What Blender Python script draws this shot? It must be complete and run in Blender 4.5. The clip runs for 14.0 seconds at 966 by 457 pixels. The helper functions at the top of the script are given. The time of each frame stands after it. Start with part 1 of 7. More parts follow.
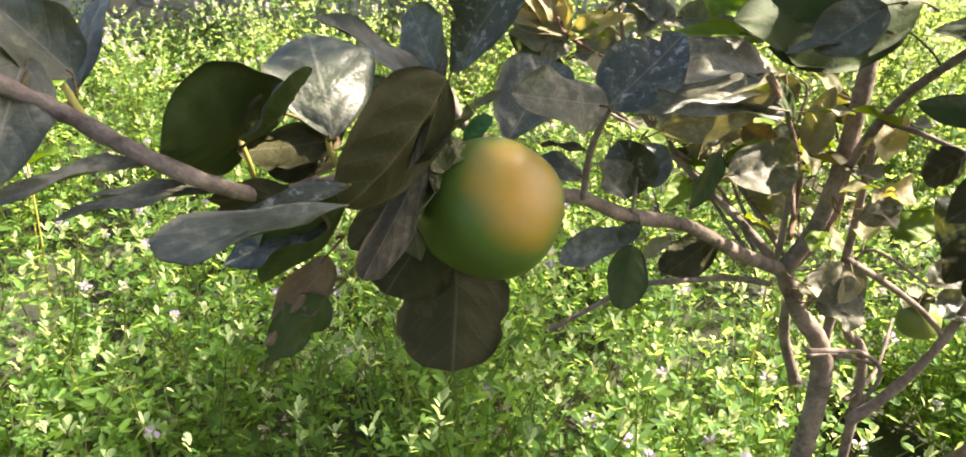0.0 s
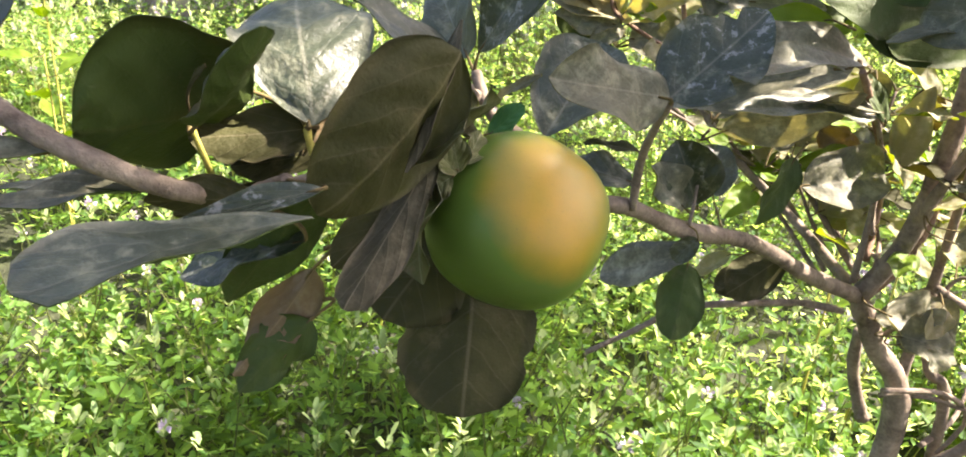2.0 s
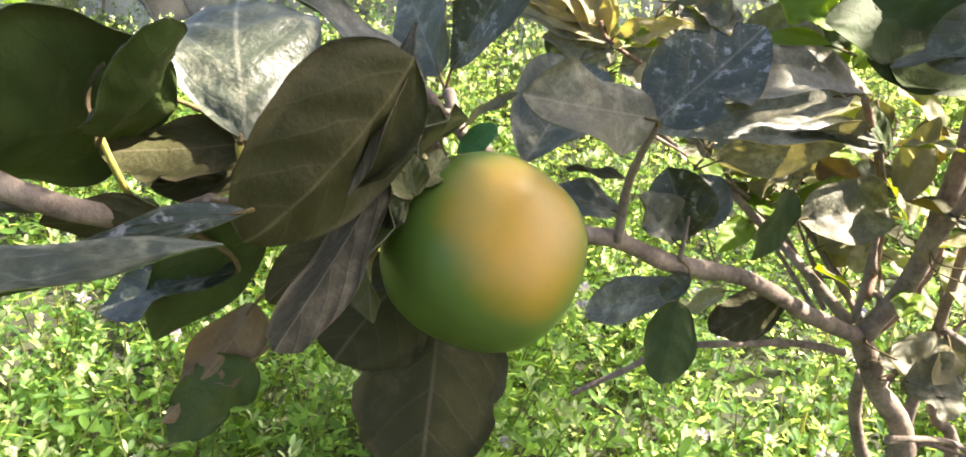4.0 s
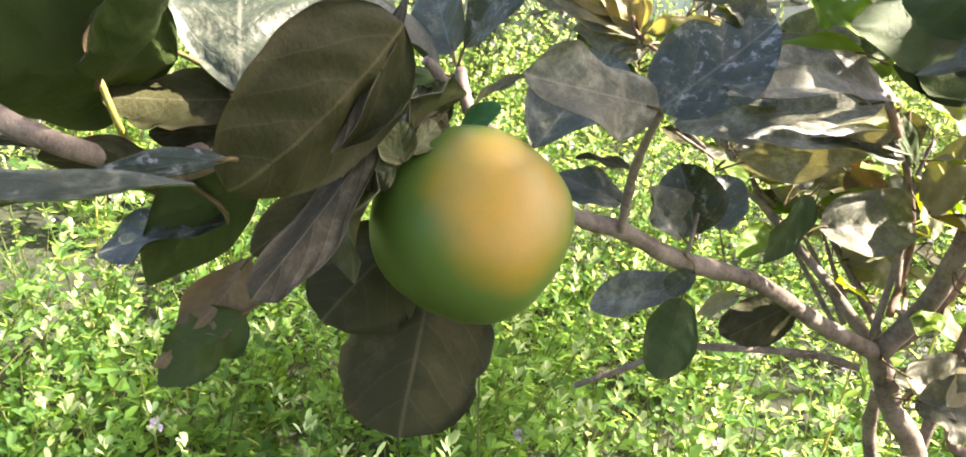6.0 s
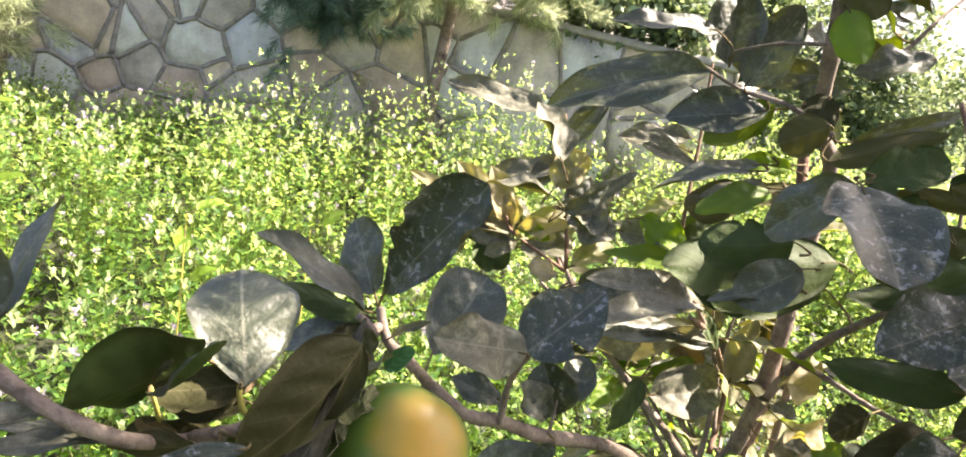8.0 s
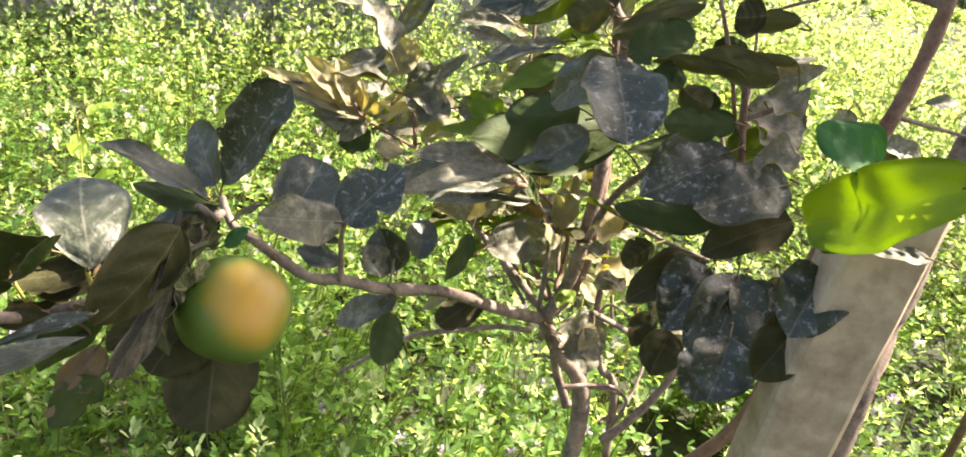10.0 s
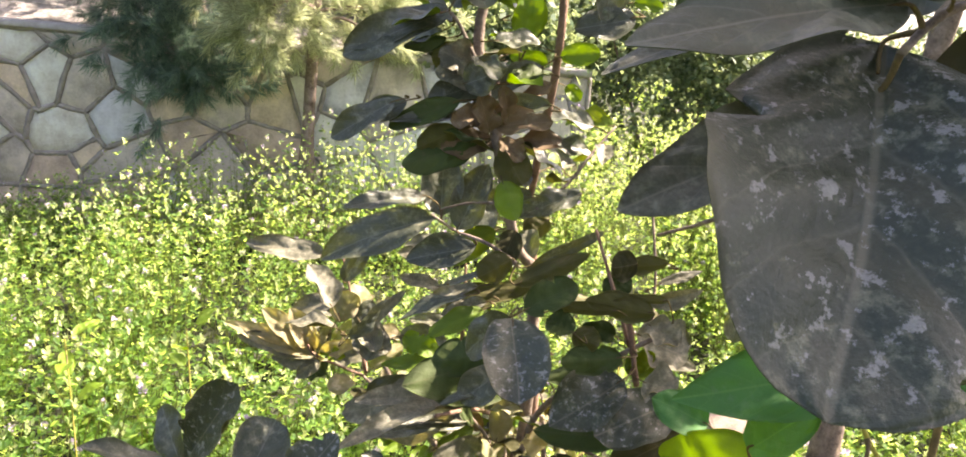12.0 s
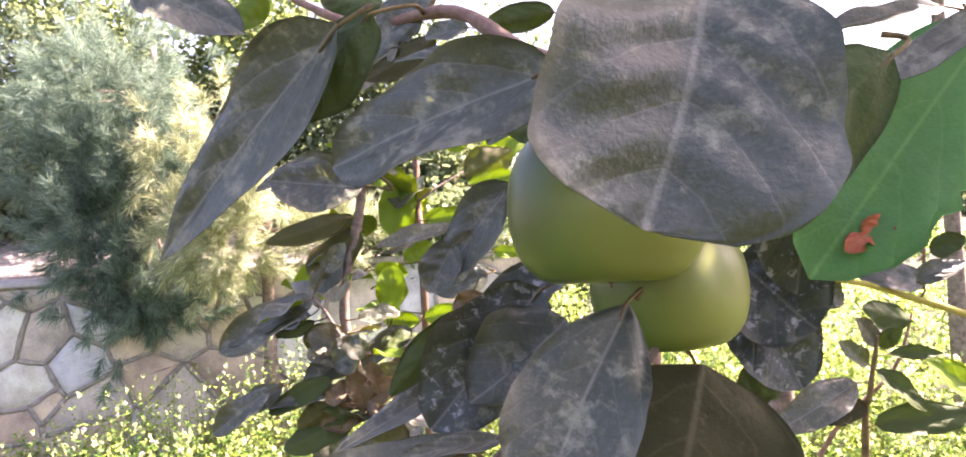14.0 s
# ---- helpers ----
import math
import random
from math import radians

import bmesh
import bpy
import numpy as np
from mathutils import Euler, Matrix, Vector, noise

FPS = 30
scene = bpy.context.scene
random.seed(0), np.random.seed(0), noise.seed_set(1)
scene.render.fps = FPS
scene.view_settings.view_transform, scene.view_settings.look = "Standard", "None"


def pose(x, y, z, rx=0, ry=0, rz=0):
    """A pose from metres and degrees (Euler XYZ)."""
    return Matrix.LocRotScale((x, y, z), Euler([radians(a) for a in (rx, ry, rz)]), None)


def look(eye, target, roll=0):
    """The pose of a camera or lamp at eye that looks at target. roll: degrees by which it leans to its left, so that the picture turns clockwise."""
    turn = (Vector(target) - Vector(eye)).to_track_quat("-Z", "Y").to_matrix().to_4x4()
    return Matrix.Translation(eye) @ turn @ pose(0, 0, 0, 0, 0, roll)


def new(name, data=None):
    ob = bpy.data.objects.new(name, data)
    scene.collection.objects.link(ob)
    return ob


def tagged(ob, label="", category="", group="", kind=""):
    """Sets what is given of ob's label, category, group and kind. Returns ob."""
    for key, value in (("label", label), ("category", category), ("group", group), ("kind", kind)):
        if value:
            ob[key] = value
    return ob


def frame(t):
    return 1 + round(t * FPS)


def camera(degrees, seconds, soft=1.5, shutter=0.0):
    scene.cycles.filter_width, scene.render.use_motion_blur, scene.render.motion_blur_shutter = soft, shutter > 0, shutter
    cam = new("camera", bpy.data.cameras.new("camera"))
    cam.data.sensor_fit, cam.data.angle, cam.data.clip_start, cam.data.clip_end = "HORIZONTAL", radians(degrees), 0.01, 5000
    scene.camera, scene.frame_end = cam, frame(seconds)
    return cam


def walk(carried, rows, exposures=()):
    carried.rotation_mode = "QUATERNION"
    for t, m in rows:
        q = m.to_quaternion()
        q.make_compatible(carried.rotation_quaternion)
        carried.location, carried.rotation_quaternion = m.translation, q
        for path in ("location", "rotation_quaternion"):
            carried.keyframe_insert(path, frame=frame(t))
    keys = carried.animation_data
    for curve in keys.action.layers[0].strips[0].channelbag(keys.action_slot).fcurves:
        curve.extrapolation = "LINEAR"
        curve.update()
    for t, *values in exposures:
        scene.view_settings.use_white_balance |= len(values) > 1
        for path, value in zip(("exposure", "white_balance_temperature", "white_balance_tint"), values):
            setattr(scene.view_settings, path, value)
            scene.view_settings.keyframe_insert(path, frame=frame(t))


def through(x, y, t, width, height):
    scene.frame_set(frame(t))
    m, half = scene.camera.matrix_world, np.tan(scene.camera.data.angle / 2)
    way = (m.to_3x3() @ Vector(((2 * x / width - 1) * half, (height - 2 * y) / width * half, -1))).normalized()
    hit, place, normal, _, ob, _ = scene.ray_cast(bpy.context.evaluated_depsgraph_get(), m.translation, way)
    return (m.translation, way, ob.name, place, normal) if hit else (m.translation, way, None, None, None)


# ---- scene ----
EXPOSURES = [(0.0, 2.5, 6950, 16), (1.5, 2.7, 6950, 16), (3.0, 2.85, 6850, 16), (5.5, 2.95, 6650, 17), (6.9, 3.05, 6700, 18), (7.5, 2.87, 6800, 19), (8.7, 2.6, 6900, 18), (10.8, 2.64, 7050, 19), (11.5, 2.58, 7100, 20), (12.0, 2.68, 7200, 22), (12.6, 2.98, 7150, 26), (14.0, 3.4, 6900, 42)]
cam = camera(65.65, 14.0, soft=1.75)
walk(cam, [
    (0, look((0.0072, -0.0185, 1.1595), (-0.0177, 1.8143, 0.3595), 5.82)),
    (0.5, look((0.0065, 0.0076, 1.1666), (-0.1036, 1.8414, 0.3759), 5.32)),
    (1, look((0.0108, 0.0271, 1.1534), (-0.1158, 1.8508, 0.3423), 6.30)),
    (1.5, look((0.0078, 0.0458, 1.1428), (-0.1307, 1.8637, 0.3206), 6.59)),
    (2, look((0.0137, 0.0629, 1.1368), (-0.1219, 1.8775, 0.3068), 6.89)),
    (2.5, look((0.0182, 0.0790, 1.1337), (-0.0976, 1.9073, 0.3313), 7.46)),
    (3, look((0.0187, 0.0912, 1.1267), (-0.1128, 1.9234, 0.3356), 7.69)),
    (3.2, look((0.0204, 0.0929, 1.1236), (-0.1229, 1.9272, 0.3395), 7.25)),
    (5.3, look((0.0394, 0.0994, 1.1234), (-0.1336, 1.9553, 0.3982), 9.53)),
    (5.5, look((0.0482, 0.0968, 1.1230), (-0.1721, 1.9334, 0.3624), 10.24)),
    (6, look((0.0476, 0.0925, 1.1193), (-0.2003, 1.9208, 0.3473), 10.40)),
    (6.5, look((0.0273, 0.0849, 1.1352), (-0.1591, 1.9745, 0.5069), 10.88)),
    (7, look((0.0162, 0.0599, 1.1746), (-0.1475, 1.9726, 0.6135), 11.88)),
    (7.5, look((0.0133, 0.0214, 1.2168), (-0.1014, 1.9452, 0.6823), 11.70)),
    (8, look((0.0169, -0.0072, 1.2407), (0.0477, 1.9275, 0.7347), 13.61)),
    (8.5, look((0.0260, -0.0339, 1.2491), (0.1954, 1.8138, 0.5024), 14.59)),
    (8.7, look((0.0295, -0.0498, 1.2552), (0.2342, 1.7850, 0.4859), 14.53)),
    (10.8, look((0.1330, -0.1465, 1.3409), (0.4255, 1.6665, 0.5487), 8.51)),
    (11, look((0.1272, -0.1604, 1.3567), (0.4374, 1.6796, 0.6367), 7.93)),
    (11.5, look((0.1364, -0.1721, 1.4104), (0.4220, 1.7215, 0.8336), 5.72)),
    (12, look((0.1497, -0.1915, 1.4628), (0.3946, 1.7381, 0.9974), 5.20)),
    (12.5, look((0.1948, -0.2082, 1.4958), (0.4599, 1.7456, 1.1606), 2.63)),
    (13, look((0.2219, -0.2387, 1.5362), (0.4812, 1.7339, 1.3317), 0.46)),
    (13.5, look((0.2520, -0.2538, 1.5710), (0.5514, 1.7217, 1.4841), -1.38)),
    (14, look((0.2743, -0.2590, 1.5805), (0.5709, 1.7188, 1.5641), -3.43)),
], exposures=EXPOSURES)

# ---- daylight: high sun from the right, clear sky ----
SUN_ELEVATION, SUN_AZIMUTH = radians(50), radians(72)   # azimuth clockwise from +y
world = bpy.data.worlds.new("world")
scene.world = world
world.use_nodes = True
wn = world.node_tree.nodes
sky = wn.new("ShaderNodeTexSky")
sky.sky_type, sky.sun_disc = "NISHITA", False
sky.sun_elevation, sky.sun_rotation = SUN_ELEVATION, SUN_AZIMUTH
sky.air_density, sky.dust_density = 0.9, 4.0
wn["Background"].inputs["Strength"].default_value = 0.075
world.node_tree.links.new(sky.outputs[0], wn["Background"].inputs["Color"])
sun_data = bpy.data.lights.new("sun", "SUN")
sun_data.energy, sun_data.angle, sun_data.color = 4.3, radians(0.6), (1.0, 0.94, 0.84)
sun = new("sun", sun_data)
to_sun = Vector((math.sin(SUN_AZIMUTH) * math.cos(SUN_ELEVATION), math.cos(SUN_AZIMUTH) * math.cos(SUN_ELEVATION), math.sin(SUN_ELEVATION)))
sun.matrix_world = look(to_sun * 20, (0, 0, 0))


# ---- materials ----
class Nodes:
    """A small builder round one node material."""

    def __init__(self, name):
        self.mat = bpy.data.materials.new(name)
        self.mat.use_nodes = True
        self.tree = self.mat.node_tree
        self.bsdf = self.tree.nodes["Principled BSDF"]
        self.out = self.tree.nodes["Material Output"]
        self.coord = self.tree.nodes.new("ShaderNodeTexCoord")

    def add(self, kind, **values):
        node = self.tree.nodes.new(kind)
        for key, value in values.items():
            if key in node.inputs:
                node.inputs[key].default_value = value
            elif key == "operation":
                node.operation = value
            elif key == "data_type":
                node.data_type = value
            elif key == "blend_type":
                node.blend_type = value
        return node

    def link(self, a, b):
        self.tree.links.new(a, b)

    def shifted(self, space="Object"):
        """Object coordinates shifted by a random amount for each object."""
        info = self.add("ShaderNodeObjectInfo")
        mul = self.add("ShaderNodeMath", operation="MULTIPLY")
        mul.inputs[1].default_value = 37.0
        self.link(info.outputs["Random"], mul.inputs[0])
        vec = self.add("ShaderNodeVectorMath", operation="ADD")
        self.link(self.coord.outputs[space], vec.inputs[0])
        self.link(mul.outputs[0], vec.inputs[1])
        return vec.outputs[0]

    def noise(self, vector, scale, detail=4.0, rough=0.6):
        n = self.add("ShaderNodeTexNoise", Scale=scale, Detail=detail, Roughness=rough)
        self.link(vector, n.inputs["Vector"])
        return n.outputs["Fac"]

    def ramp(self, fac, *stops):
        r = self.add("ShaderNodeValToRGB")
        els = r.color_ramp.elements
        while len(els) < len(stops):
            els.new(0.5)
        for e, (pos, col) in zip(els, stops):
            e.position = pos
            e.color = (*col, 1) if len(col) == 3 else col
        self.link(fac, r.inputs["Fac"])
        return r.outputs["Color"]

    def mix(self, fac, a, b, blend="MIX"):
        m = self.add("ShaderNodeMix", data_type="RGBA", blend_type=blend)
        for sock, val in ((m.inputs[0], fac), (m.inputs[6], a), (m.inputs[7], b)):
            if isinstance(val, bpy.types.NodeSocket):
                self.link(val, sock)
            elif isinstance(val, tuple):
                sock.default_value = (*val, 1)
            else:
                sock.default_value = val
        return m.outputs[2]

    def math(self, op, a, b=0.0):
        m = self.add("ShaderNodeMath", operation=op)
        for sock, val in ((m.inputs[0], a), (m.inputs[1], b)):
            if isinstance(val, bpy.types.NodeSocket):
                self.link(val, sock)
            else:
                sock.default_value = val
        return m.outputs[0]

    def bump(self, height, strength, distance):
        b = self.add("ShaderNodeBump", Strength=strength, Distance=distance)
        self.link(height, b.inputs["Height"])
        self.link(b.outputs[0], self.bsdf.inputs["Normal"])

    def glow_through(self, color, share):
        """Lets a share of the light through, tinted, as leaves do."""
        tr = self.add("ShaderNodeBsdfTranslucent")
        if isinstance(color, tuple):
            tr.inputs["Color"].default_value = (*color, 1)
        else:
            self.link(color, tr.inputs["Color"])
        m = self.add("ShaderNodeMixShader")
        if isinstance(share, bpy.types.NodeSocket):
            self.link(share, m.inputs[0])
        else:
            m.inputs[0].default_value = share
        self.link(self.bsdf.outputs[0], m.inputs[1])
        self.link(tr.outputs[0], m.inputs[2])
        self.link(m.outputs[0], self.out.inputs["Surface"])

    def done(self, color, rough, specular=0.5):
        if isinstance(color, tuple):
            self.bsdf.inputs["Base Color"].default_value = (*color, 1)
        else:
            self.link(color, self.bsdf.inputs["Base Color"])
        if isinstance(rough, bpy.types.NodeSocket):
            self.link(rough, self.bsdf.inputs["Roughness"])
        else:
            self.bsdf.inputs["Roughness"].default_value = rough
        self.bsdf.inputs["Specular IOR Level"].default_value = specular
        return self.mat


def leaf_material(name, blade, dust, dusty, through, share, rough=0.5, vein=(0.3, 0.3, 0.2), vein_amount=0.35, spots=0.0, quilt=0.45, gloss=0.4):
    """A broad leaf: blade colour with dust blotches, pale veins from the uv layer, and light through it."""
    n = Nodes(name)
    vec = n.shifted()
    uv = n.add("ShaderNodeSeparateXYZ")
    n.link(n.coord.outputs["UV"], uv.inputs[0])
    across = n.math("ABSOLUTE", n.math("SUBTRACT", uv.outputs[0], 0.5))
    wob = n.math("MULTIPLY", n.noise(vec, 60, 2), 0.07)
    lane = n.math("SUBTRACT", n.math("ADD", uv.outputs[1], wob), n.math("MULTIPLY", n.math("POWER", across, 1.35), 1.25))
    lobe = n.math("ABSOLUTE", n.math("SUBTRACT", n.math("FRACT", n.math("MULTIPLY", lane, 4.3)), 0.5))
    side = n.ramp(lobe, (0.01, (1, 1, 1)), (0.05, (0, 0, 0)))
    rib = n.ramp(across, (0.006, (1, 1, 1)), (0.018, (0, 0, 0)))
    veins = n.math("MAXIMUM", n.math("MULTIPLY", side, 0.35), rib)
    big = n.noise(vec, 45, 4, 0.65)
    fine = n.noise(vec, 420, 4, 0.75)
    blot = n.math("ADD", n.math("MULTIPLY", big, 0.5), n.math("MULTIPLY", n.noise(vec, 170, 5, 0.72), 0.6))
    lo = 0.63 - 0.13 * dusty
    film = n.ramp(blot, (lo, (0, 0, 0)), (lo + 0.14, (1, 1, 1)))
    grit = n.ramp(fine, (0.45, (0, 0, 0)), (0.62, (1, 1, 1)))
    film = n.math("ADD", n.math("MULTIPLY", film, 0.68), n.math("ADD", n.math("MULTIPLY", grit, 0.22 * dusty), 0.10 * dusty))
    tone = n.mix(n.noise(vec, 25, 3), tuple(c * 0.65 for c in blade), tuple(min(1, c * 1.35) for c in blade))
    tone = n.mix(n.math("MULTIPLY", veins, vein_amount), tone, vein)
    stain = n.ramp(n.noise(vec, 22, 3), (0.42, (0, 0, 0)), (0.62, (1, 1, 1)))
    dust = n.mix(n.math("MULTIPLY", stain, 0.55), dust, tuple(c * k for c, k in zip(dust, (0.64, 0.60, 0.50))))
    color = n.mix(film, tone, dust)
    color = n.mix(n.math("MULTIPLY", veins, 0.45 * vein_amount), color, vein)
    color = n.mix(n.ramp(across, (0.40, (0, 0, 0)), (0.5, (0.6, 0.6, 0.6))), color, vein)
    if spots:
        dots = n.ramp(n.noise(vec, 130, 4, 0.7), (0.57, (0, 0, 0)), (0.63, (1, 1, 1)))
        color = n.mix(n.math("MULTIPLY", dots, spots), color, (0.50, 0.49, 0.45))
    height = n.math("ADD", n.math("MULTIPLY", n.math("SQRT", lobe), quilt), n.math("MULTIPLY", fine, 0.4))
    n.bump(n.math("ADD", height, n.math("MULTIPLY", n.noise(vec, 110, 3), 0.9)), 0.8, 0.0016)
    mat = n.done(color, n.math("ADD", n.math("MULTIPLY", film, 0.25), rough), gloss)
    n.glow_through(through, share)
    return mat


M = {}
M["dusty"] = leaf_material("dusty_leaf_top", (0.036, 0.048, 0.025), (0.355, 0.360, 0.240), 0.52, (0.36, 0.40, 0.13), 0.20, 0.36, (0.24, 0.235, 0.17), 0.5, gloss=0.7)
M["speckled"] = leaf_material("speckled_leaf_top", (0.024, 0.037, 0.019), (0.345, 0.350, 0.235), 0.28, (0.26, 0.29, 0.08), 0.15, 0.36, (0.19, 0.18, 0.12), 0.5, spots=0.5, gloss=0.6)
M["pale"] = leaf_material("pale_dusty_leaf_top", (0.07, 0.072, 0.045), (0.46, 0.44, 0.315), 0.78, (0.50, 0.48, 0.33), 0.26, 0.45, (0.30, 0.27, 0.20), 0.5)
# Lit copy of the leaf top: sunlight is put into its cream colour.
M["cream"] = leaf_material("sunlit_leaf_top", (0.20, 0.18, 0.09), (0.64, 0.58, 0.44), 0.8, (0.90, 0.82, 0.32), 0.5, 0.5, (0.36, 0.32, 0.2), 0.4)
M["under"] = leaf_material("leaf_underside", (0.085, 0.085, 0.030), (0.17, 0.14, 0.085), 0.35, (0.46, 0.47, 0.10), 0.34, 0.62, (0.20, 0.18, 0.09), 0.5, quilt=-0.8, gloss=0.2)
M["olive"] = leaf_material("olive_leaf_underside", (0.056, 0.084, 0.021), (0.12, 0.11, 0.055), 0.14, (0.10, 0.14, 0.012), 0.14, 0.55, (0.09, 0.10, 0.035), 0.35, quilt=-0.4, gloss=0.2)
M["brown"] = leaf_material("dusty_brown_underside", (0.048, 0.048, 0.016), (0.135, 0.112, 0.060), 0.26, (0.24, 0.19, 0.05), 0.15, 0.7, (0.17, 0.145, 0.08), 0.4, quilt=-0.5, gloss=0.2)
M["parched"] = leaf_material("parched_brown_underside", (0.068, 0.060, 0.036), (0.20, 0.17, 0.115), 0.5, (0.2, 0.15, 0.06), 0.14, 0.75, (0.28, 0.23, 0.15), 0.5, quilt=-0.7, gloss=0.2)
M["dry"] = leaf_material("dead_leaf", (0.17, 0.115, 0.055), (0.31, 0.25, 0.155), 0.5, (0.25, 0.13, 0.04), 0.15, 0.75, (0.3, 0.2, 0.1), 0.5)
M["rust"] = leaf_material("rust_spot", (0.5, 0.13, 0.05), (0.55, 0.25, 0.12), 0.2, (0.6, 0.15, 0.05), 0.2, 0.6)
M["fresh"] = leaf_material("fresh_leaf_top", (0.080, 0.235, 0.058), (0.2, 0.30, 0.16), 0.10, (0.22, 0.46, 0.04), 0.30, 0.5, (0.17, 0.36, 0.09), 0.55, quilt=0.5, gloss=0.35)
M["lime"] = leaf_material("young_leaf", (0.16, 0.26, 0.025), (0.3, 0.32, 0.1), 0.05, (0.42, 0.55, 0.02), 0.5, 0.45, (0.25, 0.35, 0.05), 0.4)


def bark_material(name, dark, light, scale=1.0):
    n = Nodes(name)
    vec = n.coord.outputs["Object"]
    coarse, fine = n.noise(vec, 45 * scale, 5), n.noise(vec, 260 * scale, 4, 0.7)
    color = n.ramp(n.math("ADD", n.math("MULTIPLY", coarse, 0.7), n.math("MULTIPLY", fine, 0.35)), (0.36, dark), (0.7, light))
    n.bump(n.math("ADD", coarse, n.math("MULTIPLY", fine, 0.6)), 0.8, 0.0025 / scale)
    return n.done(color, 0.8, 0.25)


M["bark"] = bark_material("persimmon_bark", (0.075, 0.055, 0.040), (0.33, 0.26, 0.20))
M["shoot"] = bark_material("young_shoot_bark", (0.13, 0.07, 0.045), (0.30, 0.20, 0.14))
M["pine_bark"] = bark_material("pine_bark", (0.07, 0.045, 0.035), (0.36, 0.28, 0.23), 0.35)
M["yellow_petiole"] = bark_material("yellow_petiole", (0.30, 0.26, 0.05), (0.50, 0.44, 0.10), 2.0)
M["petiole"] = bark_material("petiole", (0.075, 0.055, 0.024), (0.19, 0.14, 0.055), 2.0)


def simple_material(name, a, b, scale, rough, bump=0.4, distance=0.002, specular=0.4, spread=(0.35, 0.65)):
    n = Nodes(name)
    vec = n.shifted()
    fine = n.noise(vec, scale, 5, 0.65)
    n.bump(n.math("ADD", fine, n.math("MULTIPLY", n.noise(vec, scale * 5, 3), 0.5)), bump, distance)
    return n.done(n.ramp(n.math("ADD", n.math("MULTIPLY", fine, 0.8), n.math("MULTIPLY", n.noise(vec, scale * 0.2, 2), 0.25)), (spread[0], a), (spread[1], b)), rough, specular)


# Soil colour kept near-black to deepen the shade in the crop's gaps.
M["soil"] = simple_material("darkened_soil", (0.012, 0.014, 0.007), (0.036, 0.042, 0.018), 14, 0.95, 0.8, 0.02)
M["rubble"] = simple_material("bank_rubble", (0.13, 0.115, 0.10), (0.42, 0.38, 0.34), 22, 0.95, 0.9, 0.03)
M["mortar"] = simple_material("grey_mortar", (0.17, 0.15, 0.125), (0.36, 0.32, 0.28), 18, 0.95, 0.8, 0.006)
M["coping"] = simple_material("concrete_coping", (0.24, 0.22, 0.21), (0.42, 0.39, 0.36), 12, 0.9, 0.5, 0.004)
M["stake"] = simple_material("weathered_stake_wood", (0.28, 0.205, 0.125), (0.52, 0.41, 0.275), 40, 0.8, 0.4, 0.002)


def stone_material(name, tint):
    n = Nodes(name)
    vec = n.shifted()
    a, b = tuple(c * 0.62 for c in tint), tuple(min(0.75, c * 1.25) for c in tint)
    patch, grain = n.noise(vec, 5, 4), n.noise(vec, 60, 5, 0.7)
    color = n.ramp(n.math("ADD", n.math("MULTIPLY", patch, 0.8), n.math("MULTIPLY", grain, 0.3)), (0.38, a), (0.66, b))
    n.bump(n.math("ADD", patch, n.math("MULTIPLY", grain, 0.35)), 0.7, 0.02)
    return n.done(color, 0.85, 0.3)


STONES = [stone_material("wall_stone_" + k, c) for k, c in (("cream", (0.74, 0.66, 0.53)), ("blue_grey", (0.50, 0.50, 0.50)), ("rust", (0.50, 0.39, 0.30)), ("grey", (0.50, 0.44, 0.37)), ("tan", (0.62, 0.49, 0.36)))]


def foliage_material(name, dark, light, through, share, rough=0.5):
    n = Nodes(name)
    geo = n.add("ShaderNodeNewGeometry")
    color = n.ramp(geo.outputs["Random Per Island"], (0.0, dark), (0.55, tuple((a + b) * 0.42 for a, b in zip(dark, light))), (1.0, light))
    mat = n.done(color, rough, 0.2)
    lit = n.ramp(geo.outputs["Random Per Island"], (0.0, tuple(c * 0.32 for c in through)), (0.5, tuple(c * 0.66 for c in through)), (0.9, through))
    n.glow_through(lit, share)
    return mat


M["alfalfa"] = foliage_material("alfalfa_leaf", (0.024, 0.080, 0.018), (0.14, 0.26, 0.06), (0.68, 0.92, 0.17), 0.56, 0.5)
M["alfalfa_tip"] = foliage_material("alfalfa_tip", (0.16, 0.27, 0.10), (0.48, 0.55, 0.29), (0.82, 0.92, 0.36), 0.5)
M["stalk"] = foliage_material("alfalfa_stalk", (0.10, 0.14, 0.04), (0.30, 0.30, 0.12), (0.3, 0.35, 0.06), 0.2, 0.6)
M["flower"] = foliage_material("lilac_flower", (0.46, 0.34, 0.54), (0.82, 0.74, 0.82), (0.7, 0.55, 0.75), 0.35, 0.7)
M["needle"] = foliage_material("pine_needle", (0.19, 0.23, 0.11), (0.60, 0.64, 0.42), (0.76, 0.82, 0.46), 0.5)
M["needle_dark"] = foliage_material("dark_conifer_needle", (0.07, 0.13, 0.095), (0.22, 0.32, 0.235), (0.31, 0.43, 0.30), 0.45)
M["hedge"] = foliage_material("hedge_leaf", (0.05, 0.10, 0.045), (0.20, 0.27, 0.13), (0.42, 0.54, 0.16), 0.42)
M["ivy"] = foliage_material("pale_shrub_leaf", (0.07, 0.125, 0.065), (0.25, 0.31, 0.185), (0.42, 0.52, 0.20), 0.38)


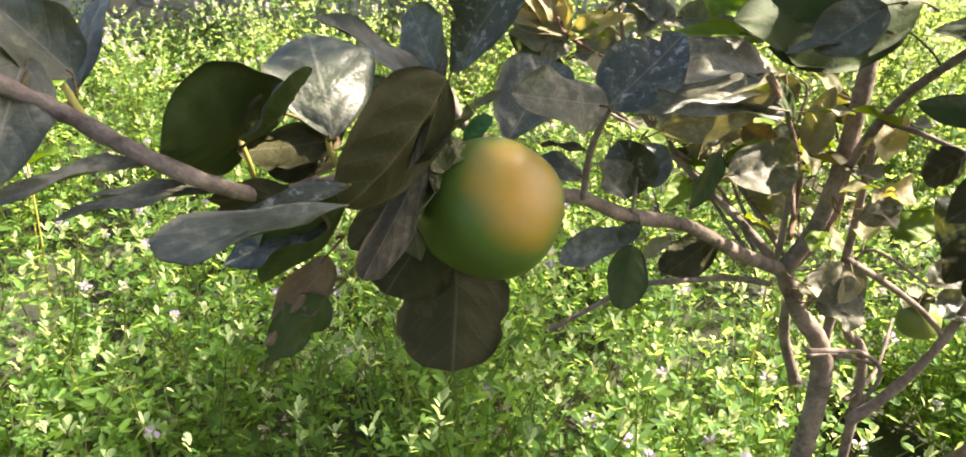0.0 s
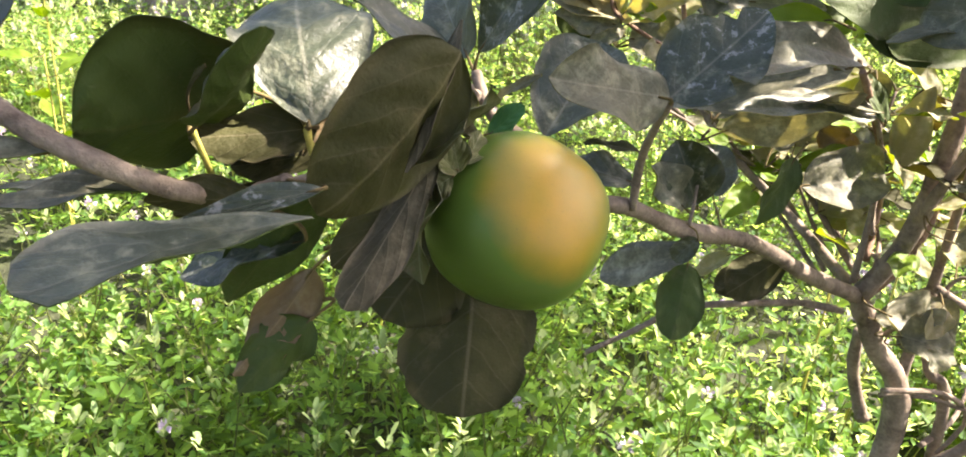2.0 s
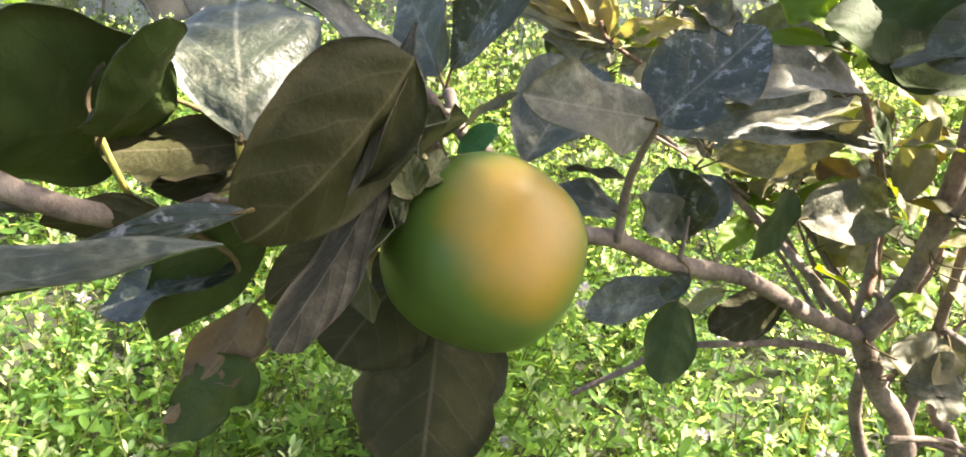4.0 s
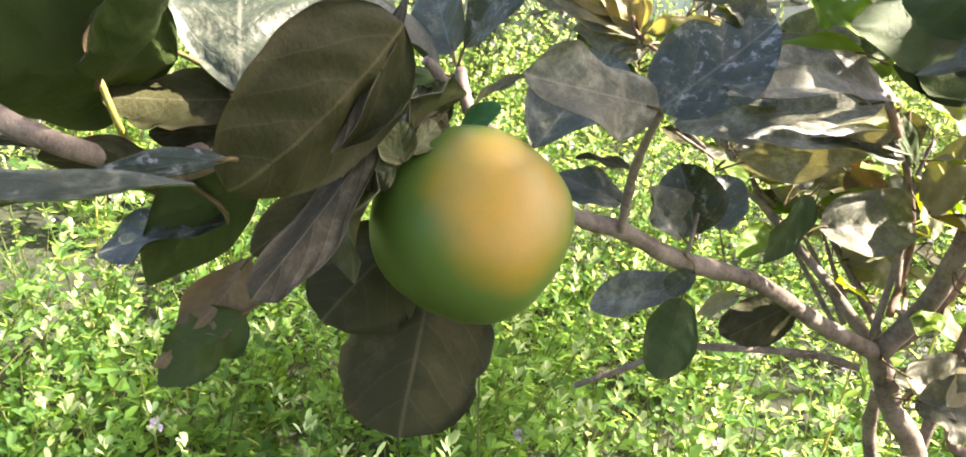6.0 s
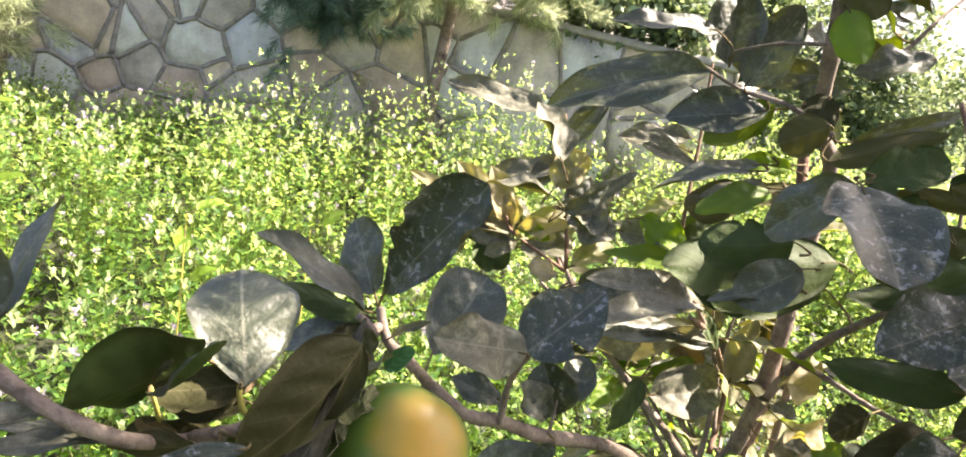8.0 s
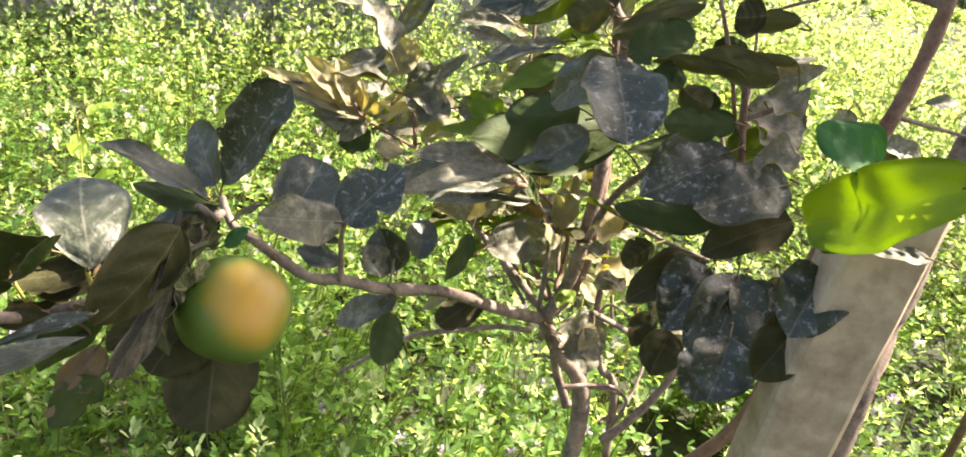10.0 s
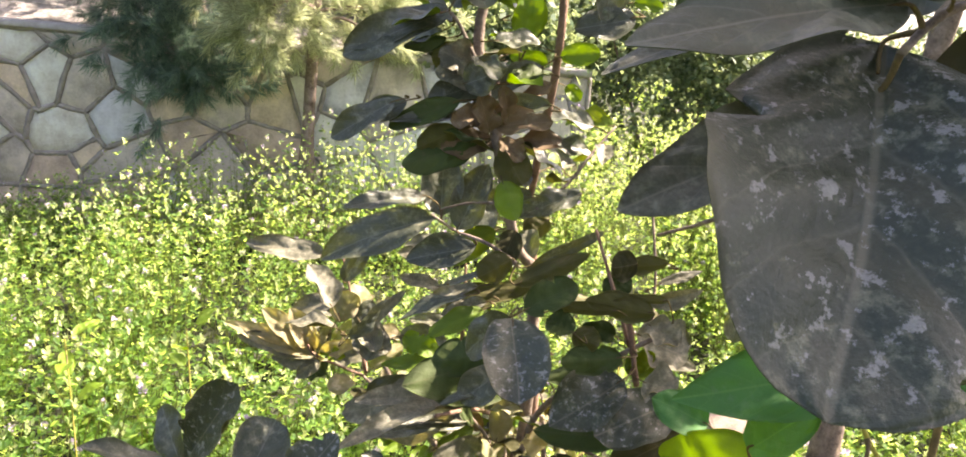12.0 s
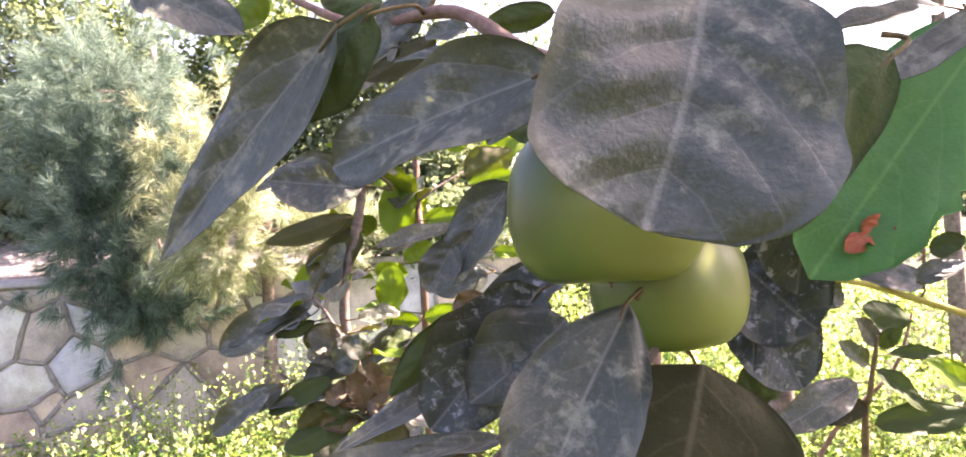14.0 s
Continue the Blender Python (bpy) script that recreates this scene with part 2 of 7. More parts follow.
def fruit_material(name, green, orange, amount, size=0.0345):
    """Waxy fruit skin that ripens from green at the shaded side to orange at the upper one."""
    n = Nodes(name)
    vec = n.coord.outputs["Object"]
    xyz = n.add("ShaderNodeSeparateXYZ")
    n.link(vec, xyz.inputs[0])
    spot = n.add("ShaderNodeVectorMath", operation="DOT_PRODUCT")
    n.link(vec, spot.inputs[0])
    spot.inputs[1].default_value = (0.80, 0.58, -0.14)
    ripe = n.math("ADD", n.math("MULTIPLY", spot.outputs["Value"], 22.0 * 0.0345 / size), n.math("MULTIPLY", n.noise(vec, 30, 3), 0.32))
    ripe = n.math("ADD", ripe, 0.02)
    ripe = n.math("ADD", ripe, amount)
    color = n.ramp(ripe, (0.0, tuple(c * 0.8 for c in green)), (0.35, green), (0.68, tuple(0.55 * a + 0.48 * b for a, b in zip(green, orange))), (1.0, orange))
    dots = n.ramp(n.noise(vec, 900, 2), (0.30, (1, 1, 1)), (0.36, (0, 0, 0)))
    color = n.mix(n.math("MULTIPLY", dots, 0.25), color, (0.12, 0.10, 0.03))
    n.bump(n.noise(vec, 220, 4), 0.12, 0.0008)
    return n.done(color, n.math("ADD", n.math("MULTIPLY", n.noise(vec, 60, 4), 0.2), 0.27), 0.38)


M["fruit"] = fruit_material("ripening_persimmon_skin", (0.100, 0.165, 0.026), (0.80, 0.30, 0.010), -0.36)
M["green_fruit"] = fruit_material("green_persimmon_skin", (0.095, 0.145, 0.028), (0.175, 0.205, 0.042), 0.08, 0.021)
M["calyx"] = leaf_material("calyx", (0.10, 0.11, 0.035), (0.22, 0.16, 0.10), 0.4, (0.12, 0.13, 0.02), 0.1, 0.6)


# ---- mesh helpers ----
def mesh_object(name, verts, faces, mats, slots=None, smooth=True, uvs=None):
    me = bpy.data.meshes.new(name)
    me.from_pydata([tuple(v) for v in verts], [], [tuple(f) for f in faces])
    for m in mats:
        me.materials.append(m)
    if slots is not None:
        me.polygons.foreach_set("material_index", np.asarray(slots, dtype=np.int32))
    if smooth:
        me.polygons.foreach_set("use_smooth", np.ones(len(me.polygons), dtype=bool))
    if uvs is not None:
        layer = me.uv_layers.new(name="uv")
        loops = np.empty(len(me.loops), dtype=np.int32)
        me.loops.foreach_get("vertex_index", loops)
        layer.data.foreach_set("uv", np.asarray(uvs, dtype=np.float32)[loops].ravel())
    me.update()
    return new(name, me)


def child(ob, parent, label=""):
    ob.parent = parent
    return tagged(ob, label) if label else ob


def thing(name, at, label, category, group="", kind=""):
    e = new(name)
    e.location = at
    e.empty_display_size = 0.05
    bpy.context.view_layer.update()
    return tagged(e, label, category, group, kind)


def spline(points, per=6):
    """Points on a smooth curve through the given ones."""
    p = [Vector(q) for q in points]
    if len(p) == 2:
        return [p[0].lerp(p[1], k / per) for k in range(per + 1)]
    out = []
    for i in range(len(p) - 1):
        a, b, c, d = p[max(i - 1, 0)], p[i], p[i + 1], p[min(i + 2, len(p) - 1)]
        for k in range(per):
            t = k / per
            out.append(0.5 * ((2 * b) + (c - a) * t + (2 * a - 5 * b + 4 * c - d) * t * t + (3 * b - a - 3 * c + d) * t ** 3))
    out.append(p[-1])
    return out


def tube_data(points, r0, r1, sides=8, knots=0.0, seed=0):
    """Vertices and faces of a tapering, slightly knotty tube."""
    rng = random.Random(seed)
    verts, faces, n = [], [], len(points)
    ref = Vector((0.31, 0.17, 0.93))
    for i, q in enumerate(points):
        d = (points[min(i + 1, n - 1)] - points[max(i - 1, 0)]).normalized()
        x = d.cross(ref).normalized()
        y = d.cross(x)
        r = r0 + (r1 - r0) * i / (n - 1)
        r *= 1 + knots * (rng.random() - 0.3)
        for k in range(sides):
            a = 2 * math.pi * k / sides
            verts.append(q + (x * math.cos(a) + y * math.sin(a)) * r * (1 + knots * 0.4 * (rng.random() - 0.5)))
    for i in range(n - 1):
        for k in range(sides):
            faces.append((i * sides + k, i * sides + (k + 1) % sides, (i + 1) * sides + (k + 1) % sides, (i + 1) * sides + k))
    faces.append(tuple(range(sides))[::-1])
    faces.append(tuple((n - 1) * sides + k for k in range(sides)))
    return verts, faces


WOOD = {}


def branch(tree, name, points, r0, r1, mat="bark", sides=9, label=""):
    line = spline(points)
    WOOD.setdefault(tree.name, []).extend(line)
    v, f = tube_data(line, r0, r1, sides, 0.22, len(WOOD[tree.name]))
    ob = mesh_object(name, [q - tree.location for q in v], f, [M[mat]])
    return child(ob, tree, label)


def leaf_data(length, width, a, b, fold, arch, wave, seed, notch=0.0, nu=20, nv=8):
    """A leaf blade: x across, y along, z to its upper side. Two skins and a rim."""
    rng = random.Random(seed)
    peak = (a / (a + b)) ** a * (b / (a + b)) ** b
    curl, roll_l, roll_r = rng.uniform(-1, 1), rng.uniform(-1, 0.8), rng.uniform(-1, 0.8)
    ph1, ph2, k1 = rng.uniform(0, 6.3), rng.uniform(0, 6.3), rng.uniform(7, 12)
    bites = [(rng.uniform(0.3, 0.95), rng.choice((-1, 1)), rng.uniform(0.03, 0.07)) for _ in range(3)] if notch else []
    top, uvs = [], []
    for i in range(nu + 1):
        u = i / nu
        half = 0.5 * width * (max(u, 1e-4) ** a * max(1 - u, 1e-4) ** b) / peak
        half = max(half, 0.0008)
        bend = 0.03 * width * math.sin(3 * u + ph1)
        for j in range(nv + 1):
            s = 2 * j / nv - 1
            edge = 1 + 0.028 * math.sin(k1 * u + ph2 + 2 * s) + 0.010 * math.sin(31 * u + ph1 + 3 * s) + (0.05 * math.sin(2 * u + ph2) if s > 0 else 0)
            cut = 1.0
            for bu, bs, bw in bites:
                if bs * s > 0 and abs(u - bu) < bw:
                    cut = min(cut, 1 - notch * (1 - abs(u - bu) / bw) ** 0.6)
            x = math.copysign(min(abs(s), cut), s) * half * edge
            z = abs(x) * math.tan(fold) + arch * length * 4 * u * (1 - u)
            z += wave * half * s * s * math.sin(k1 * u + ph1 * (1 if s > 0 else 1.7))
            z -= 0.12 * half * (1 - abs(s)) ** 2
            z += 0.12 * min(half, 0.018) * math.sin(27 * u - 8 * abs(s) + ph2) * (1 - abs(s)) * abs(s) ** 0.5 * 1.6 + 0.25 * curl * half * (u - 0.5) * s
            rim = max(0.0, abs(s) - 0.55)
            z += half * rim * rim * (1.6 * roll_l if s < 0 else 1.6 * roll_r) * (0.5 + math.sin(4.5 * u + ph2))
            top.append((x * math.cos(fold * 0.5) + bend, u * length, z))
            uvs.append((0.5 + 0.5 * s * half / (0.5 * width), u))
    n = len(top)
    t = 0.00035
    verts = top + [(x, y, z - t) for x, y, z in top]
    uvs = uvs + uvs
    faces, slots = [], []
    w = nv + 1
    for i in range(nu):
        for j in range(nv):
            q = (i * w + j, i * w + j + 1, (i + 1) * w + j + 1, (i + 1) * w + j)
            faces.append(q)
            slots.append(0)
            faces.append((n + q[0], n + q[3], n + q[2], n + q[1]))
            slots.append(1)
    for i in range(nu):
        for j in (0, nv):
            q = (i * w + j, (i + 1) * w + j, n + (i + 1) * w + j, n + i * w + j)
            faces.append(q if j else q[::-1])
            slots.append(1)
    return verts, faces, slots, uvs


SHAPES = {"wedge": (0.95, 0.30), "blunt": (0.5, 0.27), "ovate": (0.55, 0.72), "oval": (0.5, 0.5), "obovate": (0.72, 0.42), "pointed": (0.55, 0.95), "round": (0.42, 0.42), "narrow": (0.7, 0.8)}
COUNT = [0]


def leaf(tree, base, tip, normal, width, top="dusty", bottom="under", shape="ovate", fold=12, arch=0.04, wave=0.2, notch=0.0, stem=True, label="", rows=20, cols=8):
    """One leaf with its petiole: base and tip in the world, its upper side towards normal."""
    COUNT[0] += 1
    base, tip = Vector(base), Vector(tip)
    y = tip - base
    length = y.length
    y.normalize()
    z = Vector(normal)
    z = (z - y * z.dot(y)).normalized()
    x = y.cross(z)
    rot = Matrix((x, y, z)).transposed().to_4x4()
    a, b = SHAPES[shape]
    if not notch and COUNT[0] % 4 == 0 and length < 0.055:
        notch = 0.22
    v, f, s, uv = leaf_data(length, width, a, b, radians(fold), arch, wave, COUNT[0], notch, rows, cols)
    inv = rot.inverted()
    near = min(WOOD.get(tree.name, [base]), key=lambda q: (q - base).length_squared)
    gap = (near - base).length
    if stem and gap > 0.002:
        end = near if gap < 0.045 else base + ((near - base).normalized() - y).normalized() * 0.012
        mid = base.lerp(end, 0.5) - y * min(0.25 * gap, 0.012) + Vector((0, 0, -0.1 * min(gap, 0.05)))
        line = spline([inv @ (base + y * 0.1 * length - base), inv @ Vector((0, 0, 0)), inv @ (mid - base), inv @ (end - base)], 4)
        thick = min(0.0012, 0.012 * length + 0.0004)
        tv, tf = tube_data(line, thick * 0.5, thick * 1.1, 6)
        k = len(v)
        v = list(v) + [tuple(q) for q in tv]
        f = list(f) + [tuple(k + i for i in q) for q in tf]
        s = list(s) + [2] * len(tf)
        uv = list(uv) + [(0.5, 0.0)] * len(tv)
    ob = mesh_object("leaf", v, f, [M[top], M[bottom], M["petiole"]], s, True, uv)
    ob.matrix_world = Matrix.Translation(base - tree.location) @ rot
    return child(ob, tree, label)


def fruit(tree, centre, axis, radius, mat, label, stretch=1.0, calyx=True):
    """A persimmon: faintly four-lobed, with its four-lobed calyx. axis: from the stem end to the blossom end."""
    nu, nv = 28, 40
    verts, faces, uvs = [], [], []
    for i in range(nu + 1):
        th = math.pi * i / nu
        for j in range(nv):
            ph = 2 * math.pi * j / nv
            lobes = 1 + 0.050 * math.cos(4 * ph + 0.6) * math.sin(th) ** 2 + 0.014 * math.sin(2 * ph + 3 * th)
            blunt = 0.5 - 0.5 * math.cos(th)
            rr = radius * lobes * math.sin(th) ** (0.92 - 0.30 * blunt) * (0.93 + 0.13 * blunt)
            z = -math.copysign(abs(math.cos(th)) ** (1.0 - 0.18 * blunt), math.cos(th)) * radius * stretch
            z -= 0.07 * radius * math.exp(-((math.pi - th) / 0.32) ** 2)
            verts.append((rr * math.cos(ph), rr * math.sin(ph), z))
            uvs.append((j / nv, i / nu))
    for i in range(nu):
        for j in range(nv):
            faces.append((i * nv + j, i * nv + (j + 1) % nv, (i + 1) * nv + (j + 1) % nv, (i + 1) * nv + j))
    ob = mesh_object("fruit", verts, faces, [M[mat]], None, True, uvs)
    z = Vector(axis).normalized()
    x = Vector((0.5, -0.1, 1.0))
    x = (x - z * x.dot(z)).normalized()
    y = z.cross(x)
    rot = Matrix((x, y, z)).transposed().to_4x4()
    ob.matrix_world = Matrix.Translation(Vector(centre) - tree.location) @ rot
    child(ob, tree, label)
    tipv, tipf = tube_data([Vector((0, 0, radius * stretch * 0.92)), Vector((0.0003, 0, radius * stretch * 0.94 + 0.002))], 0.0013, 0.0005, 6)
    child(mesh_object("blossom_end", tipv, tipf, [M["bark"]]), ob, "dark dried blossom tip")
    if calyx:
        for k in range(4):
            lv, lf, ls, luv = leaf_data(radius * 1.25, radius * 1.1, 0.4, 0.6, radians(10), 0.16, 0.25, 900 + k, nu=8, nv=4)
            c = mesh_object("calyx_lobe", lv, lf, [M["calyx"], M["calyx"]], ls, True, luv)
            c.matrix_world = pose(0, 0, -radius * stretch * 0.99, 0, 0, 90 * k + 40) @ pose(0, radius * 0.05, 0, 200 if k % 2 else 168, 0, 0)
            child(c, ob, "green-brown papery calyx lobe" if k == 0 else "")
        sv, sf = tube_data(spline([(0, 0, -radius * stretch * 0.96), (0, 0.001, -radius * stretch * 1.12), (0.004, 0.004, -radius * stretch * 1.3)], 4), 0.0032, 0.0024, 8)
        child(mesh_object("stalk", sv, sf, [M["bark"]]), ob)
    return ob



# ---- the persimmon sapling that carries the ripening fruit ----
tree_a = thing("persimmon_tree", (0.43, 0.74, 0), "young persimmon sapling with dusty leaves and one ripening fruit", "tree", "young persimmon trees")
branch(tree_a, "trunk", [(0.4300, 0.7400, -0.0300), (0.4100, 0.7300, 0.3500), (0.4006, 0.7195, 0.6888), (0.3445, 0.7072, 0.7878), (0.3160, 0.7040, 0.8330)], 0.0130, 0.0095, "bark", 9, "grey-brown knotty trunk")
branch(tree_a, "main_stem", [(0.3160, 0.7040, 0.8330), (0.3349, 0.6951, 0.8999), (0.3417, 0.6992, 0.9919), (0.3400, 0.7083, 1.0942), (0.3354, 0.7094, 1.1898), (0.3044, 0.6957, 1.2319), (0.2694, 0.6568, 1.3474), (0.2360, 0.6820, 1.4740), (0.2620, 0.7000, 1.6040), (0.2750, 0.7100, 1.7000)], 0.0088, 0.0056, "bark", 9)
branch(tree_a, "main_stem", [(0.3200, 0.7100, 0.8300), (0.3525, 0.7127, 0.8939), (0.3598, 0.7451, 1.0291), (0.3532, 0.8181, 1.1815), (0.3402, 0.8257, 1.2461), (0.3384, 0.7226, 1.4695), (0.3410, 0.7750, 1.6490), (0.3450, 0.7800, 1.7500)], 0.0064, 0.0042, "shoot", 9)
branch(tree_a, "fruit_branch", [(0.3160, 0.7040, 0.8330), (0.2491, 0.6516, 0.8694), (0.1752, 0.5905, 0.9170), (0.1112, 0.5366, 0.9419), (0.0710, 0.5000, 0.9660), (0.0445, 0.4807, 0.9752), (0.0156, 0.4800, 0.9914), (-0.0055, 0.4688, 1.0125), (-0.0211, 0.4689, 1.0228), (-0.0320, 0.4780, 1.0420)], 0.0068, 0.0030, "bark", 9, "slender branch that carries the fruit")
branch(tree_a, "side_branch", [(-0.0211, 0.4689, 1.0228), (-0.0307, 0.4665, 1.0307), (-0.0444, 0.3797, 1.0220), (-0.0536, 0.3484, 1.0266), (-0.0690, 0.3150, 1.0310), (-0.0906, 0.3107, 1.0212), (-0.1075, 0.2817, 1.0341), (-0.1270, 0.2692, 1.0457), (-0.1460, 0.2666, 1.0548), (-0.1649, 0.2688, 1.0626), (-0.1816, 0.2659, 1.0708), (-0.1995, 0.2544, 1.0847)], 0.0036, 0.0036, "bark", 9)
branch(tree_a, "spur", [(-0.0872, 0.3103, 1.0197), (-0.0887, 0.3071, 1.0252), (-0.0783, 0.3051, 1.0314), (-0.0758, 0.3040, 1.0335)], 0.0040, 0.0028, "bark", 9)
branch(tree_a, "spur", [(-0.0275, 0.4421, 1.0369), (-0.0349, 0.4353, 1.0477), (-0.0389, 0.4313, 1.0517)], 0.0030, 0.0024, "bark", 9)
branch(tree_a, "petiole", [(-0.0758, 0.3236, 1.0485), (-0.0737, 0.3211, 1.0425), (-0.0698, 0.3208, 1.0360), (-0.0660, 0.3365, 1.0263)], 0.0013, 0.0018, "yellow_petiole", 8, "yellow-green leaf stalk")
branch(tree_a, "petiole", [(-0.1105, 0.3022, 1.0502), (-0.1071, 0.3053, 1.0366), (-0.1078, 0.3121, 1.0273)], 0.0010, 0.0014, "yellow_petiole", 8)
branch(tree_a, "twig", [(0.2999, 0.6888, 0.8230), (0.2591, 0.6764, 0.8312), (0.2085, 0.6508, 0.8364), (0.1491, 0.6311, 0.8325), (0.1108, 0.6221, 0.8085), (0.0727, 0.6129, 0.7844)], 0.0034, 0.0022, "bark", 9)
branch(tree_a, "twig", [(0.0708, 0.4928, 0.9681), (0.0686, 0.4843, 1.0008), (0.0692, 0.4622, 1.0262), (0.0712, 0.4388, 1.0480)], 0.0028, 0.0018, "bark", 9)
branch(tree_a, "twig", [(0.1147, 0.5328, 0.9468), (0.1158, 0.5374, 0.9577), (0.1161, 0.5434, 0.9721)], 0.0014, 0.0010, "bark", 9)
branch(tree_a, "back_branch", [(0.3170, 0.7276, 0.8327), (0.2610, 0.7814, 0.8738), (0.2052, 0.8339, 0.9115), (0.1551, 0.9140, 0.9617), (0.1139, 1.0157, 1.0088)], 0.0050, 0.0026, "bark", 9)
branch(tree_a, "back_branch", [(0.3225, 0.7462, 0.8235), (0.2375, 0.8070, 0.8897), (0.1736, 0.8569, 0.9234), (0.1176, 0.9056, 0.9522)], 0.0042, 0.0022, "bark", 9)
branch(tree_a, "back_branch", [(0.3281, 0.7517, 0.8350), (0.2927, 0.8315, 0.8802), (0.2684, 0.8626, 0.9099), (0.2668, 0.8889, 0.9212)], 0.0034, 0.0018, "bark", 9)
branch(tree_a, "back_branch", [(0.3365, 0.7576, 0.8471), (0.3492, 0.8050, 0.9052), (0.2883, 0.7237, 0.9894), (0.2133, 0.5879, 1.0514)], 0.0036, 0.0022, "shoot", 9)
branch(tree_a, "shoot", [(0.1139, 1.0157, 1.0088), (0.1279, 0.7896, 1.0062), (0.1141, 0.8081, 1.0758), (0.1070, 0.7944, 1.1016), (0.0873, 0.8037, 1.1728)], 0.0026, 0.0014, "shoot", 7)
branch(tree_a, "shoot", [(0.2636, 0.8569, 0.9626), (0.2694, 0.8870, 1.0383), (0.2697, 0.9200, 1.1200), (0.2670, 0.9367, 1.1875), (0.2579, 0.9429, 1.2632)], 0.0030, 0.0016, "shoot", 7)
branch(tree_a, "shoot", [(0.1253, 0.7706, 1.0125), (0.0624, 0.7648, 1.0415), (0.0501, 0.7602, 1.0589)], 0.0020, 0.0014, "shoot", 7)
branch(tree_a, "side_stem", [(0.3348, 0.6915, 0.9178), (0.3411, 0.6455, 1.0196), (0.3605, 0.6025, 1.0782), (0.4058, 0.5771, 1.1329), (0.4533, 0.5656, 1.1687)], 0.0046, 0.0026, "bark", 9)
branch(tree_a, "side_stem", [(0.4361, 0.5646, 1.1087), (0.4206, 0.5742, 1.1827), (0.4480, 0.6050, 1.1100), (0.4119, 0.5979, 1.1948), (0.3858, 0.6322, 1.2713)], 0.0034, 0.0018, "shoot", 9)
branch(tree_a, "side_stem", [(0.4681, 0.7479, 1.1410), (0.5099, 0.7452, 1.0579), (0.5315, 0.8016, 1.1557), (0.5266, 0.8451, 1.2648), (0.5284, 0.8755, 1.3434)], 0.0028, 0.0014, "bark", 7)
branch(tree_a, "twig", [(0.3430, 0.6535, 1.0130), (0.3677, 0.6284, 1.0101), (0.3975, 0.6015, 1.0039), (0.4362, 0.5653, 1.0034)], 0.0030, 0.0018, "bark", 9)
branch(tree_a, "twig", [(0.2987, 0.6435, 1.2215), (0.2654, 0.6721, 1.2366), (0.2304, 0.7086, 1.2405), (0.1999, 0.7363, 1.2534)], 0.0026, 0.0016, "bark", 9)
branch(tree_a, "twig", [(0.2701, 0.6435, 1.2923), (0.2384, 0.6665, 1.2853), (0.2079, 0.6877, 1.2711)], 0.0018, 0.0012, "bark", 9)
branch(tree_a, "twig", [(0.3216, 0.6757, 1.2812), (0.3634, 0.7080, 1.3082), (0.3966, 0.7335, 1.3455), (0.4312, 0.7583, 1.3806)], 0.0024, 0.0014, "bark", 9)
branch(tree_a, "twig", [(0.2635, 0.6874, 1.4260), (0.2438, 0.6603, 1.4331), (0.2111, 0.6703, 1.4881), (0.1965, 0.6735, 1.5005)], 0.0024, 0.0016, "bark", 9)
branch(tree_a, "twig", [(0.2583, 0.7022, 1.6606), (0.2341, 0.6855, 1.6636), (0.2049, 0.6795, 1.6670)], 0.0020, 0.0014, "bark", 9)
branch(tree_a, "twig", [(0.3376, 0.7375, 1.6124), (0.3708, 0.7455, 1.6335), (0.4066, 0.7630, 1.6521)], 0.0020, 0.0014, "bark", 9)
branch(tree_a, "low_branch", [(0.3939, 0.7184, 0.7031), (0.3952, 0.7336, 0.7677), (0.3880, 0.7281, 0.8596), (0.3641, 0.6993, 0.9972)], 0.0060, 0.0036, "bark", 9)
branch(tree_a, "twig", [(0.3513, 0.7057, 0.7958), (0.3790, 0.6999, 0.8414), (0.3939, 0.6896, 0.8728), (0.4407, 0.6558, 0.8535)], 0.0024, 0.0014, "bark", 9)
branch(tree_a, "twig", [(0.3786, 0.7257, 0.7176), (0.4161, 0.7163, 0.7296), (0.4475, 0.7032, 0.7310)], 0.0026, 0.0018, "bark", 9)
branch(tree_a, "root_sucker", [(0.3980, 0.7743, 0.6547), (0.3683, 0.7689, 0.7151), (0.3461, 0.7421, 0.7775)], 0.0075, 0.0050, "bark", 9)
branch(tree_a, "low_branch", [(0.4348, 0.7020, 0.6543), (0.4694, 0.6999, 0.7018), (0.5051, 0.7051, 0.7662), (0.5304, 0.7151, 0.8421)], 0.0068, 0.0036, "bark", 9)
branch(tree_a, "twig", [(0.3711, 0.6884, 0.8589), (0.4227, 0.6998, 0.8329), (0.4759, 0.7084, 0.8005), (0.5078, 0.7079, 0.7726)], 0.0042, 0.0030, "bark", 7)
branch(tree_a, "twig", [(0.3442, 0.6595, 0.7651), (0.4207, 0.6973, 0.7483), (0.4554, 0.7069, 0.7181), (0.4448, 0.7093, 0.6713)], 0.0028, 0.0020, "bark", 7)
branch(tree_a, "twig", [(0.4282, 0.7113, 0.6762), (0.4807, 0.7605, 0.6861), (0.5174, 0.8238, 0.7293)], 0.0030, 0.0018, "bark", 7)
branch(tree_a, "twig", [(0.5138, 0.7675, -0.0462), (0.4542, 0.7287, 0.6501), (0.4111, 0.7242, 0.7618), (0.3825, 0.7261, 0.8394)], 0.0070, 0.0040, "bark", 7)
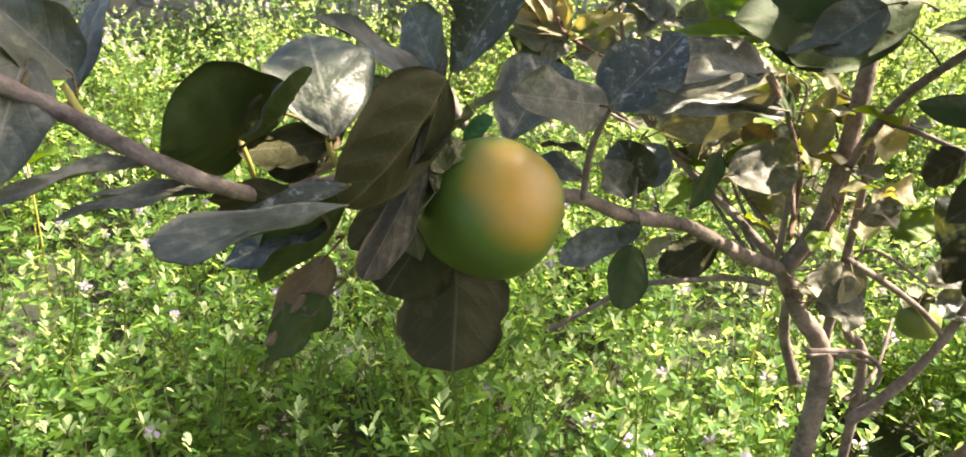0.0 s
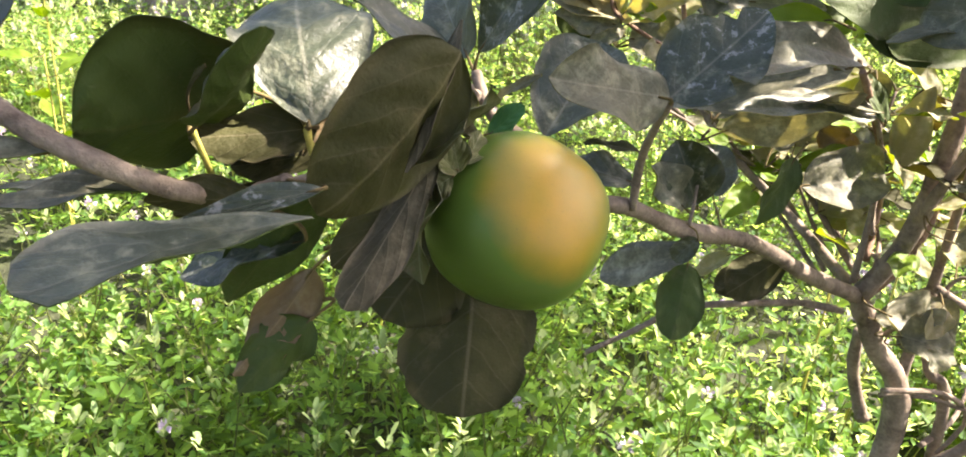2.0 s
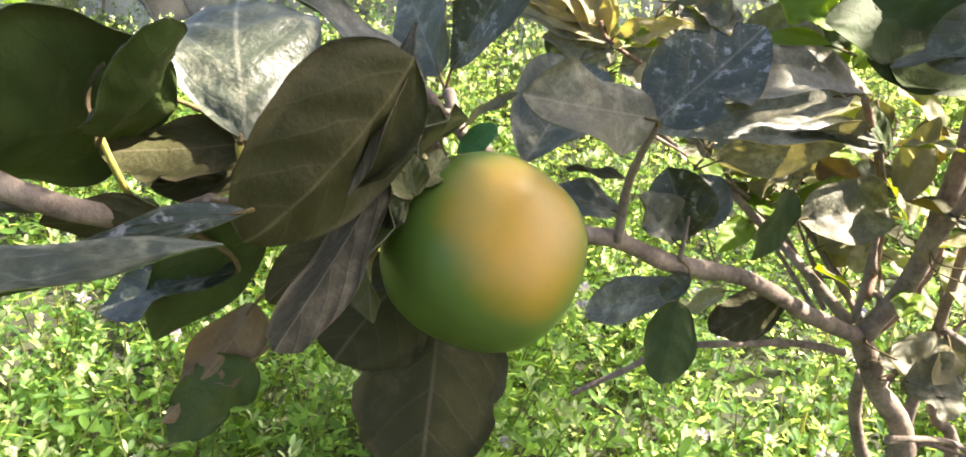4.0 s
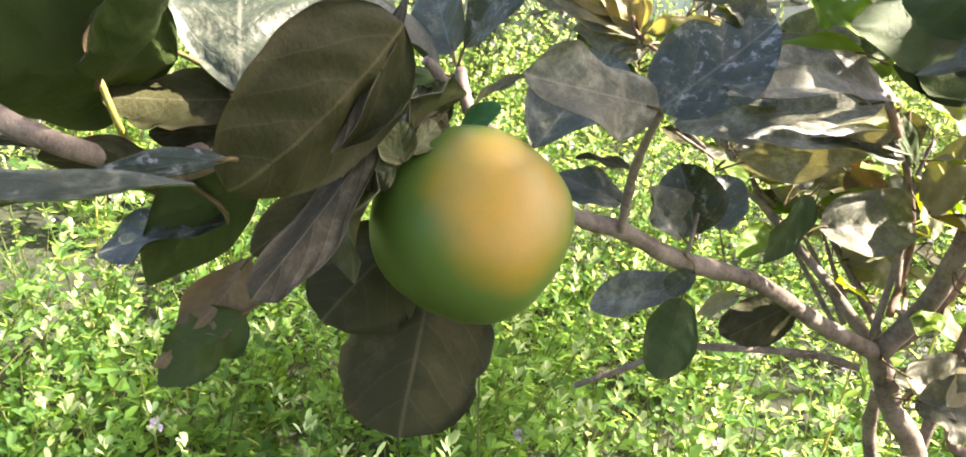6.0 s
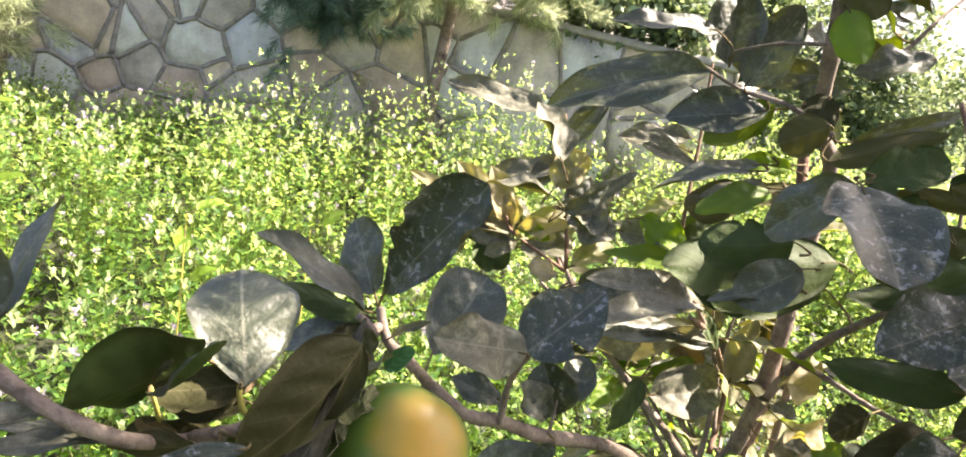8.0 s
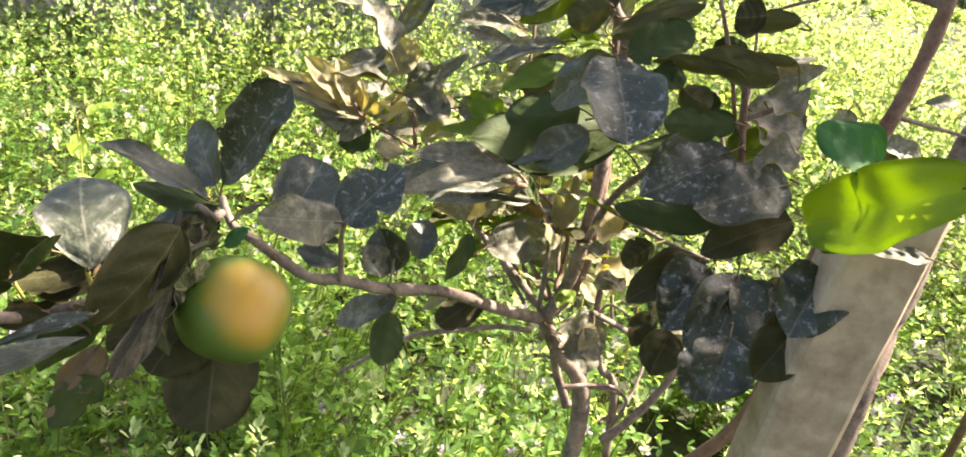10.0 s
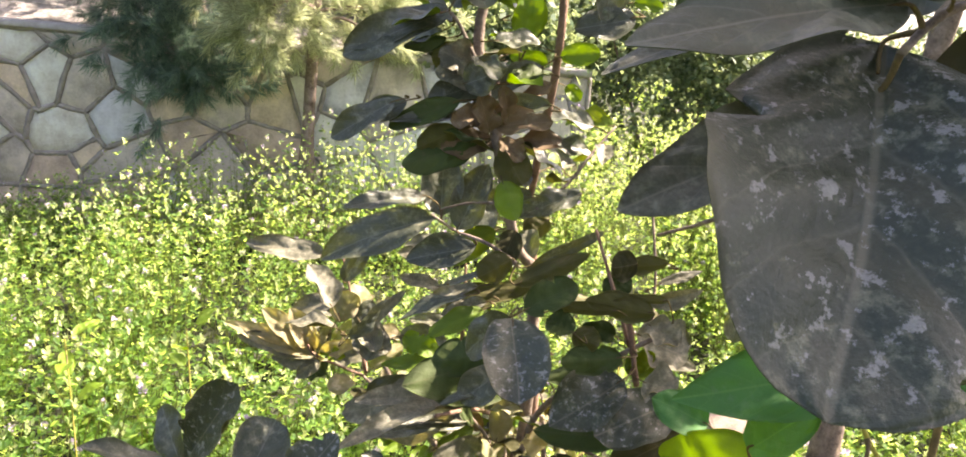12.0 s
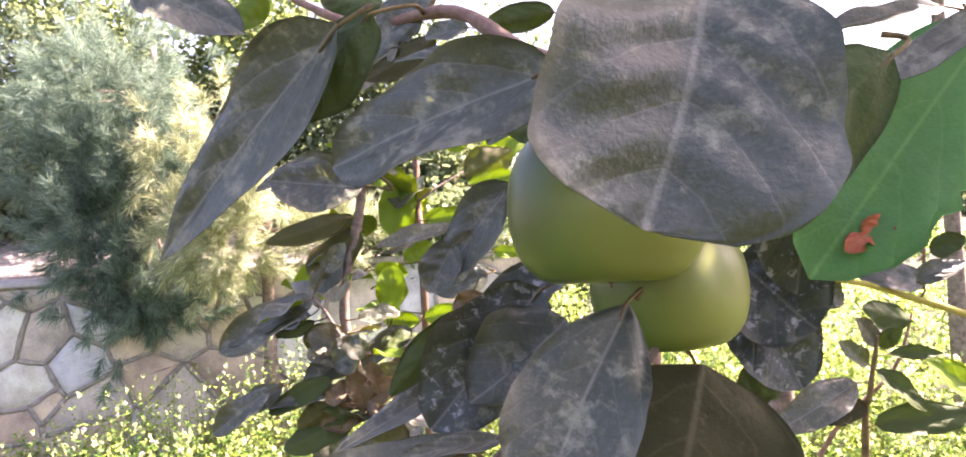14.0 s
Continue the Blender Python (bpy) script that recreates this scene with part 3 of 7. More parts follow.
branch(tree_a, "twig", [(0.3645, 0.6941, 0.7405), (0.4062, 0.7164, 0.7328), (0.4596, 0.7344, 0.7126)], 0.0030, 0.0020, "bark", 7)
branch(tree_a, "twig", [(0.3061, 0.7017, 0.8472), (0.3009, 0.7085, 0.9419), (0.2669, 0.6712, 1.0051), (0.2271, 0.6377, 1.0520)], 0.0030, 0.0016, "bark", 7)
branch(tree_a, "twig", [(0.1152, 0.8100, 0.9585), (0.1974, 0.8222, 0.9211), (0.2628, 0.8205, 0.8800), (0.3062, 0.7663, 0.8251)], 0.0014, 0.0026, "bark", 7)
branch(tree_a, "twig", [(0.1629, 0.8589, 0.9600), (0.2394, 0.8322, 0.8850), (0.3013, 0.7633, 0.8189)], 0.0014, 0.0026, "bark", 7)
branch(tree_a, "twig", [(0.2796, 0.8373, 0.8900), (0.2945, 0.8027, 0.8594), (0.3131, 0.7465, 0.8303)], 0.0014, 0.0026, "bark", 7)
branch(tree_a, "twig", [(0.3029, 0.7976, 0.8463), (0.3374, 0.7797, 0.8511), (0.3439, 0.7366, 0.8543)], 0.0014, 0.0026, "bark", 7)
branch(tree_a, "twig", [(0.3355, 0.8250, 0.9043), (0.3529, 0.7865, 0.8642), (0.3366, 0.7335, 0.8482)], 0.0014, 0.0026, "bark", 7)
branch(tree_a, "twig", [(0.3473, 0.8428, 0.9960), (0.3385, 0.8203, 0.9452), (0.3331, 0.7559, 0.8747)], 0.0014, 0.0026, "bark", 7)
branch(tree_a, "twig", [(0.3937, 0.8519, 0.9570), (0.4205, 0.8186, 0.8753), (0.4418, 0.7999, 0.7761)], 0.0014, 0.0026, "bark", 7)
branch(tree_a, "twig", [(0.2493, 0.8933, 0.9208), (0.3119, 0.8529, 0.8688), (0.3431, 0.7662, 0.8187)], 0.0014, 0.0026, "bark", 7)

# foliage round the fruit
leaf(tree_a, (-0.0956, 0.3222, 1.0588), (-0.1337, 0.2716, 1.0517), (-0.723, 0.392, 0.569), 0.0798, bottom='olive', shape='oval', fold=4, arch=0.03, wave=0.05, rows=32, cols=12)
leaf(tree_a, (-0.1036, 0.2930, 1.0532), (-0.0747, 0.2791, 1.0920), (-0.909, 0.416, -0.004), 0.0272, bottom='olive', shape='oval', fold=10, arch=-0.05, wave=0.1)
leaf(tree_a, (-0.1030, 0.2895, 1.0575), (-0.0929, 0.2803, 1.0776), (0.882, 0.452, -0.133), 0.0058, top='dry', bottom='brown', shape='narrow', fold=6, arch=-0.12, stem=False)
leaf(tree_a, (-0.0745, 0.3313, 1.0460), (-0.1140, 0.3072, 1.0422), (-0.009, 0.739, -0.674), 0.0215, bottom='brown', shape='oval', fold=5)
leaf(tree_a, (-0.0722, 0.3314, 1.0358), (-0.1027, 0.3161, 1.0306), (-0.017, 0.768, -0.640), 0.0131, bottom='brown', shape='oval')
leaf(tree_a, (-0.0744, 0.3218, 1.0492), (-0.0978, 0.3769, 1.0871), (0.005, -0.497, 0.868), 0.0548, top='dusty', shape='obovate', fold=-14, arch=0.18, wave=0.16, rows=32, cols=12)
leaf(tree_a, (-0.0790, 0.3316, 1.0373), (-0.0739, 0.3442, 1.0505), (0.222, -0.784, 0.579), 0.0087, top='dry', bottom='brown', shape='oval', wave=0.5)
leaf(tree_a, (-0.0214, 0.3306, 1.0811), (-0.0631, 0.2962, 1.0261), (-0.753, 0.634, 0.174), 0.0510, bottom='brown', shape='oval', fold=8, arch=-0.05, wave=0.1, stem=False, rows=32, cols=12)
leaf(tree_a, (-0.0235, 0.3383, 1.0917), (-0.0352, 0.3119, 1.0401), (0.656, 0.749, -0.091), 0.0095, bottom='parched', shape='narrow', fold=16, arch=0.02, wave=0.3, stem=False)
leaf(tree_a, (-0.0309, 0.3424, 1.0391), (-0.0504, 0.2945, 0.9896), (0.263, 0.906, -0.333), 0.0203, bottom='parched', shape='blunt', fold=14, arch=0.03, wave=0.18)
leaf(tree_a, (-0.0343, 0.3378, 1.0240), (-0.0618, 0.3147, 0.9953), (-0.179, 0.933, -0.314), 0.0197, bottom='brown', shape='oval', fold=8)
leaf(tree_a, (-0.0506, 0.2587, 1.0423), (-0.1014, 0.1974, 1.0424), (-0.204, -0.053, 0.978), 0.0383, top='dusty', bottom='olive', shape='wedge', fold=4, arch=0.03, wave=0.12, stem=False)
leaf(tree_a, (-0.0576, 0.2872, 1.0398), (-0.1057, 0.2666, 1.0240), (-0.043, -0.374, 0.926), 0.0115, top='speckled', bottom='olive', shape='ovate', fold=6, wave=0.2)
leaf(tree_a, (-0.0669, 0.3098, 1.0279), (-0.1125, 0.3295, 0.9622), (-0.523, 0.833, -0.177), 0.0331, bottom='olive', shape='ovate', fold=16, arch=0.05, stem=False)
leaf(tree_a, (-0.0834, 0.3566, 0.9695), (-0.1122, 0.3334, 0.9205), (0.278, 0.960, -0.033), 0.0244, top='dry', bottom='dry', shape='oval', fold=22, wave=0.55, notch=0.6, arch=0.09)
leaf(tree_a, (-0.0822, 0.3509, 0.9460), (-0.1092, 0.3323, 0.9125), (-0.203, 0.971, -0.129), 0.0285, top='olive', bottom='olive', shape='ovate', fold=12, wave=0.35, notch=0.3)
leaf(tree_a, (-0.0276, 0.3918, 0.9838), (-0.0483, 0.3581, 0.9469), (0.048, 0.882, -0.470), 0.0512, bottom='brown', shape='oval', fold=5)
leaf(tree_a, (-0.0165, 0.3989, 0.9602), (-0.0052, 0.3516, 0.9046), (-0.162, 0.942, -0.293), 0.0697, bottom='brown', shape='round', fold=6, wave=0.14, arch=-0.03, notch=0.1)
leaf(tree_a, (-0.1145, 0.2809, 1.0330), (-0.1758, 0.2608, 1.0203), (-0.165, -0.181, 0.969), 0.0151, top='pale', bottom='olive', shape='ovate', arch=0.05)
leaf(tree_a, (-0.1381, 0.2691, 1.0470), (-0.1885, 0.2329, 1.0333), (-0.257, -0.284, 0.924), 0.0153, top='pale', bottom='under', shape='ovate', arch=0.07)
leaf(tree_a, (-0.1176, 0.2806, 1.0327), (-0.1736, 0.2838, 1.0227), (-0.060, -0.240, 0.969), 0.0104, top='pale', bottom='olive', shape='ovate', arch=0.04)
leaf(tree_a, (-0.0797, 0.2929, 1.0308), (-0.1186, 0.2835, 1.0270), (-0.108, 0.983, 0.149), 0.0152, top='dry', bottom='brown', shape='oval', wave=0.35)
leaf(tree_a, (-0.0914, 0.3362, 1.0132), (-0.1314, 0.3246, 1.0021), (-0.063, 0.969, 0.240), 0.0178, top='brown', bottom='brown', shape='oval', wave=0.3)
leaf(tree_a, (-0.0743, 0.3197, 1.0030), (-0.1299, 0.3240, 0.9744), (-0.214, -0.383, 0.899), 0.0290, top='speckled', bottom='olive', shape='ovate', fold=6)
leaf(tree_a, (-0.1015, 0.3191, 1.0172), (-0.1232, 0.3200, 1.0178), (0.244, -0.960, -0.133), 0.0129, top='dry', bottom='brown', shape='oval', wave=0.4)
leaf(tree_a, (-0.1785, 0.2942, 1.0685), (-0.1940, 0.3652, 1.1067), (-0.543, -0.767, 0.341), 0.0296, top='dusty', shape='ovate', fold=10, wave=0.1)
leaf(tree_a, (-0.1802, 0.2952, 1.0728), (-0.2091, 0.2891, 1.1055), (0.472, -0.645, 0.601), 0.0303, top='dusty', shape='ovate', fold=12)
leaf(tree_a, (-0.1931, 0.2867, 1.0827), (-0.1765, 0.2234, 1.0476), (0.516, -0.650, 0.558), 0.0342, top='dusty', shape='ovate', fold=10)
branch(tree_a, "petiole", [(-0.1632, 0.2709, 1.0622), (-0.1730, 0.2808, 1.0662), (-0.1825, 0.2916, 1.0699)], 0.0020, 0.0014, "yellow_petiole", 8)
leaf(tree_a, (-0.0161, 0.4261, 1.0233), (-0.0001, 0.4286, 1.0391), (0.214, -0.707, 0.674), 0.0126, top='fresh', bottom='olive', shape='oval')
leaf(tree_a, (-0.0203, 0.3441, 1.0313), (-0.0311, 0.3372, 1.0423), (0.202, -0.606, 0.769), 0.0101, top='calyx', bottom='calyx', shape='oval', wave=0.3)
leaf(tree_a, (-0.0192, 0.3443, 1.0314), (-0.0239, 0.3437, 1.0461), (0.129, -0.807, 0.576), 0.0111, top='calyx', bottom='calyx', shape='oval', wave=0.5, stem=False)
leaf(tree_a, (-0.0178, 0.3477, 1.0341), (-0.0148, 0.3666, 1.0421), (0.532, -0.617, 0.581), 0.0102, top='calyx', bottom='calyx', shape='oval', wave=0.5, stem=False)
leaf(tree_a, (-0.0221, 0.3430, 1.0290), (-0.0321, 0.3390, 1.0215), (0.192, -0.956, 0.220), 0.0112, top='calyx', bottom='calyx', shape='oval', wave=0.5, stem=False)
leaf(tree_a, (-0.0323, 0.4069, 1.0319), (-0.0381, 0.4166, 1.0427), (0.214, -0.707, 0.674), 0.0109, top='brown', bottom='brown', shape='oval', wave=0.4)
leaf(tree_a, (-0.0260, 0.4283, 1.0301), (-0.0331, 0.4358, 1.0435), (0.092, 0.994, -0.060), 0.0104, bottom='under', shape='oval', wave=0.3)

# leaf tuft above the fruit
leaf(tree_a, (-0.0310, 0.4765, 1.0528), (0.0209, 0.4515, 1.1498), (-0.358, -0.827, 0.434), 0.0506, top='speckled', shape='obovate', fold=8, wave=0.12, notch=0.35, arch=0.05)
leaf(tree_a, (-0.0383, 0.4860, 1.0476), (-0.0696, 0.5303, 1.0833), (-0.431, -0.752, 0.500), 0.0379, top='dusty', shape='oval', fold=8, arch=0.06, wave=0.2)
leaf(tree_a, (-0.0415, 0.4721, 1.0393), (-0.1161, 0.4503, 1.0838), (0.123, -0.260, 0.958), 0.0299, top='dusty', bottom='olive', shape='ovate', wave=0.3, fold=16, arch=0.06)
leaf(tree_a, (-0.0378, 0.4752, 1.0345), (-0.1025, 0.4787, 1.0419), (0.302, 0.480, -0.824), 0.0223, bottom='olive', shape='oval', fold=10, arch=0.06, wave=0.2)
leaf(tree_a, (-0.0333, 0.4735, 1.0314), (-0.0991, 0.4741, 0.9966), (-0.302, -0.480, 0.824), 0.0298, top='dusty', bottom='olive', shape='ovate', fold=10, arch=0.05, wave=0.2)
leaf(tree_a, (-0.0304, 0.4663, 1.0276), (-0.0608, 0.4510, 1.0096), (-0.055, 0.976, -0.212), 0.0273, bottom='brown', shape='oval', fold=10, arch=0.06, wave=0.2)
leaf(tree_a, (-0.0281, 0.4437, 1.0257), (-0.0342, 0.4221, 1.0245), (0.135, 0.977, -0.166), 0.0210, bottom='brown', shape='oval', wave=0.3)
leaf(tree_a, (-0.0201, 0.4650, 1.0267), (0.0054, 0.4508, 1.0508), (-0.187, -0.581, 0.792), 0.0074, top='pale', shape='narrow', fold=16, arch=0.06, wave=0.3)
leaf(tree_a, (0.0098, 0.5207, 0.9971), (0.0403, 0.5689, 1.0511), (-0.321, -0.809, 0.492), 0.0621, top='dusty', shape='obovate', fold=8, wave=0.14, arch=0.05)
leaf(tree_a, (0.0702, 0.4362, 1.0509), (0.0099, 0.4088, 1.0604), (0.059, -0.779, 0.624), 0.0407, top='pale', shape='ovate', fold=6, wave=0.4, arch=0.04)
leaf(tree_a, (0.0705, 0.4388, 1.0494), (0.1114, 0.4626, 1.0960), (-0.409, -0.790, 0.457), 0.0504, top='speckled', shape='ovate', fold=10, wave=0.1, notch=0.6)
leaf(tree_a, (0.2165, 0.6293, 1.0452), (0.1061, 0.5098, 1.0515), (0.065, -0.536, 0.841), 0.0267, top='pale', bottom='under', shape='ovate', wave=0.2, fold=14, arch=0.07)
leaf(tree_a, (0.2713, 0.7048, 1.0013), (0.1697, 0.7079, 0.9856), (-0.120, -0.232, 0.965), 0.0184, top='dusty', bottom='under', shape='ovate', arch=0.1, fold=14, wave=0.2)
leaf(tree_a, (0.2732, 0.7183, 1.0333), (0.2817, 0.7458, 0.9921), (-0.166, -0.782, 0.601), 0.0346, top='pale', bottom='under', shape='oval')
leaf(tree_a, (0.2289, 0.8734, 0.9737), (0.2271, 0.8236, 0.9329), (0.038, 0.987, -0.159), 0.0363, bottom='cream', top='pale', shape='ovate')
leaf(tree_a, (0.1206, 0.5484, 0.9565), (0.0966, 0.5516, 0.9975), (-0.227, -0.844, 0.486), 0.0428, top='speckled', bottom='under', shape='oval', fold=28, arch=0.08)
leaf(tree_a, (0.1110, 0.5412, 0.9550), (0.0827, 0.5335, 0.9840), (0.514, -0.633, 0.578), 0.0263, top='pale', bottom='under', shape='oval', fold=25, wave=0.4)
leaf(tree_a, (0.1437, 0.6104, 0.9418), (0.1427, 0.6449, 0.9728), (0.135, -0.748, 0.650), 0.0355, top='dusty', shape='oval')
leaf(tree_a, (0.0682, 0.4987, 0.9830), (0.0280, 0.5070, 0.9886), (0.095, -0.643, 0.760), 0.0217, top='dusty', bottom='brown', shape='ovate', wave=0.35)
leaf(tree_a, (0.0676, 0.4963, 1.0039), (0.0358, 0.5221, 0.9964), (-0.078, -0.402, 0.912), 0.0105, top='brown', bottom='brown', shape='oval', wave=0.4)
leaf(tree_a, (0.1917, 0.6007, 0.9833), (0.1724, 0.5835, 0.9343), (0.531, -0.614, 0.584), 0.0240, top='olive', bottom='olive', shape='ovate', fold=12)
leaf(tree_a, (0.1202, 0.5357, 0.9261), (0.0674, 0.5712, 0.8824), (-0.000, -0.665, 0.747), 0.0344, top='pale', bottom='brown', shape='oval', wave=0.2)
leaf(tree_a, (0.1197, 0.5308, 0.9196), (0.1156, 0.5075, 0.8724), (0.056, 0.896, -0.440), 0.0322, bottom='olive', shape='oval', fold=8)
leaf(tree_a, (0.1223, 0.5305, 0.9391), (0.1100, 0.5320, 0.9199), (0.109, -0.675, 0.730), 0.0153, top='dusty', bottom='brown', shape='oval')
leaf(tree_a, (0.2249, 0.6511, 0.8849), (0.1762, 0.6227, 0.8569), (-0.159, 0.810, -0.565), 0.0388, bottom='brown', shape='oval')
leaf(tree_a, (0.1890, 0.6821, 0.8652), (0.1614, 0.6887, 0.8364), (-0.045, -0.524, 0.850), 0.0176, top='cream', bottom='under', shape='narrow')
leaf(tree_a, (0.2439, 0.7595, 0.9309), (0.2977, 0.7676, 0.9349), (-0.111, -0.271, 0.956), 0.0217, top='dusty', bottom='lime', shape='ovate')
leaf(tree_a, (0.3545, 0.8153, 0.8759), (0.3015, 0.8331, 0.8817), (0.135, -0.748, 0.650), 0.0601, top='cream', bottom='under', shape='oval', wave=0.25)
leaf(tree_a, (0.3439, 0.8085, 0.9152), (0.3056, 0.8316, 0.9294), (0.109, -0.675, 0.730), 0.0467, top='dusty', bottom='under', shape='oval')
leaf(tree_a, (0.3590, 0.7015, 0.8101), (0.4002, 0.7042, 0.8046), (-0.017, -0.614, 0.789), 0.0369, top='pale', bottom='under', shape='oval', fold=25, arch=0.1)
leaf(tree_a, (0.3324, 0.6909, 0.8187), (0.3692, 0.6949, 0.8176), (-0.264, -0.498, 0.826), 0.0285, top='pale', bottom='under', shape='oval', fold=25, arch=0.1)

# dark leaves near the upper stem
leaf(tree_a, (0.3379, 0.6367, 1.1167), (0.1732, 0.5735, 1.0929), (0.109, 0.833, -0.543), 0.0736, bottom='olive', shape='ovate', fold=10, arch=0.05, notch=0.25)
leaf(tree_a, (0.3307, 0.6298, 1.0933), (0.2199, 0.5871, 1.0758), (0.082, 0.901, -0.426), 0.0433, bottom='olive', shape='oval', fold=12, wave=0.2)
leaf(tree_a, (0.2826, 0.5861, 1.0962), (0.2156, 0.5709, 1.0744), (-0.114, -0.504, 0.856), 0.0156, top='dusty', shape='ovate', fold=8)
leaf(tree_a, (0.2891, 0.6262, 1.0693), (0.2069, 0.5862, 1.0753), (0.126, 0.609, -0.783), 0.0291, bottom='olive', shape='ovate', fold=10)
leaf(tree_a, (0.2786, 0.5329, 1.1956), (0.2396, 0.5649, 1.1398), (-0.235, -0.792, 0.563), 0.0445, top='dusty', shape='oval', fold=10, arch=0.05)
leaf(tree_a, (0.2802, 0.5276, 1.1961), (0.2750, 0.4299, 1.1488), (-0.250, -0.731, 0.635), 0.0681, top='speckled', shape='round', fold=8, arch=0.06, wave=0.2)
leaf(tree_a, (0.2974, 0.5580, 1.1950), (0.3533, 0.5596, 1.2250), (-0.227, -0.821, 0.523), 0.0396, top='olive', bottom='olive', shape='oval', notch=0.5)
leaf(tree_a, (0.4416, 0.5571, 1.1986), (0.3651, 0.5671, 1.2060), (-0.011, 1.000, 0.023), 0.0336, bottom='under', shape='ovate', fold=14)
leaf(tree_a, (0.3173, 0.6424, 1.2207), (0.4027, 0.6524, 1.2650), (-0.130, -0.941, -0.311), 0.0239, top='dusty', bottom='under', shape='ovate')
leaf(tree_a, (0.3009, 0.6784, 1.2526), (0.2804, 0.6618, 1.2068), (-0.149, -0.755, 0.638), 0.0347, top='brown', bottom='brown', shape='oval')
leaf(tree_a, (0.4222, 0.5784, 1.2469), (0.3929, 0.5792, 1.2422), (0.040, 0.981, -0.190), 0.0346, bottom='brown', shape='oval')
leaf(tree_a, (0.3535, 0.5553, 1.1741), (0.3783, 0.5382, 1.1642), (0.040, 0.981, -0.190), 0.0294, bottom='under', shape='oval')
leaf(tree_a, (0.3446, 0.7675, 1.1614), (0.2440, 0.7817, 1.1203), (0.289, 0.578, -0.763), 0.0347, bottom='under', shape='oval')
leaf(tree_a, (0.3376, 0.7965, 1.1780), (0.2100, 0.8272, 1.1181), (-0.115, -0.380, 0.918), 0.0180, top='dusty', bottom='under', shape='narrow')
leaf(tree_a, (0.2692, 0.8720, 1.0548), (0.1863, 0.8991, 1.0495), (-0.183, -0.602, 0.777), 0.0263, top='pale', bottom='lime', shape='ovate')
leaf(tree_a, (0.2529, 0.9204, 1.1708), (0.1728, 0.9429, 1.1547), (-0.183, -0.602, 0.777), 0.0325, top='pale', shape='ovate', wave=0.35)
leaf(tree_a, (0.2818, 0.9263, 1.2188), (0.2492, 0.9188, 1.1929), (-0.149, -0.755, 0.638), 0.0681, top='dusty', shape='ovate')
leaf(tree_a, (0.2855, 0.8259, 1.2477), (0.2483, 0.7801, 1.2032), (-0.117, -0.841, 0.528), 0.0484, top='dusty', shape='oval')
leaf(tree_a, (0.2344, 0.8819, 1.1608), (0.1625, 0.8966, 1.1543), (-0.061, -0.703, 0.709), 0.0276, top='pale', shape='ovate', wave=0.3)
leaf(tree_a, (0.2976, 0.7968, 1.1405), (0.2332, 0.7737, 1.1083), (0.134, 0.785, -0.605), 0.0429, bottom='under', shape='oval')
leaf(tree_a, (0.2885, 0.7692, 1.2300), (0.2231, 0.7522, 1.1828), (-0.003, 0.998, -0.058), 0.0403, bottom='lime', top='dusty', shape='ovate')
leaf(tree_a, (0.3406, 0.8054, 1.2743), (0.2406, 0.7963, 1.2630), (0.141, -0.980, -0.139), 0.0355, top='dusty', bottom='under', shape='ovate', wave=0.3)
leaf(tree_a, (0.3621, 0.7840, 1.2675), (0.3169, 0.7962, 1.2462), (-0.036, -0.778, 0.627), 0.0269, top='dusty', bottom='lime', shape='oval')
leaf(tree_a, (0.3657, 0.7985, 1.2442), (0.3327, 0.7890, 1.2172), (-0.099, 0.992, -0.077), 0.0415, bottom='under', shape='oval')
leaf(tree_a, (0.3186, 0.7561, 1.1763), (0.2683, 0.7719, 1.1692), (-0.067, -0.684, 0.727), 0.0234, top='lime', bottom='lime', shape='oval')
leaf(tree_a, (0.2391, 0.6442, 1.0467), (0.1212, 0.5961, 1.0617), (-0.084, -0.599, 0.797), 0.0352, top='pale', bottom='under', shape='ovate', fold=14, arch=0.08)
leaf(tree_a, (0.2611, 0.6505, 1.0137), (0.1485, 0.6359, 1.0057), (-0.127, -0.246, 0.961), 0.0216, top='pale', bottom='under', shape='ovate', arch=0.08)
leaf(tree_a, (0.2646, 0.6474, 1.0070), (0.2453, 0.6625, 1.0399), (0.177, -0.777, 0.604), 0.0158, top='olive', bottom='under', shape='ovate')

# speckled leaves hanging right of the stem
leaf(tree_a, (0.4115, 0.5417, 1.1268), (0.3298, 0.5191, 1.0793), (-0.221, -0.655, 0.723), 0.0607, top='speckled', bottom='olive', shape='ovate', fold=14, wave=0.3)
leaf(tree_a, (0.4657, 0.5189, 1.1096), (0.3731, 0.5000, 1.0821), (-0.260, -0.692, 0.674), 0.0682, top='speckled', shape='oval', fold=8)
leaf(tree_a, (0.4183, 0.5352, 1.0589), (0.3248, 0.5715, 1.0471), (0.236, 0.772, -0.591), 0.0382, bottom='olive', shape='ovate')
leaf(tree_a, (0.4081, 0.5945, 1.1229), (0.3311, 0.5920, 1.0992), (0.166, 0.689, -0.706), 0.0272, bottom='olive', shape='ovate')
leaf(tree_a, (0.4732, 0.5057, 1.0786), (0.3911, 0.4977, 1.0401), (-0.281, -0.600, 0.749), 0.0494, top='brown', bottom='under', shape='ovate', fold=22, wave=0.45, arch=0.08)
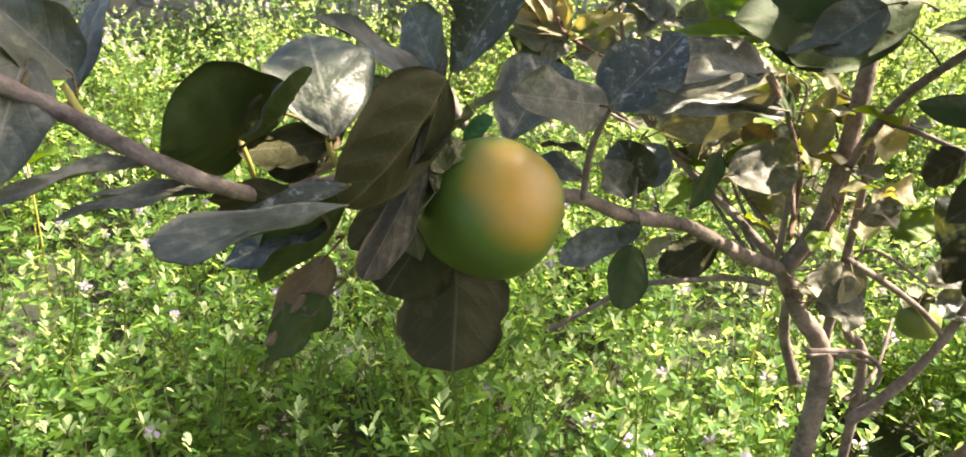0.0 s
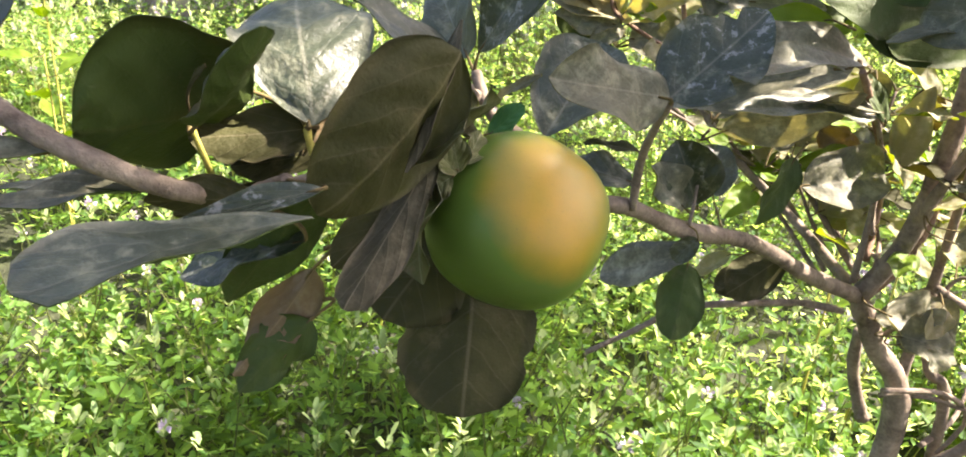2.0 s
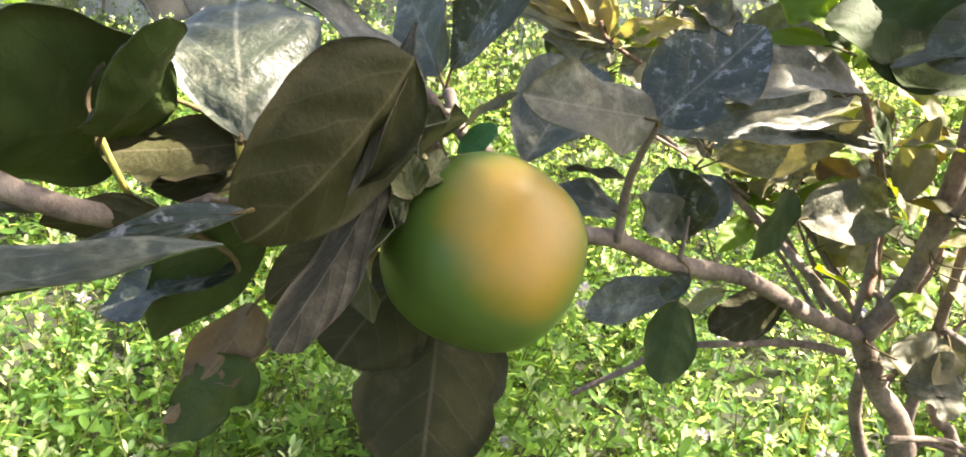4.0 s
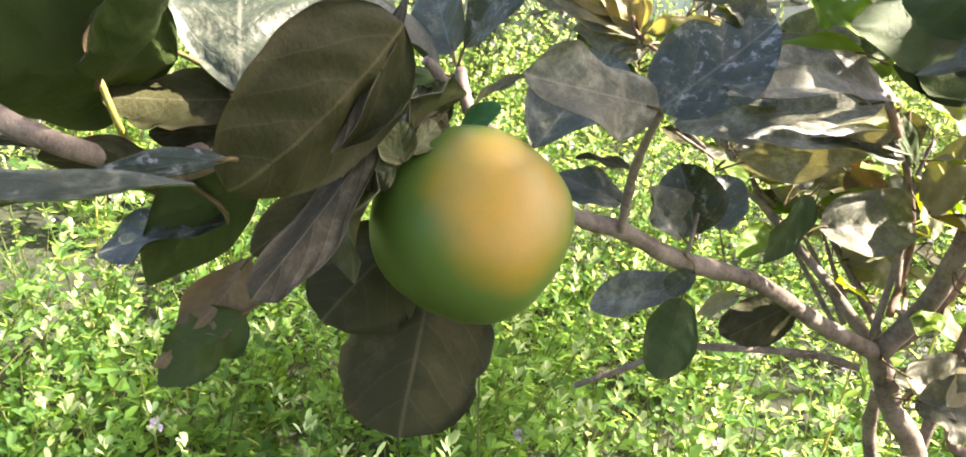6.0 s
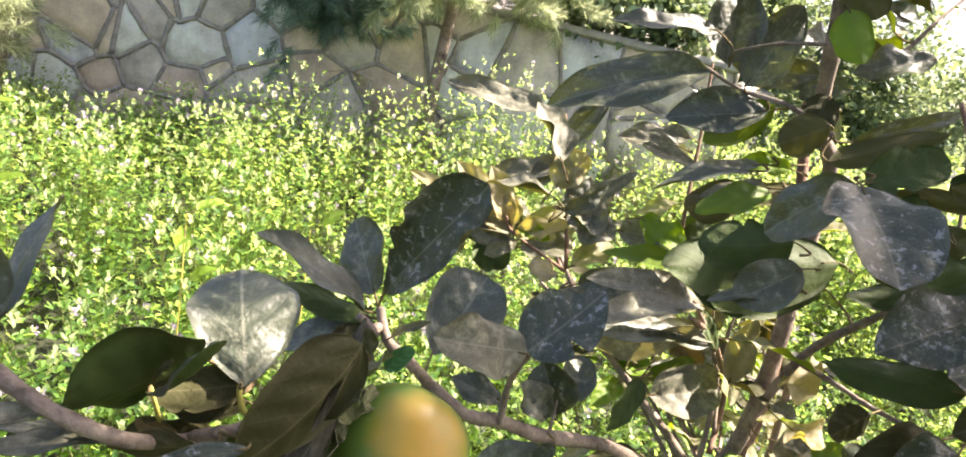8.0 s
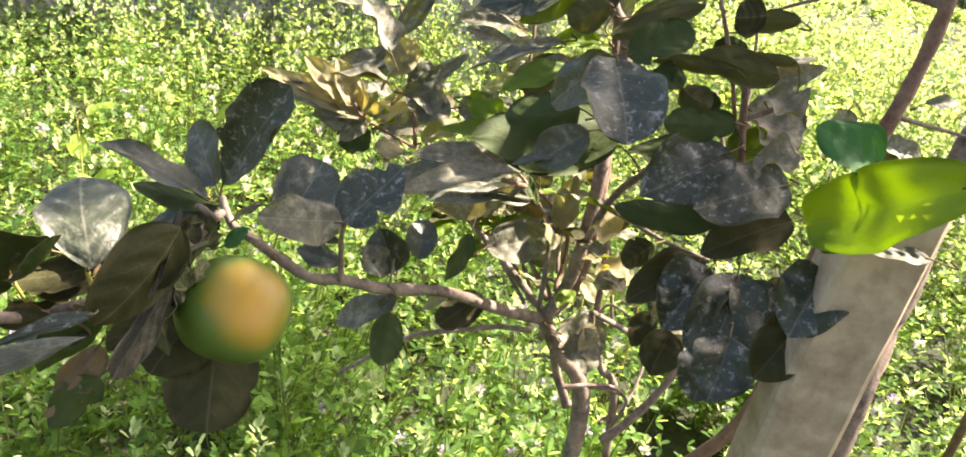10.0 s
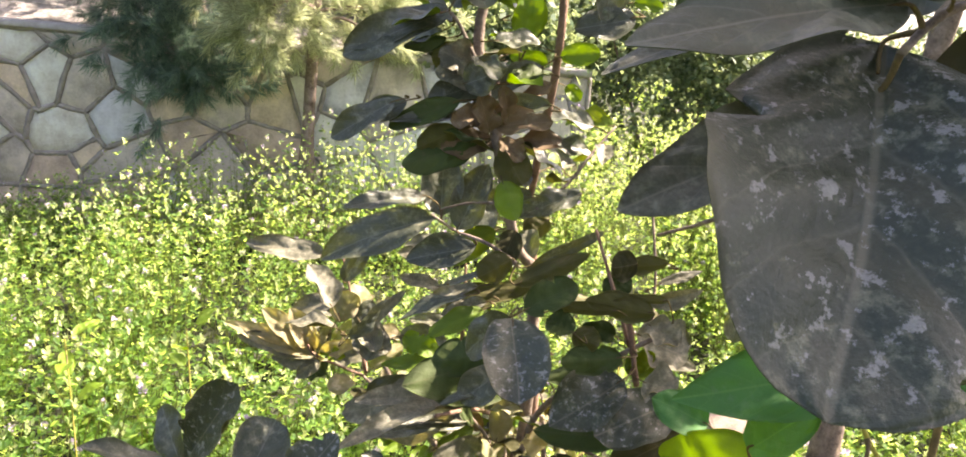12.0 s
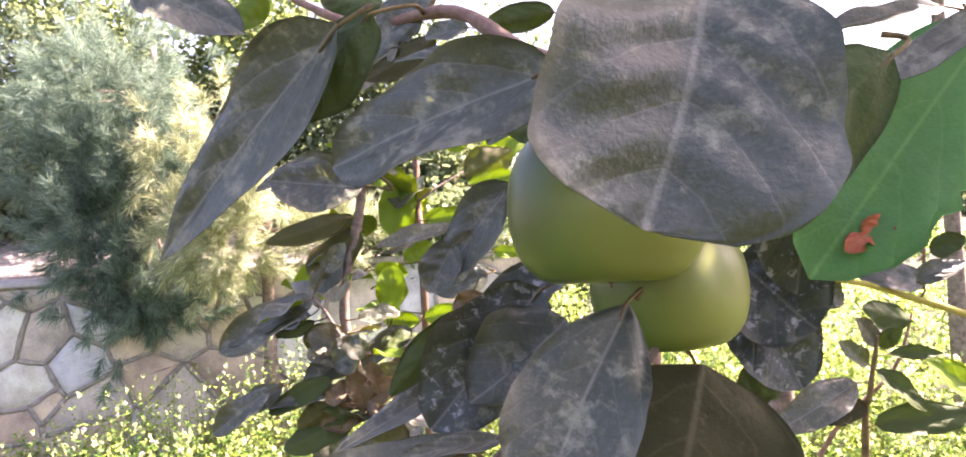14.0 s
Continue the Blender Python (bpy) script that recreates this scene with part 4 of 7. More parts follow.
leaf(tree_a, (0.4115, 0.5311, 1.0202), (0.3403, 0.5079, 0.9737), (-0.263, -0.686, 0.679), 0.0470, top='brown', bottom='under', shape='ovate', fold=22, wave=0.45, arch=0.08)
leaf(tree_a, (0.4116, 0.5096, 1.0206), (0.3678, 0.4710, 0.9688), (-0.263, -0.686, 0.679), 0.0652, top='speckled', bottom='under', shape='ovate', fold=22, wave=0.45, arch=0.08)
leaf(tree_a, (0.4296, 0.4893, 1.0282), (0.4032, 0.4357, 0.9565), (-0.263, -0.686, 0.679), 0.0725, top='speckled', bottom='under', shape='oval', fold=18, wave=0.35, arch=0.08)
leaf(tree_a, (0.4408, 0.4866, 1.0239), (0.4420, 0.4510, 0.9897), (-0.347, -0.740, 0.576), 0.0437, top='speckled', bottom='under', shape='ovate', fold=22, wave=0.45, arch=0.08)
leaf(tree_a, (0.4696, 0.4867, 1.0308), (0.4618, 0.4538, 0.9744), (-0.347, -0.740, 0.576), 0.0343, top='brown', bottom='under', shape='ovate', fold=22, wave=0.45, arch=0.08)
leaf(tree_a, (0.3761, 0.5297, 0.9552), (0.3621, 0.5171, 0.9209), (-0.166, -0.689, 0.706), 0.0272, top='brown', bottom='under', shape='ovate', fold=22, wave=0.45, arch=0.08)
leaf(tree_a, (0.3906, 0.5047, 0.9501), (0.3738, 0.4803, 0.9127), (-0.166, -0.689, 0.706), 0.0418, top='brown', bottom='under', shape='ovate', fold=22, wave=0.45, arch=0.08)
leaf(tree_a, (0.4184, 0.4802, 0.9495), (0.4068, 0.4447, 0.9125), (-0.263, -0.686, 0.679), 0.0552, top='speckled', bottom='under', shape='ovate', fold=22, wave=0.45, arch=0.08)
leaf(tree_a, (0.3769, 0.5736, 1.0104), (0.3486, 0.5659, 0.9850), (0.011, 0.997, -0.070), 0.0336, bottom='brown', shape='oval')
leaf(tree_a, (0.4496, 0.3944, 1.0799), (0.4152, 0.3622, 1.0383), (-0.365, -0.652, 0.665), 0.0562, top='speckled', bottom='under', shape='ovate', fold=22, wave=0.45, arch=0.08)
leaf(tree_a, (0.4438, 0.3956, 1.0250), (0.4137, 0.3849, 0.9845), (-0.272, -0.673, 0.688), 0.0448, top='brown', bottom='under', shape='ovate', fold=22, wave=0.45, arch=0.08)
leaf(tree_a, (0.4103, 0.4323, 0.9932), (0.3899, 0.3963, 0.9478), (-0.272, -0.673, 0.688), 0.0584, top='speckled', bottom='under', shape='ovate', fold=22, wave=0.45, arch=0.08)
leaf(tree_a, (0.3455, 0.6681, 0.8087), (0.3869, 0.6723, 0.8285), (-0.166, -0.689, 0.706), 0.0346, top='pale', bottom='under', shape='oval', arch=0.1)
leaf(tree_a, (0.3621, 0.6690, 0.9217), (0.3954, 0.6692, 0.9297), (-0.166, -0.689, 0.706), 0.0263, top='pale', bottom='under', shape='ovate', fold=22, wave=0.45, arch=0.08)

# leaves of the shoots and up the stem
leaf(tree_a, (0.0640, 0.8061, 1.1708), (-0.0454, 0.8317, 1.1764), (-0.033, -0.666, 0.746), 0.0371, top='pale', shape='ovate', wave=0.3)
leaf(tree_a, (0.0902, 0.7953, 1.1396), (0.1275, 0.7958, 1.2043), (-0.329, -0.855, 0.401), 0.0301, top='dusty', shape='ovate')
leaf(tree_a, (0.1034, 0.7991, 1.1195), (0.0180, 0.8117, 1.0836), (-0.236, -0.695, 0.679), 0.0324, top='pale', bottom='under', shape='ovate')
leaf(tree_a, (0.0971, 0.8014, 1.1255), (0.0695, 0.7973, 1.0942), (-0.132, -0.894, 0.427), 0.0288, top='pale', bottom='under', shape='oval')
leaf(tree_a, (0.1172, 0.7863, 1.0737), (0.1751, 0.7828, 1.1324), (-0.337, -0.799, 0.498), 0.0219, top='pale', bottom='under', shape='ovate')
leaf(tree_a, (0.0624, 0.7648, 1.0415), (-0.0618, 0.7793, 1.0794), (-0.036, -0.716, 0.697), 0.0281, top='cream', bottom='cream', shape='ovate', wave=0.35, fold=18)
leaf(tree_a, (0.0624, 0.7648, 1.0415), (-0.0443, 0.7731, 1.0625), (-0.036, -0.716, 0.697), 0.0298, top='pale', bottom='cream', shape='ovate', wave=0.35, fold=18)
leaf(tree_a, (0.0596, 0.7663, 1.0461), (-0.0139, 0.7782, 1.0997), (-0.036, -0.716, 0.697), 0.0364, top='cream', bottom='cream', shape='ovate', wave=0.35, fold=18)
leaf(tree_a, (0.0579, 0.7668, 1.0475), (0.0227, 0.7747, 1.1045), (-0.036, -0.716, 0.697), 0.0331, top='cream', bottom='cream', shape='ovate', wave=0.35, fold=18)
leaf(tree_a, (0.0603, 0.7637, 1.0356), (0.0022, 0.7614, 1.0386), (-0.036, -0.716, 0.697), 0.0298, top='pale', bottom='cream', shape='ovate', wave=0.35, fold=18)
leaf(tree_a, (0.0625, 0.7644, 1.0399), (0.1168, 0.7539, 1.0680), (-0.036, -0.716, 0.697), 0.0265, top='cream', bottom='cream', shape='ovate', wave=0.35, fold=18)
leaf(tree_a, (0.0670, 0.7624, 1.0338), (0.0364, 0.7516, 1.0160), (-0.036, -0.716, 0.697), 0.0215, top='pale', bottom='cream', shape='ovate', wave=0.35, fold=18)
leaf(tree_a, (0.0533, 0.7693, 1.0552), (-0.0326, 0.7737, 1.0716), (-0.036, -0.716, 0.697), 0.0248, top='cream', bottom='cream', shape='ovate', wave=0.35, fold=18)
leaf(tree_a, (0.0661, 0.7660, 1.0483), (0.1000, 0.7511, 1.0473), (-0.036, -0.716, 0.697), 0.0198, top='lime', bottom='cream', shape='ovate', wave=0.35, fold=18)
leaf(tree_a, (0.2046, 0.7294, 1.2489), (0.0617, 0.7618, 1.1792), (-0.186, -0.749, 0.636), 0.0553, top='dusty', bottom='under', shape='ovate', arch=0.08, fold=14)
leaf(tree_a, (0.1900, 0.6934, 1.2854), (0.0931, 0.6608, 1.2710), (-0.186, -0.703, 0.686), 0.0290, top='dusty', bottom='olive', shape='ovate')
leaf(tree_a, (0.2119, 0.7052, 1.2597), (0.2077, 0.7343, 1.3353), (-0.027, -0.921, 0.388), 0.0548, top='dusty', shape='ovate')
leaf(tree_a, (0.2309, 0.6993, 1.2452), (0.2659, 0.7141, 1.3250), (-0.329, -0.875, 0.355), 0.0484, top='dusty', bottom='under', shape='ovate')
leaf(tree_a, (0.2426, 0.6633, 1.3601), (0.1579, 0.6456, 1.3282), (0.135, 0.855, -0.501), 0.0392, bottom='olive', shape='oval')
leaf(tree_a, (0.1589, 0.6626, 1.3990), (0.0873, 0.6612, 1.3556), (-0.236, -0.769, 0.594), 0.0332, top='dusty', bottom='under', shape='ovate')
leaf(tree_a, (0.2531, 0.6677, 1.3838), (0.1412, 0.6588, 1.3739), (-0.124, -0.414, 0.902), 0.0210, top='dusty', bottom='olive', shape='ovate')
leaf(tree_a, (0.1939, 0.6824, 1.4997), (0.0910, 0.6835, 1.4502), (-0.187, -0.777, 0.601), 0.0456, top='dusty', bottom='under', shape='ovate')
leaf(tree_a, (0.1998, 0.6850, 1.4707), (0.1518, 0.6776, 1.4576), (0.135, 0.839, -0.527), 0.0195, bottom='olive', shape='oval')
leaf(tree_a, (0.2406, 0.6848, 1.4482), (0.1837, 0.6818, 1.4488), (0.108, 0.993, -0.038), 0.0394, bottom='under', shape='oval')
leaf(tree_a, (0.2491, 0.6781, 1.4248), (0.1803, 0.6804, 1.3980), (-0.036, -0.790, 0.612), 0.0368, top='dusty', bottom='olive', shape='ovate', wave=0.3)
leaf(tree_a, (0.3200, 0.7162, 1.4484), (0.2371, 0.6942, 1.3994), (-0.236, -0.769, 0.594), 0.0381, top='dusty', bottom='under', shape='ovate')
leaf(tree_a, (0.2534, 0.6608, 1.3556), (0.3391, 0.6511, 1.3604), (-0.132, -0.571, 0.810), 0.0212, top='dry', bottom='under', shape='ovate', wave=0.3)
leaf(tree_a, (0.2660, 0.6496, 1.3587), (0.2948, 0.6260, 1.3189), (0.307, 0.945, -0.115), 0.0431, bottom='under', top='pale', shape='oval', wave=0.35)
leaf(tree_a, (0.2706, 0.6295, 1.3208), (0.2873, 0.6076, 1.2815), (0.213, 0.969, -0.126), 0.0343, bottom='lime', top='lime', shape='ovate', fold=20)
leaf(tree_a, (0.3755, 0.6744, 1.3041), (0.3108, 0.6760, 1.2767), (-0.236, -0.769, 0.594), 0.0326, top='dusty', bottom='under', shape='ovate', wave=0.35)
leaf(tree_a, (0.2546, 0.6921, 1.2281), (0.1705, 0.7061, 1.1986), (-0.137, -0.784, 0.606), 0.0426, top='dusty', bottom='olive', shape='ovate')
leaf(tree_a, (0.2910, 0.6360, 1.2293), (0.2533, 0.6349, 1.2050), (0.108, 0.993, -0.038), 0.0358, bottom='under', top='pale', shape='oval')
leaf(tree_a, (0.2964, 0.6284, 1.2005), (0.3787, 0.6184, 1.2454), (0.040, 0.861, -0.507), 0.0270, bottom='under', shape='ovate')
leaf(tree_a, (0.2170, 0.7320, 1.1587), (0.1631, 0.7410, 1.1679), (-0.134, -0.627, 0.767), 0.0223, top='pale', shape='ovate')
leaf(tree_a, (0.2606, 0.6798, 1.1800), (0.1963, 0.6915, 1.1517), (-0.134, -0.627, 0.767), 0.0183, top='pale', shape='ovate')
leaf(tree_a, (0.2723, 0.6739, 1.1619), (0.2177, 0.6856, 1.1387), (-0.136, -0.709, 0.692), 0.0228, top='pale', bottom='under', shape='ovate')
leaf(tree_a, (0.4033, 0.5623, 1.1976), (0.3250, 0.5708, 1.1919), (0.087, 0.980, 0.181), 0.0175, bottom='under', shape='ovate')
leaf(tree_a, (0.4562, 0.5591, 1.2121), (0.3959, 0.5657, 1.2081), (0.087, 0.980, 0.181), 0.0135, bottom='under', shape='ovate')
leaf(tree_a, (0.4610, 0.5877, 1.2475), (0.3998, 0.5929, 1.2367), (0.097, 0.992, 0.086), 0.0221, bottom='under', shape='ovate')
leaf(tree_a, (0.5082, 0.7309, 1.1782), (0.5658, 0.7290, 1.2010), (-0.134, -0.627, 0.767), 0.0165, top='pale', shape='narrow')
leaf(tree_a, (0.4592, 0.6256, 1.1456), (0.5082, 0.5990, 1.1471), (-0.137, -0.784, 0.606), 0.0425, top='dusty', bottom='under', shape='oval', fold=22, arch=0.1)
leaf(tree_a, (0.4789, 0.6361, 1.1139), (0.5240, 0.6092, 1.1117), (-0.136, -0.690, 0.711), 0.0225, top='pale', bottom='under', shape='oval')
leaf(tree_a, (0.3496, 0.5435, 1.1774), (0.3269, 0.5687, 1.1842), (-0.031, -0.845, 0.533), 0.0307, top='olive', bottom='under', shape='oval')
leaf(tree_a, (0.4034, 0.5316, 1.1565), (0.3386, 0.5369, 1.1443), (0.132, 0.899, -0.418), 0.0329, bottom='olive', shape='oval', notch=0.3)
leaf(tree_a, (0.1744, 0.7028, 1.1011), (0.2192, 0.6832, 1.0864), (-0.137, -0.784, 0.606), 0.0311, top='lime', bottom='lime', shape='oval', notch=0.4, wave=0.4)
leaf(tree_a, (0.2191, 0.6898, 1.0709), (0.1480, 0.7063, 1.0588), (-0.134, -0.627, 0.767), 0.0251, top='lime', bottom='under', shape='ovate')
leaf(tree_a, (0.2405, 0.6799, 1.0408), (0.1020, 0.7055, 0.9883), (-0.184, -0.673, 0.716), 0.0600, top='pale', bottom='under', shape='oval', wave=0.25)
leaf(tree_a, (0.2629, 0.6716, 1.0184), (0.1608, 0.6952, 0.9764), (-0.122, -0.386, 0.914), 0.0221, top='pale', shape='ovate')
leaf(tree_a, (0.2719, 0.5846, 1.1351), (0.2056, 0.6071, 1.1074), (0.132, 0.899, -0.418), 0.0490, bottom='olive', shape='oval', notch=0.3)
leaf(tree_a, (0.2834, 0.5785, 1.1159), (0.2376, 0.5752, 1.0782), (-0.137, -0.784, 0.606), 0.0415, top='dusty', bottom='under', shape='oval')
leaf(tree_a, (0.2002, 0.6731, 1.5012), (0.0846, 0.6822, 1.4429), (-0.163, -0.829, 0.535), 0.0489, top='dusty', bottom='under', shape='oval')
leaf(tree_a, (0.2340, 0.6761, 1.6709), (0.1413, 0.6641, 1.6329), (-0.159, -0.791, 0.591), 0.0319, top='dusty', bottom='olive', shape='ovate')
leaf(tree_a, (0.2505, 0.6918, 1.6480), (0.2176, 0.6820, 1.6097), (-0.024, -0.952, 0.304), 0.0328, top='dusty', shape='oval')
leaf(tree_a, (0.2550, 0.6960, 1.5965), (0.1632, 0.6957, 1.5750), (0.123, 0.915, -0.384), 0.0316, bottom='under', shape='ovate')
leaf(tree_a, (0.2602, 0.6938, 1.5815), (0.1949, 0.6867, 1.5284), (0.222, 0.930, -0.293), 0.0497, bottom='under', top='dusty', shape='oval')
leaf(tree_a, (0.2337, 0.6938, 1.5474), (0.2037, 0.6833, 1.5061), (-0.024, -0.952, 0.304), 0.0376, top='dusty', shape='oval')
leaf(tree_a, (0.3912, 0.7272, 1.5810), (0.2913, 0.7368, 1.5469), (-0.100, -0.728, 0.679), 0.0239, top='pale', shape='ovate')
leaf(tree_a, (0.2438, 0.6603, 1.4331), (0.1926, 0.6697, 1.4585), (-0.121, -0.903, 0.412), 0.0415, top='pale', bottom='dry', shape='oval', wave=0.5, notch=0.3)
leaf(tree_a, (0.2475, 0.6594, 1.4294), (0.1888, 0.6675, 1.4327), (-0.121, -0.903, 0.412), 0.0296, top='pale', bottom='under', shape='oval', wave=0.4)
leaf(tree_a, (0.2180, 0.6606, 1.4034), (0.1407, 0.6669, 1.3660), (-0.116, -0.860, 0.497), 0.0296, top='olive', bottom='under', shape='oval')
leaf(tree_a, (0.1462, 0.6493, 1.3986), (0.0778, 0.6535, 1.3527), (-0.116, -0.860, 0.497), 0.0319, top='dusty', bottom='under', shape='oval')
leaf(tree_a, (0.2178, 0.6572, 1.3703), (0.1736, 0.6607, 1.3478), (0.128, 0.985, 0.116), 0.0326, bottom='under', shape='oval')
leaf(tree_a, (0.3183, 0.7868, 1.5743), (0.3354, 0.7928, 1.6538), (-0.024, -0.952, 0.304), 0.0504, top='lime', bottom='lime', shape='oval')
leaf(tree_a, (0.3457, 0.8045, 1.5838), (0.2865, 0.8157, 1.6174), (-0.024, -0.952, 0.304), 0.0428, top='lime', bottom='lime', shape='oval')
leaf(tree_a, (0.2834, 0.7634, 1.4997), (0.3201, 0.7577, 1.4918), (-0.024, -0.952, 0.304), 0.0280, top='lime', bottom='lime', shape='oval')
leaf(tree_a, (0.2765, 0.7871, 1.5239), (0.3222, 0.7803, 1.5159), (-0.024, -0.952, 0.304), 0.0285, top='lime', bottom='lime', shape='oval')
leaf(tree_a, (0.2832, 0.7592, 1.4588), (0.3321, 0.7519, 1.4510), (-0.024, -0.952, 0.304), 0.0247, top='lime', bottom='lime', shape='oval')
leaf(tree_a, (0.3410, 0.7652, 1.5902), (0.3941, 0.7587, 1.5947), (-0.024, -0.952, 0.304), 0.0214, top='lime', bottom='lime', shape='oval')
leaf(tree_a, (0.2104, 0.7560, 1.5319), (0.1703, 0.7592, 1.5115), (-0.024, -0.952, 0.304), 0.0323, top='lime', bottom='lime', shape='oval')
leaf(tree_a, (0.4330, 0.8117, 1.6666), (0.5146, 0.8060, 1.7145), (-0.024, -0.952, 0.304), 0.0484, top='lime', bottom='lime', shape='oval')
leaf(tree_a, (0.4160, 0.8162, 1.6879), (0.3776, 0.8243, 1.7177), (-0.024, -0.952, 0.304), 0.0346, top='lime', bottom='lime', shape='oval')
leaf(tree_a, (0.3029, 0.8077, 1.6589), (0.2777, 0.8102, 1.6503), (-0.024, -0.952, 0.304), 0.0390, top='lime', bottom='lime', shape='oval')
leaf(tree_a, (0.4452, 0.7968, 1.5378), (0.4837, 0.7913, 1.5338), (-0.024, -0.952, 0.304), 0.0190, top='lime', bottom='lime', shape='oval')
leaf(tree_a, (0.3564, 0.7462, 1.4266), (0.3767, 0.7419, 1.4104), (-0.024, -0.952, 0.304), 0.0197, top='lime', bottom='lime', shape='oval')
leaf(tree_a, (0.4029, 0.7425, 1.6457), (0.4710, 0.7366, 1.6744), (0.126, 0.947, -0.295), 0.0564, bottom='under', top='lime', shape='ovate')
leaf(tree_a, (0.4199, 0.6963, 1.5143), (0.3500, 0.7034, 1.4943), (-0.323, -0.898, 0.297), 0.0469, top='dusty', bottom='olive', shape='ovate')
leaf(tree_a, (0.3970, 0.7069, 1.5880), (0.3811, 0.7001, 1.5023), (0.173, -0.940, 0.294), 0.0469, top='dusty', bottom='under', shape='ovate')
leaf(tree_a, (0.3208, 0.6476, 1.4079), (0.2403, 0.6765, 1.3894), (-0.109, -0.798, 0.593), 0.0299, top='dusty', bottom='under', shape='ovate')
leaf(tree_a, (0.3231, 0.6700, 1.4314), (0.2779, 0.6724, 1.3972), (-0.107, -0.782, 0.614), 0.0197, top='dry', bottom='dry', shape='ovate', wave=0.5)
leaf(tree_a, (0.2918, 0.6671, 1.3913), (0.2174, 0.6580, 1.3851), (-0.111, -0.904, 0.413), 0.0299, top='dry', bottom='under', shape='oval', wave=0.5)
leaf(tree_a, (0.2601, 0.6716, 1.3629), (0.2006, 0.6602, 1.3490), (-0.111, -0.904, 0.413), 0.0374, top='dry', bottom='under', shape='oval', wave=0.5)
leaf(tree_a, (0.3044, 0.7273, 1.5681), (0.3188, 0.7258, 1.6480), (-0.031, -0.978, 0.206), 0.0484, top='lime', bottom='lime', shape='oval', fold=16)
leaf(tree_a, (0.3486, 0.7411, 1.5875), (0.4143, 0.7313, 1.5967), (-0.031, -0.978, 0.206), 0.0230, top='lime', bottom='lime', shape='oval', fold=16)
leaf(tree_a, (0.2887, 0.7087, 1.4743), (0.3015, 0.7072, 1.5313), (-0.031, -0.978, 0.206), 0.0395, top='lime', bottom='lime', shape='oval', fold=16)
leaf(tree_a, (0.4082, 0.7325, 1.6300), (0.4660, 0.7239, 1.6430), (-0.031, -0.978, 0.206), 0.0247, top='lime', bottom='lime', shape='oval', fold=16)
leaf(tree_a, (0.3364, 0.7014, 1.4612), (0.3824, 0.6946, 1.4710), (-0.031, -0.978, 0.206), 0.0269, top='lime', bottom='lime', shape='oval', fold=16)
leaf(tree_a, (0.3146, 0.7256, 1.5392), (0.3516, 0.7202, 1.5572), (-0.031, -0.978, 0.206), 0.0274, top='lime', bottom='lime', shape='oval', fold=16)
leaf(tree_a, (0.2778, 0.6504, 1.5580), (0.3773, 0.6356, 1.5786), (0.025, -0.784, 0.620), 0.0252, top='pale', bottom='under', shape='narrow', fold=20)
leaf(tree_a, (0.2449, 0.6556, 1.5971), (0.1479, 0.6699, 1.5703), (0.134, 0.970, -0.204), 0.0326, bottom='under', shape='ovate', fold=16)
leaf(tree_a, (0.2154, 0.6595, 1.5336), (0.2430, 0.6556, 1.5653), (0.069, -0.978, 0.197), 0.0267, top='dusty', bottom='under', shape='ovate')
leaf(tree_a, (0.2203, 0.6478, 1.4238), (0.2651, 0.6311, 1.4446), (-0.323, -0.888, 0.329), 0.0437, top='dusty', bottom='under', shape='ovate')
leaf(tree_a, (0.2611, 0.6514, 1.3787), (0.3210, 0.6273, 1.3909), (0.003, -0.863, 0.504), 0.0308, top='dry', bottom='dry', shape='oval', fold=24, wave=0.6, notch=0.3)
leaf(tree_a, (0.2548, 0.6523, 1.3717), (0.2359, 0.6403, 1.4150), (0.003, -0.863, 0.504), 0.0294, top='dry', bottom='dry', shape='oval', fold=24, wave=0.6, notch=0.3)
leaf(tree_a, (0.2691, 0.6501, 1.3656), (0.2915, 0.6314, 1.3445), (0.003, -0.863, 0.504), 0.0264, top='dry', bottom='dry', shape='oval', fold=24, wave=0.6, notch=0.3)
leaf(tree_a, (0.2434, 0.6541, 1.3894), (0.2092, 0.6440, 1.3801), (0.003, -0.863, 0.504), 0.0279, top='dry', bottom='dry', shape='oval', fold=24, wave=0.6, notch=0.3)
leaf(tree_a, (0.2759, 0.6492, 1.3815), (0.2639, 0.6362, 1.4257), (0.003, -0.863, 0.504), 0.0220, top='dry', bottom='dry', shape='oval', fold=24, wave=0.6, notch=0.3)
leaf(tree_a, (0.2896, 0.6470, 1.3659), (0.3327, 0.6254, 1.3705), (0.003, -0.863, 0.504), 0.0250, top='dry', bottom='dry', shape='oval', fold=24, wave=0.6, notch=0.3)

